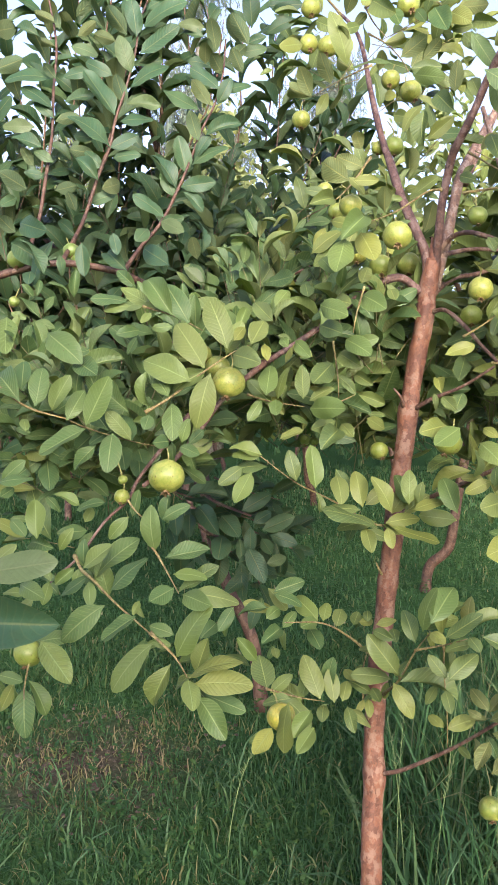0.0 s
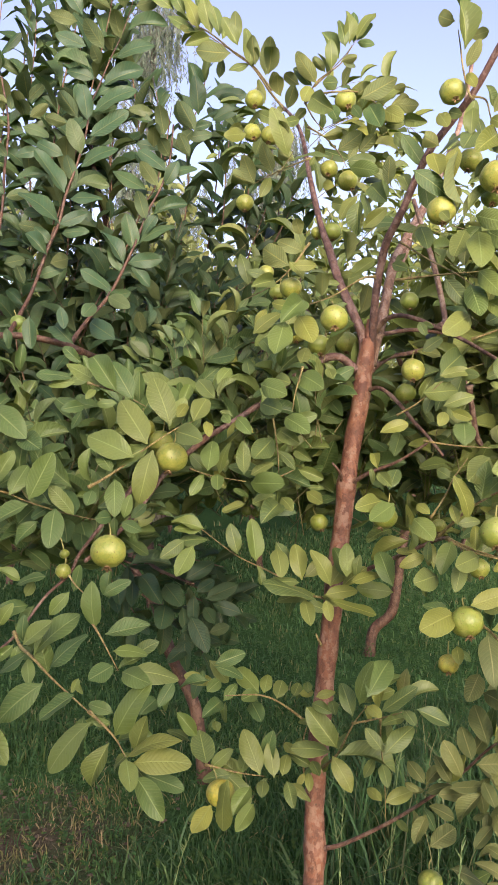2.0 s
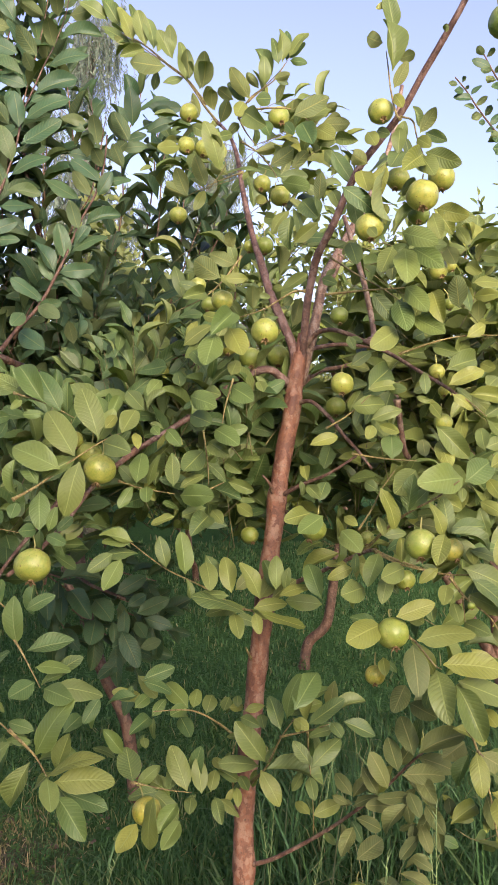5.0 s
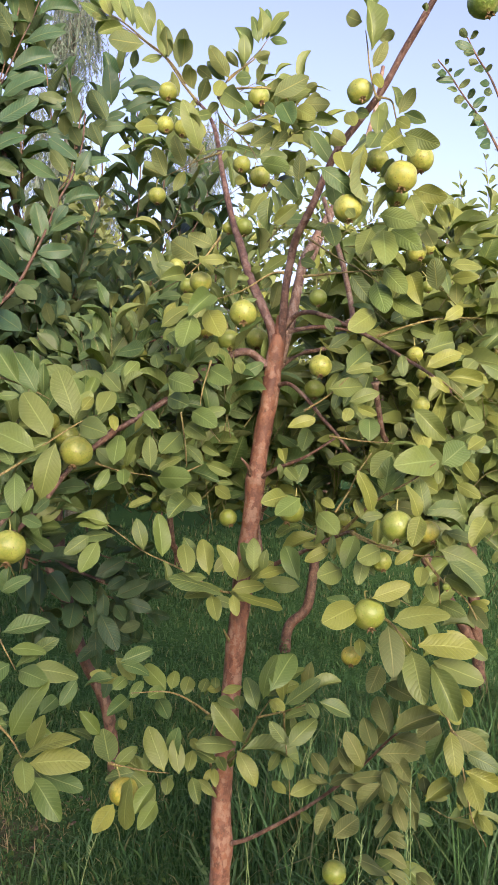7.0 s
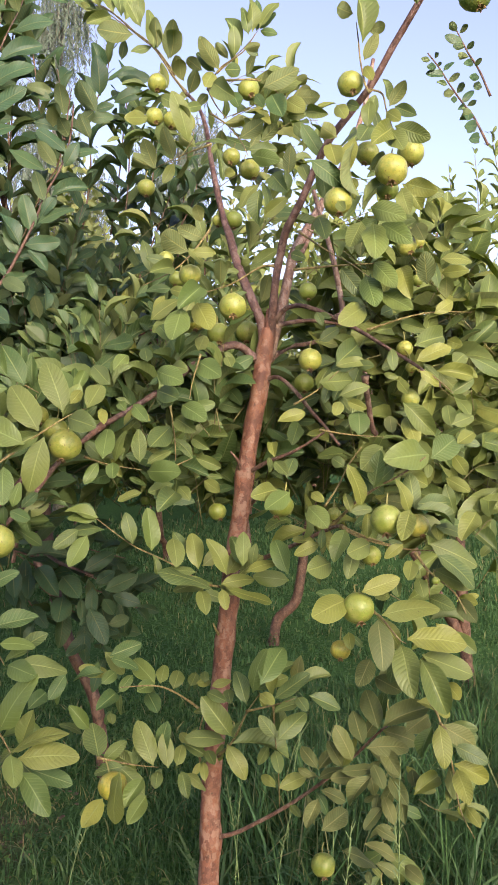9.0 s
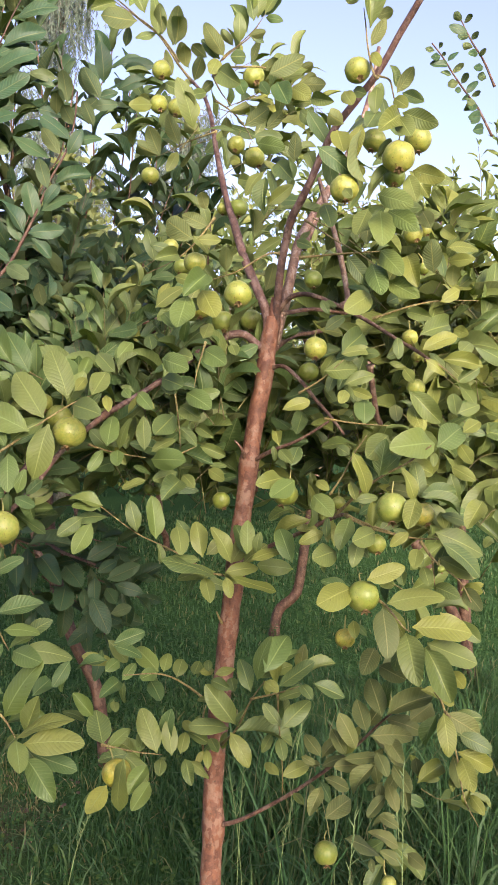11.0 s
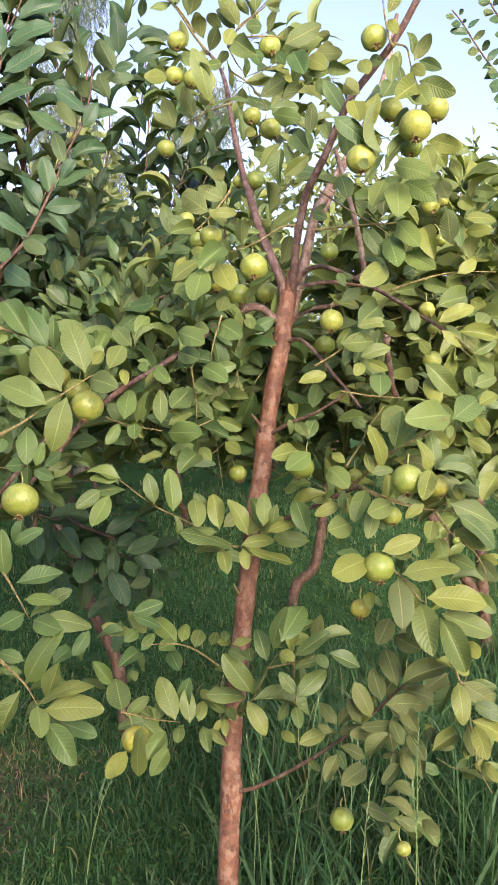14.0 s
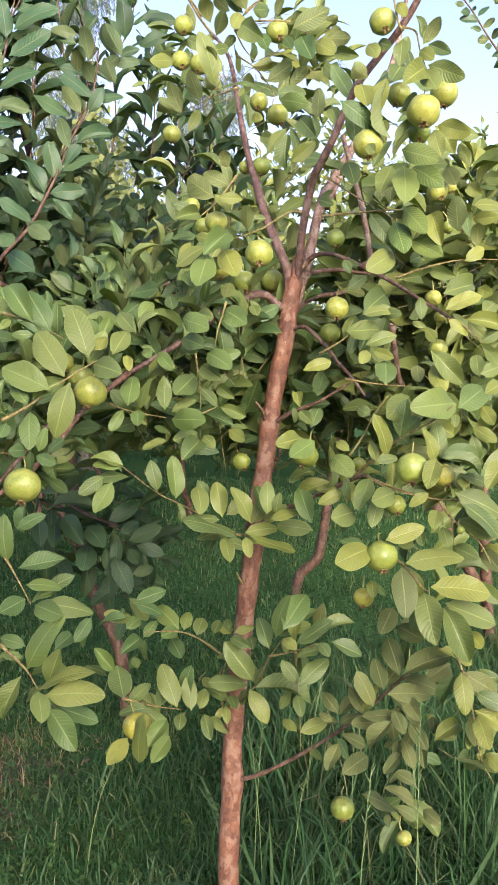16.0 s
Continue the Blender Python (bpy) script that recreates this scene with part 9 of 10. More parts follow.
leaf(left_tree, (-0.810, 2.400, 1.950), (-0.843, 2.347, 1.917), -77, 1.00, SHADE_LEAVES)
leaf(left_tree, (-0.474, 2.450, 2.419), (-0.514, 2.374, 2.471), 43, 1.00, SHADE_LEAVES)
leaf(left_tree, (-0.446, 2.450, 2.413), (-0.460, 2.453, 2.525), 24, 1.00, SHADE_LEAVES)
leaf(left_tree, (-0.423, 2.450, 2.439), (-0.291, 2.438, 2.499), 67, 1.00, SHADE_LEAVES)
leaf(left_tree, (-0.434, 2.430, 2.357), (-0.316, 2.437, 2.434), 68, 1.00, SHADE_LEAVES)
leaf(left_tree, (-0.466, 2.450, 2.309), (-0.497, 2.441, 2.416), -100, 1.00, SHADE_LEAVES)
leaf(left_tree, (-0.447, 2.470, 2.345), (-0.381, 2.433, 2.364), -60, 1.00, SHADE_LEAVES)
leaf(left_tree, (-0.468, 2.450, 2.269), (-0.353, 2.461, 2.328), 57, 1.00, SHADE_LEAVES)
leaf(left_tree, (-0.513, 2.420, 2.182), (-0.599, 2.413, 2.311), -44, 1.00, SHADE_LEAVES)
leaf(left_tree, (-0.521, 2.450, 2.304), (-0.600, 2.450, 2.347), -99, 1.00, SHADE_LEAVES)
leaf(left_tree, (-0.486, 2.450, 2.221), (-0.503, 2.408, 2.293), 36, 1.00, SHADE_LEAVES)
leaf(left_tree, (-0.481, 2.450, 2.221), (-0.380, 2.447, 2.208), 69, 1.00, SHADE_LEAVES)
leaf(left_tree, (-0.505, 2.450, 2.173), (-0.402, 2.443, 2.169), 57, 1.00, SHADE_LEAVES)
leaf(left_tree, (-0.526, 2.400, 2.086), (-0.649, 2.404, 2.180), -42, 1.00, SHADE_LEAVES)
leaf(left_tree, (-0.526, 2.400, 2.083), (-0.441, 2.404, 2.116), 89, 1.00, SHADE_LEAVES)
leaf(left_tree, (-0.523, 2.420, 2.059), (-0.438, 2.415, 2.063), 75, 1.00, SHADE_LEAVES)
leaf(left_tree, (-0.560, 2.380, 1.986), (-0.624, 2.387, 2.054), -66, 1.00, SHADE_LEAVES)
leaf(left_tree, (-0.555, 2.400, 1.966), (-0.489, 2.344, 1.968), -74, 1.18, SHADE_LEAVES)
leaf(left_tree, (-0.634, 2.400, 1.904), (-0.645, 2.355, 1.952), 35, 1.00, SHADE_LEAVES)
leaf(left_tree, (-0.596, 2.420, 1.931), (-0.518, 2.421, 1.953), 80, 1.00, SHADE_LEAVES)
leaf(left_tree, (-0.559, 2.440, 2.033), (-0.610, 2.437, 2.086), -75, 1.00, SHADE_LEAVES)
leaf(left_tree, (-0.121, 2.550, 2.414), (-0.167, 2.504, 2.492), 44, 1.00, SHADE_LEAVES)
leaf(left_tree, (-0.210, 2.500, 2.271), (-0.297, 2.504, 2.338), -66, 1.00, SHADE_LEAVES)
leaf(left_tree, (-0.237, 2.480, 2.219), (-0.284, 2.438, 2.281), 53, 1.00, SHADE_LEAVES)
leaf(left_tree, (-0.273, 2.500, 2.212), (-0.379, 2.504, 2.275), -54, 1.00, SHADE_LEAVES)
leaf(left_tree, (-0.270, 2.450, 2.107), (-0.292, 2.414, 2.185), 45, 1.00, SHADE_LEAVES)
leaf(left_tree, (-0.248, 2.450, 2.122), (-0.143, 2.456, 2.153), 70, 1.00, SHADE_LEAVES)
leaf(left_tree, (-0.216, 2.500, 2.226), (-0.172, 2.500, 2.302), 103, 1.00, SHADE_LEAVES)
leaf(left_tree, (-0.310, 2.450, 2.013), (-0.332, 2.451, 2.125), -68, 1.00, SHADE_LEAVES)
leaf(left_tree, (-0.292, 2.450, 2.039), (-0.182, 2.452, 2.085), 48, 1.00, SHADE_LEAVES)
leaf(left_tree, (-0.324, 2.420, 1.968), (-0.220, 2.420, 1.980), 94, 1.00, SHADE_LEAVES)
leaf(left_tree, (-0.342, 2.450, 1.970), (-0.413, 2.447, 2.070), -43, 1.00, SHADE_LEAVES)
leaf(left_tree, (-0.374, 2.400, 1.879), (-0.463, 2.393, 1.945), -57, 1.00, SHADE_LEAVES)
leaf(left_tree, (-0.383, 2.400, 1.861), (-0.309, 2.367, 1.869), 99, 1.00, SHADE_LEAVES)
leaf(left_tree, (-0.346, 2.450, 1.945), (-0.385, 2.441, 2.027), -80, 1.00, SHADE_LEAVES)
leaf(left_tree, (-0.191, 2.520, 2.270), (-0.114, 2.526, 2.285), 65, 1.00, SHADE_LEAVES)
leaf(left_tree, (-0.246, 2.580, 2.381), (-0.247, 2.515, 2.422), 9, 1.15, SHADE_LEAVES)
leaf(left_tree, (-0.201, 2.550, 2.331), (-0.228, 2.481, 2.367), 37, 1.10, SHADE_LEAVES)
leaf(left_tree, (-0.142, 2.580, 2.342), (-0.172, 2.533, 2.402), 42, 1.00, SHADE_LEAVES)
leaf(left_tree, (-0.316, 2.580, 2.387), (-0.239, 2.586, 2.369), 76, 1.00, SHADE_LEAVES)
leaf(left_tree, (-0.285, 2.460, 2.053), (-0.236, 2.452, 2.123), 76, 1.00, SHADE_LEAVES)
leaf(left_tree, (-0.316, 2.420, 1.954), (-0.259, 2.420, 1.895), 64, 1.00, SHADE_LEAVES)
branch(left_tree, ((-0.720, 2.240, 1.715), (-0.750, 2.330, 1.80), (-0.744, 2.400, 1.891), (-0.728, 2.430, 2.020), (-0.714, 2.460, 2.143), (-0.712, 2.490, 2.284), (-0.706, 2.520, 2.428), (-0.734, 2.550, 2.591)), 0.00700, 0.00300, bark_shade)
branch(left_tree, ((-0.640, 2.235, 1.728), (-0.628, 2.32, 1.80), (-0.604, 2.380, 1.883), (-0.562, 2.397, 2.006), (-0.529, 2.413, 2.090), (-0.512, 2.430, 2.175), (-0.479, 2.447, 2.276), (-0.453, 2.463, 2.378), (-0.443, 2.480, 2.466)), 0.00650, 0.00300, bark_shade)
branch(left_tree, ((-0.470, 2.245, 1.700), (-0.436, 2.33, 1.78), (-0.383, 2.400, 1.863), (-0.333, 2.425, 1.964), (-0.301, 2.450, 2.043), (-0.267, 2.475, 2.138), (-0.225, 2.500, 2.227), (-0.199, 2.525, 2.325), (-0.190, 2.550, 2.434)), 0.00600, 0.00240, bark_shade)
branch(left_tree, ((-0.864, 2.200, 1.682), (-0.770, 2.207, 1.708), (-0.709, 2.213, 1.722), (-0.647, 2.220, 1.729), (-0.571, 2.227, 1.723), (-0.486, 2.233, 1.704), (-0.441, 2.240, 1.687)), 0.01100, 0.00900, bark_shade)
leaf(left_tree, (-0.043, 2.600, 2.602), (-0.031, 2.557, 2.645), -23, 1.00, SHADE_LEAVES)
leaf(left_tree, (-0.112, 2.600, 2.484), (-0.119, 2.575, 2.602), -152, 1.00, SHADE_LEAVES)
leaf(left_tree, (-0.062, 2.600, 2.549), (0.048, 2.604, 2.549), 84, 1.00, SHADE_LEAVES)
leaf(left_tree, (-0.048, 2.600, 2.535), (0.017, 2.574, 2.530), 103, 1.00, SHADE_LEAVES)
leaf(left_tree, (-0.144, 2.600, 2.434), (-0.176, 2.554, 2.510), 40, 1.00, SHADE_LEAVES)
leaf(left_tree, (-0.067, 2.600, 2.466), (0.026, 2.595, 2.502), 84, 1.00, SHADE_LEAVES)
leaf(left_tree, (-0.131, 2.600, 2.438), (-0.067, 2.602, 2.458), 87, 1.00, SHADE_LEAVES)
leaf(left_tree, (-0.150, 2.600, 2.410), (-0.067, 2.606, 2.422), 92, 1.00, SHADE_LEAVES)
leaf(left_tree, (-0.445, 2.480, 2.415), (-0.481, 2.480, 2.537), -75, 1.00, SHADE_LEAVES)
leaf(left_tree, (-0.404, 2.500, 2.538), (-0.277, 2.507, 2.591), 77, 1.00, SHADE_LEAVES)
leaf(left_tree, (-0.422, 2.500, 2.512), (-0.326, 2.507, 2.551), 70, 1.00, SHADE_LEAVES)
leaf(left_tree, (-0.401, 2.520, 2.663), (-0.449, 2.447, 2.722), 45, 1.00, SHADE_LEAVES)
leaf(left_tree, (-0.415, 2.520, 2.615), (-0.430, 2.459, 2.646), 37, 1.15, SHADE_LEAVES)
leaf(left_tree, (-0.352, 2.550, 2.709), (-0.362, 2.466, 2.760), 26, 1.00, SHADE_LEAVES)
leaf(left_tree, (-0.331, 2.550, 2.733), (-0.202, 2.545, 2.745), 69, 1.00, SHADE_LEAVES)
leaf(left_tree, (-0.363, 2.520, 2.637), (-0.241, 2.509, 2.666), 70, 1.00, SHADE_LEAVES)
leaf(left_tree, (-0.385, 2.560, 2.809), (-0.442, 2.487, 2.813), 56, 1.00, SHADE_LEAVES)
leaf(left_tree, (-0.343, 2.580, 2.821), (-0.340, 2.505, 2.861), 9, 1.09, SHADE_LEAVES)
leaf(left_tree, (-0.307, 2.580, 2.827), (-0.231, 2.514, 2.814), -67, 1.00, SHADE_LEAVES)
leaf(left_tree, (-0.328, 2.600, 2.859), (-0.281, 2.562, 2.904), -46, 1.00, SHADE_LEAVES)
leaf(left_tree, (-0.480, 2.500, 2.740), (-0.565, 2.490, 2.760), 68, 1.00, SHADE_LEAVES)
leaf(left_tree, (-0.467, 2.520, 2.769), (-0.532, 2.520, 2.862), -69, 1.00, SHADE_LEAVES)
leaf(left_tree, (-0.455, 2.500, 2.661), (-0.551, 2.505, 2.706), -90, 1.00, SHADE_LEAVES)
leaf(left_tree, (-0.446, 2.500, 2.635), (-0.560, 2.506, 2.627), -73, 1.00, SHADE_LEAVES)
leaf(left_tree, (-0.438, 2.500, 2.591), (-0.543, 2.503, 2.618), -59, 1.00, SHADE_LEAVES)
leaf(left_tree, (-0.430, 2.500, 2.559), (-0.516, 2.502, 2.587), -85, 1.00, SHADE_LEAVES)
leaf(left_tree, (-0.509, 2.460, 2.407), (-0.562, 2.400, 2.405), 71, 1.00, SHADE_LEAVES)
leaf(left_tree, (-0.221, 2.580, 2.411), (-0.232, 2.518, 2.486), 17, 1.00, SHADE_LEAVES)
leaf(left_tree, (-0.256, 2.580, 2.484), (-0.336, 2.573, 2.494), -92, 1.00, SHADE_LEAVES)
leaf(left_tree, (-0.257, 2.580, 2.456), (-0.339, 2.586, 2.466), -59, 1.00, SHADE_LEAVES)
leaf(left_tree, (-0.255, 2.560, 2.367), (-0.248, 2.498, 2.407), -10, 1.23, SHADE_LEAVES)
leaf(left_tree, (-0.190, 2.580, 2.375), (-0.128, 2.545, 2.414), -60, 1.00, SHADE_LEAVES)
branch(left_tree, ((-0.470, 2.480, 2.438), (-0.448, 2.500, 2.476), (-0.416, 2.520, 2.556), (-0.383, 2.540, 2.646), (-0.350, 2.560, 2.728), (-0.320, 2.580, 2.830), (-0.309, 2.600, 2.915)), 0.00320, 0.00160, bark_shade)
branch(left_tree, ((-0.219, 2.550, 2.324), (-0.207, 2.575, 2.437), (-0.198, 2.600, 2.514)), 0.00260, 0.00140, bark_shade)
# backlit shoots at the sky, their darkness put into the leaf colour
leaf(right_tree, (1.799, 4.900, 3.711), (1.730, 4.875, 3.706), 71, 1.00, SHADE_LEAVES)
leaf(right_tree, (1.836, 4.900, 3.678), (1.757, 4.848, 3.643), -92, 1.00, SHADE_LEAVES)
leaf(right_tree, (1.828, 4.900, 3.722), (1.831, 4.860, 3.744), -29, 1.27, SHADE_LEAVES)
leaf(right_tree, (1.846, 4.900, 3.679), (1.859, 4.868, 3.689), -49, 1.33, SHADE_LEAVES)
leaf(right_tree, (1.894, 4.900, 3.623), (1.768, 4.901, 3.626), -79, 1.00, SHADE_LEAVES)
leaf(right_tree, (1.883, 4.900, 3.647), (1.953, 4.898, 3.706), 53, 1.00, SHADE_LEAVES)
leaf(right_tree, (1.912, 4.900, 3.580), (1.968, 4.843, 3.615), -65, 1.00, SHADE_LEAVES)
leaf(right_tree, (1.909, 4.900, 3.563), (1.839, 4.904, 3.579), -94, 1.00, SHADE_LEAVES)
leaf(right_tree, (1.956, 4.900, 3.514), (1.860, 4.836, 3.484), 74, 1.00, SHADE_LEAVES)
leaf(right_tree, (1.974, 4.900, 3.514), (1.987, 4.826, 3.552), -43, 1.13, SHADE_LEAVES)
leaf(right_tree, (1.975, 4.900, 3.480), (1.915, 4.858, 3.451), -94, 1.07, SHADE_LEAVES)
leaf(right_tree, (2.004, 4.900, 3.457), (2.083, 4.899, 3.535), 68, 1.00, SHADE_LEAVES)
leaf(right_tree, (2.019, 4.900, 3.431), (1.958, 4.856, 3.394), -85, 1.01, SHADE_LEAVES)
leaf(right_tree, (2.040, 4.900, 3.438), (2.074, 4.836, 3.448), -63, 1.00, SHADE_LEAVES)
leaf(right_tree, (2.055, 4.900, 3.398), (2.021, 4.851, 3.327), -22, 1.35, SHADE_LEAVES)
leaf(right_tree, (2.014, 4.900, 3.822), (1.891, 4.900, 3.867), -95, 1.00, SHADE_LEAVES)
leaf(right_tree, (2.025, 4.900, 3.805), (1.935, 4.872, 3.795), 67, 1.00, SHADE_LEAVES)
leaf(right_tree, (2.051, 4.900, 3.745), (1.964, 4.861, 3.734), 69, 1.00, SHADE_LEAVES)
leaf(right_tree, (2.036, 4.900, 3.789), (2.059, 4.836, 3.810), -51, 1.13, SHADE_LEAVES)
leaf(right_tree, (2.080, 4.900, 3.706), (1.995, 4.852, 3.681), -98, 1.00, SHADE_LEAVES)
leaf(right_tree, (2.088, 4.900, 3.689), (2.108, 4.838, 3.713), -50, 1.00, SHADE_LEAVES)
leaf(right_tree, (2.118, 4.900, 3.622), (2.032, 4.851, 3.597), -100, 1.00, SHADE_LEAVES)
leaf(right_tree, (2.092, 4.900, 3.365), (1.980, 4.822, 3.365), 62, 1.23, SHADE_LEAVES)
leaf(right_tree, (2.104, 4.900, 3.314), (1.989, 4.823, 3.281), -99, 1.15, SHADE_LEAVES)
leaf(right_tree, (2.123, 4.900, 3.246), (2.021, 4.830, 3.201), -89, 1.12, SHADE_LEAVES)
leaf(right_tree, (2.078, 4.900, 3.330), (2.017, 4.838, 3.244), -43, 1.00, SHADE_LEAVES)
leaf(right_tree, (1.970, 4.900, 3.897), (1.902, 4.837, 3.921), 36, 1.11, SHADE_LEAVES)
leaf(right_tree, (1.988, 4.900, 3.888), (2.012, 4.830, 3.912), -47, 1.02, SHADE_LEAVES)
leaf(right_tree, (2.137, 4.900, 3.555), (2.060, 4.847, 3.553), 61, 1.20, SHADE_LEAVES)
branch(right_tree, ((2.178, 4.900, 3.196), (2.085, 4.900, 3.365), (2.029, 4.900, 3.431), (1.938, 4.900, 3.547), (1.846, 4.900, 3.679), (1.781, 4.900, 3.754)), 0.00800, 0.00400, bark_shade)
branch(right_tree, ((2.192, 4.900, 3.505), (2.117, 4.900, 3.666), (2.043, 4.900, 3.772), (1.970, 4.900, 3.904)), 0.00800, 0.00400, bark_shade)

# denser shoots further inside and at the edge of the crown
random.seed(31)
store, stems = Foliage(), bmesh.new()
shoot(store, stems, ((0.721, 1.920, 1.721), (0.765, 1.917, 1.806), (0.765, 1.918, 1.890), (0.835, 1.912, 1.946)), 0.126)
shoot(store, stems, ((0.735, 1.919, 1.678), (0.834, 1.909, 1.728), (0.904, 1.902, 1.742)), 0.126)
shoot(store, stems, ((0.539, 1.940, 1.638), (0.511, 1.942, 1.596), (0.482, 1.944, 1.540)), 0.120)
shoot(store, stems, ((0.609, 1.932, 1.609), (0.552, 1.937, 1.589), (0.496, 1.942, 1.540)), 0.120)
shoot(store, stems, ((0.426, 1.949, 1.498), (0.404, 1.951, 1.448), (0.370, 1.955, 1.428)), 0.120)
shoot(store, stems, ((0.681, 1.927, 1.835), (0.724, 1.923, 1.904), (0.766, 1.919, 1.946)), 0.120)
shoot(store, stems, ((0.649, 1.925, 1.440), (0.705, 1.918, 1.384), (0.761, 1.911, 1.383)), 0.120)
shoot(store, stems, ((0.789, 1.909, 1.439), (0.831, 1.904, 1.383), (0.873, 1.899, 1.397)), 0.120)
shoot(store, stems, ((0.802, 1.905, 1.284), (0.845, 1.902, 1.327), (0.901, 1.896, 1.340)), 0.120)
shoot(store, stems, ((-0.023, 1.996, 1.389), (0.048, 1.989, 1.445), (0.090, 1.986, 1.473)), 0.120)
shoot(store, stems, ((0.061, 1.988, 1.416), (0.117, 1.981, 1.387), (0.201, 1.972, 1.387)), 0.120)
shoot(store, stems, ((-0.078, 2.004, 1.530), (-0.021, 1.998, 1.558), (0.049, 1.991, 1.571)), 0.120)
shoot(store, stems, ((0.034, 1.992, 1.543), (0.077, 1.989, 1.613), (0.105, 1.987, 1.669)), 0.120)
shoot(store, stems, ((-0.147, 2.013, 1.615), (-0.092, 2.006, 1.614), (-0.035, 2.001, 1.600)), 0.120)
shoot(store, stems, ((0.598, 1.914, 0.427), (0.612, 1.912, 0.356), (0.597, 1.913, 0.272)), 0.120)
shoot(store, stems, ((0.697, 1.905, 0.496), (0.754, 1.898, 0.467), (0.824, 1.891, 0.495)), 0.120)
shoot(store, stems, ((0.618, 1.921, 1.018), (0.673, 1.915, 0.990), (0.702, 1.912, 1.031)), 0.120)
shoot(store, stems, ((0.843, 1.899, 1.157), (0.886, 1.895, 1.199), (0.927, 1.890, 1.156)), 0.120)
shoot(store, stems, ((0.304, 1.968, 1.907), (0.345, 1.965, 1.950), (0.374, 1.961, 1.977)), 0.120)
shoot(store, stems, ((0.486, 1.949, 1.892), (0.541, 1.942, 1.850), (0.611, 1.934, 1.806)), 0.120)
shoot(store, stems, ((0.109, 1.992, 2.091), (0.151, 1.988, 2.148), (0.137, 1.990, 2.176)), 0.120)
shoot(store, stems, ((-0.670, 1.856, 1.228), (-0.617, 1.861, 1.254), (-0.564, 1.863, 1.240)), 0.132)
shoot(store, stems, ((-0.564, 1.852, 1.122), (-0.617, 1.852, 1.161), (-0.670, 1.851, 1.175)), 0.132)
shoot(store, stems, ((-0.365, 1.869, 1.187), (-0.392, 1.872, 1.226), (-0.432, 1.871, 1.240)), 0.132)
shoot(store, stems, ((-0.617, 1.877, 1.439), (-0.564, 1.883, 1.466), (-0.499, 1.889, 1.491)), 0.132)
shoot(store, stems, ((-0.524, 1.844, 1.016), (-0.577, 1.843, 1.029), (-0.644, 1.841, 1.042)), 0.132)
shoot(store, stems, ((0.409, 2.603, 2.558), (0.472, 2.595, 2.520), (0.536, 2.588, 2.470), (0.600, 2.580, 2.405)), 0.102)
shoot(store, stems, ((0.260, 2.617, 2.426), (0.333, 2.609, 2.406), (0.406, 2.601, 2.397)), 0.102)
shoot(store, stems, ((0.388, 2.602, 2.313), (0.462, 2.593, 2.295), (0.516, 2.587, 2.238)), 0.102)
shoot(store, stems, ((0.150, 2.630, 2.501), (0.076, 2.638, 2.464), (0.021, 2.643, 2.427)), 0.108)
shoot(store, stems, ((0.009, 2.648, 2.709), (-0.078, 2.658, 2.784), (-0.159, 2.669, 2.826)), 0.108)
shoot(store, stems, ((0.222, 2.619, 2.325), (0.149, 2.627, 2.304), (0.075, 2.635, 2.279)), 0.108)
shoot(store, stems, ((0.257, 2.612, 2.111), (0.183, 2.620, 2.074), (0.110, 2.627, 2.020)), 0.108)
shoot(store, stems, ((0.298, 2.615, 2.555), (0.390, 2.605, 2.564), (0.482, 2.595, 2.572)), 0.102)
shoot(store, stems, ((0.486, 2.010, 2.107), (0.557, 2.002, 2.064), (0.615, 1.995, 2.064)), 0.108)
shoot(store, stems, ((0.701, 1.986, 2.049), (0.758, 1.979, 2.019), (0.816, 1.972, 1.960)), 0.108)
shoot(store, stems, ((0.556, 1.999, 1.962), (0.642, 1.990, 1.933), (0.728, 1.981, 1.918)), 0.108)
shoot(store, stems, ((0.441, 2.012, 1.935), (0.498, 2.005, 1.905), (0.570, 1.997, 1.919)), 0.108)
shoot(store, stems, ((-0.147, 1.974, 1.321), (-0.077, 1.967, 1.362), (-0.008, 1.960, 1.390)), 0.120)
shoot(store, stems, ((-0.104, 1.971, 1.445), (-0.035, 1.963, 1.404), (0.005, 1.958, 1.333)), 0.120)
shoot(store, stems, ((-0.063, 1.967, 1.473), (-0.008, 1.960, 1.431), (0.061, 1.952, 1.402)), 0.120)
shoot(store, stems, ((0.416, 2.659, 2.521), (0.491, 2.653, 2.578), (0.548, 2.647, 2.616)), 0.120)
shoot(store, stems, ((0.358, 2.664, 2.427), (0.416, 2.658, 2.465), (0.528, 2.646, 2.445)), 0.120)
shoot(store, stems, ((0.452, 2.654, 2.371), (0.527, 2.645, 2.332), (0.584, 2.639, 2.388)), 0.120)
shoot(store, stems, ((0.395, 2.658, 2.257), (0.451, 2.653, 2.313), (0.526, 2.645, 2.294)), 0.120)
shoot(store, stems, ((0.283, 2.672, 2.428), (0.302, 2.670, 2.352), (0.339, 2.664, 2.276)), 0.120)
shoot(store, stems, ((0.506, 2.181, 2.133), (0.585, 2.174, 2.210), (0.664, 2.166, 2.265)), 0.126)
shoot(store, stems, ((0.520, 2.178, 1.975), (0.598, 2.170, 2.006), (0.677, 2.162, 2.037)), 0.126)
shoot(store, stems, ((0.473, 2.181, 1.850), (0.535, 2.174, 1.897), (0.613, 2.166, 1.928)), 0.126)
shoot(store, stems, ((0.564, 2.166, 1.536), (0.642, 2.158, 1.551), (0.719, 2.149, 1.504)), 0.126)
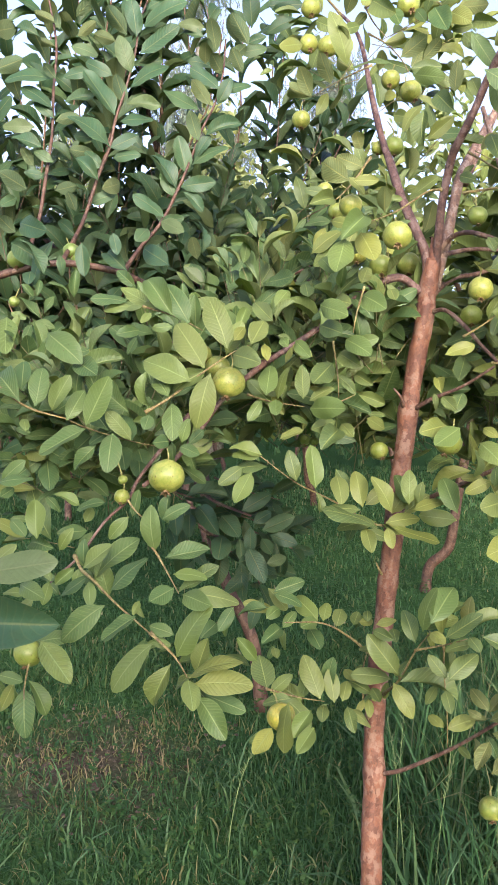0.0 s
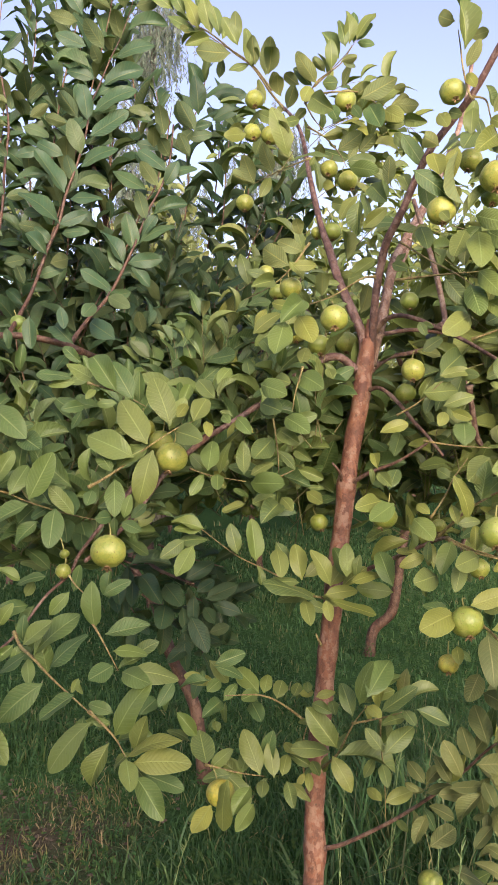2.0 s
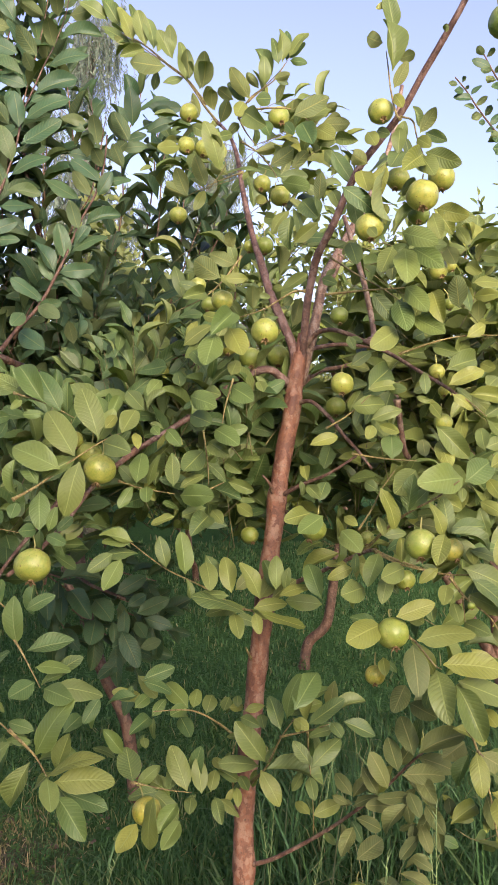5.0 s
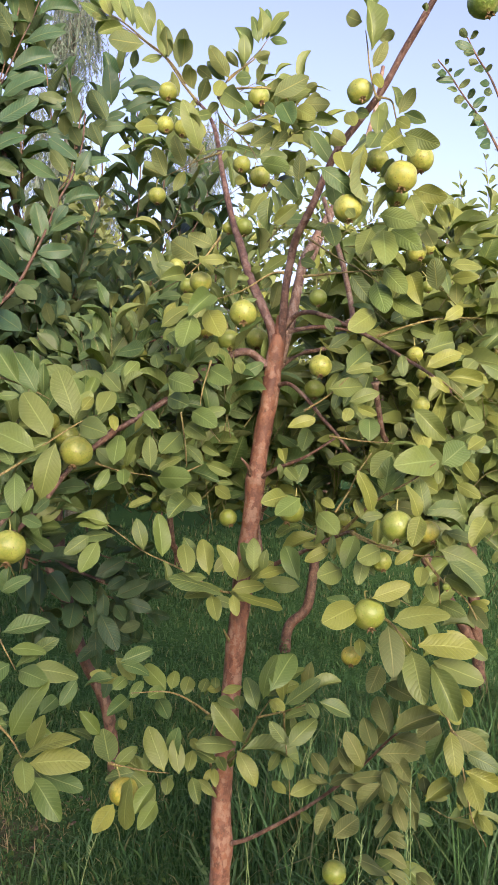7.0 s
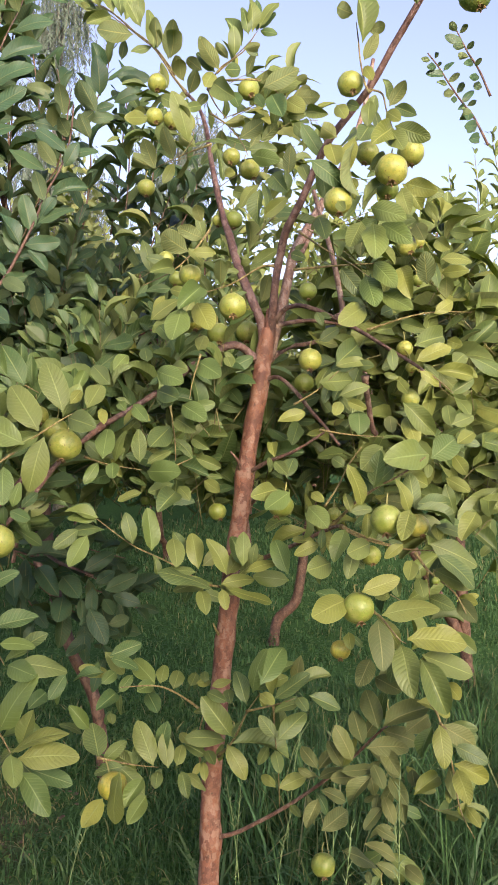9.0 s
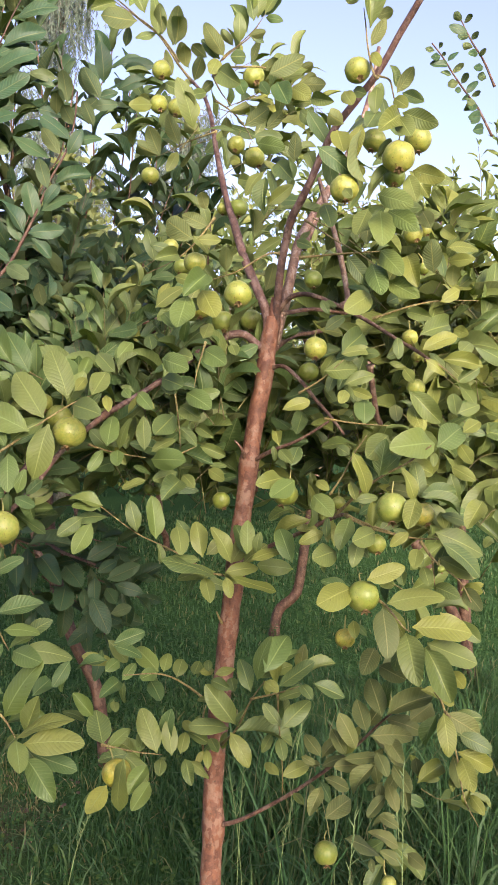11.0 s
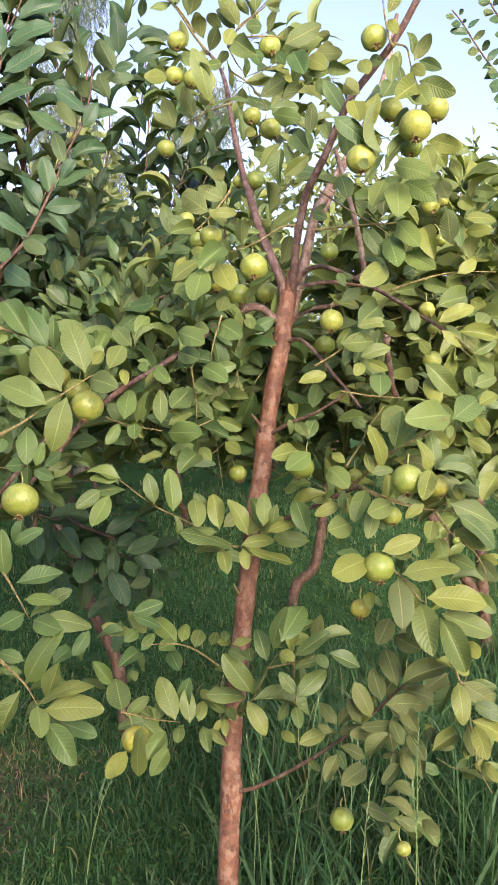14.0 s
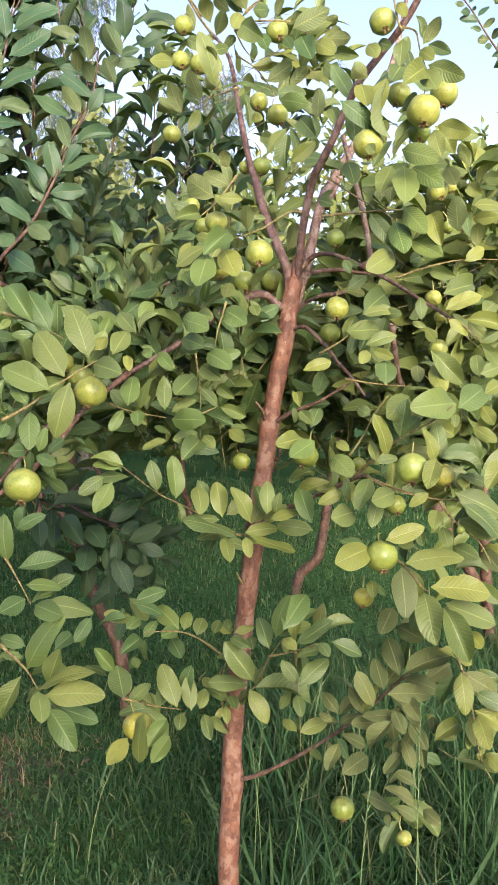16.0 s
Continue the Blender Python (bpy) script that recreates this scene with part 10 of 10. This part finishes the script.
shoot(store, stems, ((0.468, 2.174, 1.348), (0.547, 2.165, 1.316), (0.625, 2.157, 1.331)), 0.126)
shoot(store, stems, ((0.612, 2.164, 1.692), (0.690, 2.156, 1.754), (0.785, 2.147, 1.785)), 0.126)
shoot(store, stems, ((0.703, 1.886, 1.567), (0.750, 1.881, 1.585), (0.819, 1.874, 1.612)), 0.144)
shoot(store, stems, ((0.681, 1.888, 1.585), (0.730, 1.882, 1.537), (0.790, 1.875, 1.488)), 0.144)
shoot(store, stems, ((0.655, 1.891, 1.606), (0.696, 1.888, 1.634), (0.751, 1.882, 1.661)), 0.144)
shoot(store, stems, ((0.273, 2.731, 2.568), (0.367, 2.724, 2.625), (0.462, 2.716, 2.643)), 0.132)
shoot(store, stems, ((0.290, 2.724, 2.474), (0.385, 2.716, 2.511), (0.498, 2.705, 2.529)), 0.132)
shoot(store, stems, ((0.347, 2.714, 2.379), (0.441, 2.704, 2.397), (0.534, 2.694, 2.379)), 0.132)
shoot(store, stems, ((0.196, 2.728, 2.380), (0.140, 2.737, 2.436), (0.083, 2.745, 2.474)), 0.132)
shoot(store, stems, ((0.065, 2.746, 2.456), (0.009, 2.754, 2.494), (-0.029, 2.756, 2.475)), 0.132)
shoot(store, stems, ((0.289, 2.712, 2.266), (0.364, 2.707, 2.284), (0.420, 2.699, 2.247)), 0.132)
shoot(store, stems, ((0.382, 2.699, 2.190), (0.420, 2.700, 2.266), (0.459, 2.700, 2.341)), 0.132)
shoot(store, stems, ((0.099, 2.725, 2.135), (0.043, 2.728, 2.097), (-0.014, 2.731, 2.041)), 0.132)
shoot(store, stems, ((0.060, 2.719, 1.965), (0.004, 2.723, 1.927), (-0.034, 2.726, 1.908)), 0.132)
shoot(store, stems, ((0.135, 2.711, 1.945), (0.211, 2.704, 1.965), (0.249, 2.702, 2.002)), 0.132)
shoot(store, stems, ((0.247, 2.462, 1.831), (0.281, 2.463, 1.918), (0.299, 2.466, 2.004)), 0.132)
shoot(store, stems, ((0.332, 2.452, 1.814), (0.342, 2.457, 1.918), (0.351, 2.462, 2.021)), 0.132)
shoot(store, stems, ((0.603, 2.188, 1.758), (0.681, 2.180, 1.790), (0.761, 2.172, 1.773)), 0.144)
shoot(store, stems, ((0.539, 2.194, 1.632), (0.618, 2.186, 1.663), (0.696, 2.176, 1.631)), 0.144)
shoot(store, stems, ((0.823, 2.165, 1.757), (0.886, 2.157, 1.708), (0.948, 2.149, 1.629)), 0.144)
shoot(store, stems, ((0.632, 2.181, 1.505), (0.695, 2.175, 1.552), (0.789, 2.165, 1.551)), 0.144)
shoot(store, stems, ((0.537, 2.191, 1.474), (0.600, 2.185, 1.442), (0.679, 2.175, 1.456)), 0.144)
shoot(store, stems, ((0.789, 2.164, 1.440), (0.853, 2.158, 1.502), (0.932, 2.150, 1.534)), 0.144)
shoot(store, stems, ((0.600, 2.183, 1.378), (0.678, 2.175, 1.393), (0.757, 2.166, 1.377)), 0.144)
shoot(store, stems, ((0.851, 2.156, 1.329), (0.915, 2.149, 1.392), (0.978, 2.143, 1.438)), 0.144)
shoot(store, stems, ((0.474, 2.199, 1.537), (0.523, 2.195, 1.600), (0.571, 2.190, 1.680)), 0.144)
shoot(store, stems, ((0.917, 2.153, 1.661), (0.965, 2.149, 1.739), (0.997, 2.147, 1.819)), 0.144)
for line, size in (
        (((0.20, 2.50, 2.30), (0.28, 2.50, 2.38), (0.36, 2.48, 2.42)), 0.115),
        (((0.18, 2.45, 2.40), (0.10, 2.48, 2.46), (0.02, 2.50, 2.48)), 0.110),
        (((0.30, 2.50, 2.40), (0.40, 2.48, 2.44), (0.50, 2.45, 2.42)), 0.115),
        (((0.36, 2.40, 2.28), (0.46, 2.38, 2.34), (0.54, 2.35, 2.34)), 0.110),
        (((0.22, 2.50, 2.15), (0.32, 2.50, 2.22), (0.40, 2.50, 2.24)), 0.115),
        (((0.12, 2.50, 2.28), (0.04, 2.52, 2.33), (-0.04, 2.54, 2.34)), 0.110)):
    shoot(store, stems, line, size)
# left fill: mature green that also carries the shade of that side
store_left = Foliage()
thicket(store, stems, (0.82, 2.28, 1.58), (0.42, 0.2, 0.42), 36, 0.153, 301, reach=(0.15, 0.32), hang=0.4)
thicket(store_left, stems, (0.02, 2.10, 1.42), (0.38, 0.25, 0.20), 44, 0.124, 302, reach=(0.15, 0.32))
thicket(store_left, stems, (-0.45, 2.00, 1.32), (0.30, 0.25, 0.2), 40, 0.118, 303, reach=(0.15, 0.32))
thicket(store, stems, (0.90, 2.05, 1.72), (0.25, 0.2, 0.25), 22, 0.147, 306, reach=(0.15, 0.3), hang=0.4)
thicket(store, stems, (0.92, 2.05, 1.38), (0.25, 0.15, 0.22), 16, 0.142, 307, reach=(0.15, 0.3), hang=0.4)
thicket(store_left, stems, (0.10, 1.95, 1.53), (0.20, 0.12, 0.10), 14, 0.118, 310, reach=(0.12, 0.28))
thicket(store, stems, (0.50, 2.20, 1.28), (0.30, 0.15, 0.14), 18, 0.118, 311, reach=(0.12, 0.28))
thicket(store, stems, (1.0, 2.2, 1.2), (0.30, 0.2, 0.22), 8, 0.142, 313, reach=(0.15, 0.32), hang=0.45)
store_left.build("foliage", foliage_mature_shaded, tree, "mature deep green guava leaves inside the crown, darkened as in shade", foliage_under)
store.build("foliage", foliage_mat, tree, "crowded green guava leaves inside the crown", foliage_under)
tagged(part("shoot_stem", stems, stem_mat, tree, "thin stems of the leafy shoots"), kind="stuff")

# ---- fruit ----
fruit((-0.137, 1.666, 1.397), 0.067, 0.55, (-0.24, 0.83, 0.51), 0.036, "yellow-green speckled guava hanging from its twig")
fruit((-0.167, 1.760, 1.429), 0.055, 0.50, (0.07, -0.80, 0.59), 0.042, "yellow-green speckled guava hanging from its twig")
fruit((-0.203, 1.764, 1.459), 0.044, 0.60, (0.21, -0.75, 0.63), 0.041, "yellow-green speckled guava hanging from its twig")
fruit((-0.241, 1.473, 1.228), 0.066, 0.50, (-0.30, 0.42, 0.85), 0.025, "yellow-green speckled guava hanging from its twig")
fruit((0.220, 1.742, 1.697), 0.060, 0.50, (-0.12, 0.44, 0.89), 0.025, "yellow-green speckled guava hanging from its twig")
fruit((0.135, 1.904, 1.794), 0.053, 0.55, (-0.67, 0.59, 0.46), 0.033, "yellow-green speckled guava hanging from its twig")
fruit((0.080, 1.981, 1.847), 0.039, 0.50, (-0.20, 0.43, 0.88), 0.025, "yellow-green speckled guava hanging from its twig")
fruit((0.108, 1.997, 1.800), 0.042, 0.30, (0.19, 0.43, 0.88), 0.025, "pale green guava hanging from its twig")
fruit((0.200, 1.885, 1.653), 0.054, 0.28, (0.06, 0.44, 0.90), 0.025, "dark green unripe guava hanging among leaves")
fruit((0.286, 2.037, 1.675), 0.058, 0.40, (0.14, 0.44, 0.89), 0.025, "pale green guava hanging from its twig")
fruit((0.148, 1.891, 1.684), 0.048, 0.70, (0.16, -0.65, 0.74), 0.043, "yellow-green speckled guava hanging from its twig")
fruit((0.386, 1.711, 1.578), 0.0515, 0.60, (0.39, 0.41, 0.83), 0.025, "yellow-green speckled guava hanging from its twig")
fruit((0.416, 1.937, 1.539), 0.050, 0.30, (0.24, 0.43, 0.87), 0.025, "pale green guava hanging from its twig")
fruit((0.396, 1.784, 1.740), 0.042, 0.20, (0.34, 0.62, 0.71), 0.046, "pale green guava hanging from its twig")
fruit((0.068, 2.444, 2.468), 0.058, 0.50, (0.72, -0.03, 0.70), 0.031, "yellow-green speckled guava hanging from its twig")
fruit((0.330, 2.324, 2.412), 0.063, 0.45, (-0.80, -0.60, -0.03), 0.020, "yellow-green speckled guava hanging from its twig")
fruit((0.058, 2.413, 2.355), 0.054, 0.50, (0.77, -0.06, -0.64), 0.020, "yellow-green speckled guava hanging from its twig")
fruit((0.114, 2.407, 2.345), 0.058, 0.50, (-0.40, 0.07, 0.92), 0.020, "yellow-green speckled guava hanging from its twig")
fruit((0.271, 2.247, 2.189), 0.051, 0.50, (0.27, -0.69, 0.67), 0.033, "yellow-green speckled guava hanging from its twig")
fruit((0.314, 2.181, 2.135), 0.056, 0.50, (0.28, 0.00, 0.96), 0.020, "yellow-green speckled guava hanging from its twig")
fruit((0.032, 2.332, 2.121), 0.051, 0.50, (0.33, 0.05, 0.94), 0.027, "yellow-green speckled guava hanging from its twig")
fruit((0.265, 2.144, 1.988), 0.050, 0.20, (-0.65, -0.43, 0.63), 0.045, "pale green guava hanging from its twig")
fruit((0.223, 2.118, 1.978), 0.036, 0.50, (0.14, -0.53, 0.84), 0.020, "yellow-green speckled guava hanging from its twig")
fruit((0.456, 1.623, 2.142), 0.053, 0.50, (0.80, 0.42, 0.44), 0.031, "yellow-green speckled guava hanging from its twig")
fruit((0.516, 1.533, 1.939), 0.064, 0.65, (0.25, 0.43, 0.87), 0.025, "yellow-green speckled guava hanging from its twig")
fruit((0.577, 1.597, 1.997), 0.056, 0.60, (-0.92, 0.05, 0.39), 0.037, "yellow-green speckled guava hanging from its twig")
fruit((0.531, 1.611, 1.924), 0.047, 0.10, (0.03, -0.43, 0.90), 0.044, "dark green unripe guava hanging among leaves")
fruit((0.412, 1.555, 1.880), 0.057, 0.65, (0.38, 0.41, 0.83), 0.025, "yellow-green speckled guava hanging from its twig")
fruit((0.504, 1.666, 2.015), 0.051, 0.50, (0.35, 0.41, 0.84), 0.025, "yellow-green speckled guava hanging from its twig")
fruit((0.576, 1.625, 1.811), 0.043, 0.60, (0.21, 0.43, 0.88), 0.025, "yellow-green speckled guava hanging from its twig")
fruit((0.607, 1.642, 1.824), 0.029, 0.60, (-0.13, 0.44, 0.89), 0.025, "small hard green guava fruit on its twig")
fruit((0.615, 1.670, 1.747), 0.027, 0.30, (-0.73, -0.17, 0.66), 0.024, "small hard green guava fruit on its twig")
fruit((0.640, 1.836, 1.616), 0.039, 0.60, (0.01, 0.44, 0.90), 0.025, "yellow-green speckled guava hanging from its twig")
fruit((0.582, 1.619, 1.489), 0.039, 0.50, (0.22, 0.43, 0.87), 0.025, "yellow-green speckled guava hanging from its twig")
fruit((0.616, 1.717, 1.562), 0.025, 0.70, (-0.66, -0.53, 0.53), 0.035, "small hard green guava fruit on its twig")
fruit((0.455, 1.368, 1.265), 0.058, 0.35, (0.25, 0.43, 0.87), 0.025, "pale green guava hanging from its twig")
fruit((0.536, 1.440, 1.245), 0.045, 0.80, (0.33, 0.42, 0.85), 0.025, "ripe yellow guava hanging among leaves")
fruit((0.416, 1.420, 1.097), 0.060, 0.35, (0.53, 0.81, -0.25), 0.036, "pale green guava hanging from its twig")
fruit((0.395, 1.472, 1.006), 0.039, 0.85, (0.21, 0.43, 0.88), 0.025, "ripe yellow guava hanging among leaves")
fruit((0.462, 1.497, 1.181), 0.040, 0.40, (0.62, 0.31, 0.72), 0.020, "pale green guava hanging from its twig")
fruit((0.318, 1.705, 1.262), 0.057, 0.35, (0.15, 0.44, 0.89), 0.025, "pale green guava hanging from its twig")
fruit((0.201, 1.959, 1.222), 0.045, 0.30, (-0.21, 0.43, 0.88), 0.025, "pale green guava hanging from its twig")
fruit((0.024, 2.079, 1.242), 0.029, 0.05, (0.11, 0.44, 0.89), 0.025, "small hard green guava fruit on its twig")
fruit((0.047, 2.076, 1.238), 0.026, 0.10, (-0.27, 0.43, 0.86), 0.025, "small hard green guava fruit on its twig")
fruit((0.425, 1.653, 1.245), 0.031, 0.50, (0.03, -1.00, 0.03), 0.045, "small hard green guava fruit on its twig")
fruit((-0.040, 1.525, 0.746), 0.056, 0.90, (-0.41, 0.53, 0.74), 0.029, "ripe yellow guava hanging among leaves")
fruit((0.414, 1.723, 0.451), 0.055, 0.35, (0.53, 0.29, 0.80), 0.020, "pale green guava hanging from its twig")
fruit((0.222, 1.778, 0.742), 0.028, 0.20, (-0.64, 0.63, -0.44), 0.020, "small hard green guava fruit on its twig")
fruit((0.549, 1.377, 1.152), 0.015, 0.20, (0.60, 0.80, 0.01), 0.020, "small hard green guava fruit on its twig")
fruit((0.603, 1.326, 2.180), 0.059, 0.00, (0.13, 0.44, 0.89), 0.025, "dark green unripe guava hanging among leaves")
fruit((-0.601, 2.308, 1.741), 0.061, 0.00, (-0.28, 0.43, 0.86), 0.025, "dark green unripe guava hanging among leaves")
fruit((-0.630, 2.309, 1.776), 0.045, 0.00, (-0.39, 0.41, 0.82), 0.025, "dark green unripe guava hanging among leaves")
fruit((-0.751, 2.198, 1.740), 0.052, 0.10, (0.37, 0.41, 0.83), 0.025, "dark green unripe guava hanging among leaves")
fruit((-0.759, 2.187, 1.625), 0.031, 0.10, (0.31, 0.42, 0.85), 0.025, "small hard green guava fruit on its twig")
fruit((-0.347, 1.567, 1.177), 0.031, 0.45, (-0.17, 0.44, 0.88), 0.025, "small hard green guava fruit on its twig")
fruit((-0.349, 1.590, 1.208), 0.020, 0.30, (-0.37, 0.41, 0.83), 0.025, "small hard green guava fruit on its twig")
fruit((-0.447, 1.270, 0.965), 0.048, 0.30, (0.69, 0.59, -0.41), 0.021, "pale green guava hanging from its twig")
fruit((0.492, 1.502, 0.504), 0.031, 0.60, (0.27, 0.43, 0.86), 0.025, "small hard green guava fruit on its twig")
fruit((0.588, 1.794, 0.754), 0.024, 0.50, (0.23, 0.43, 0.87), 0.025, "small hard green guava fruit on its twig")
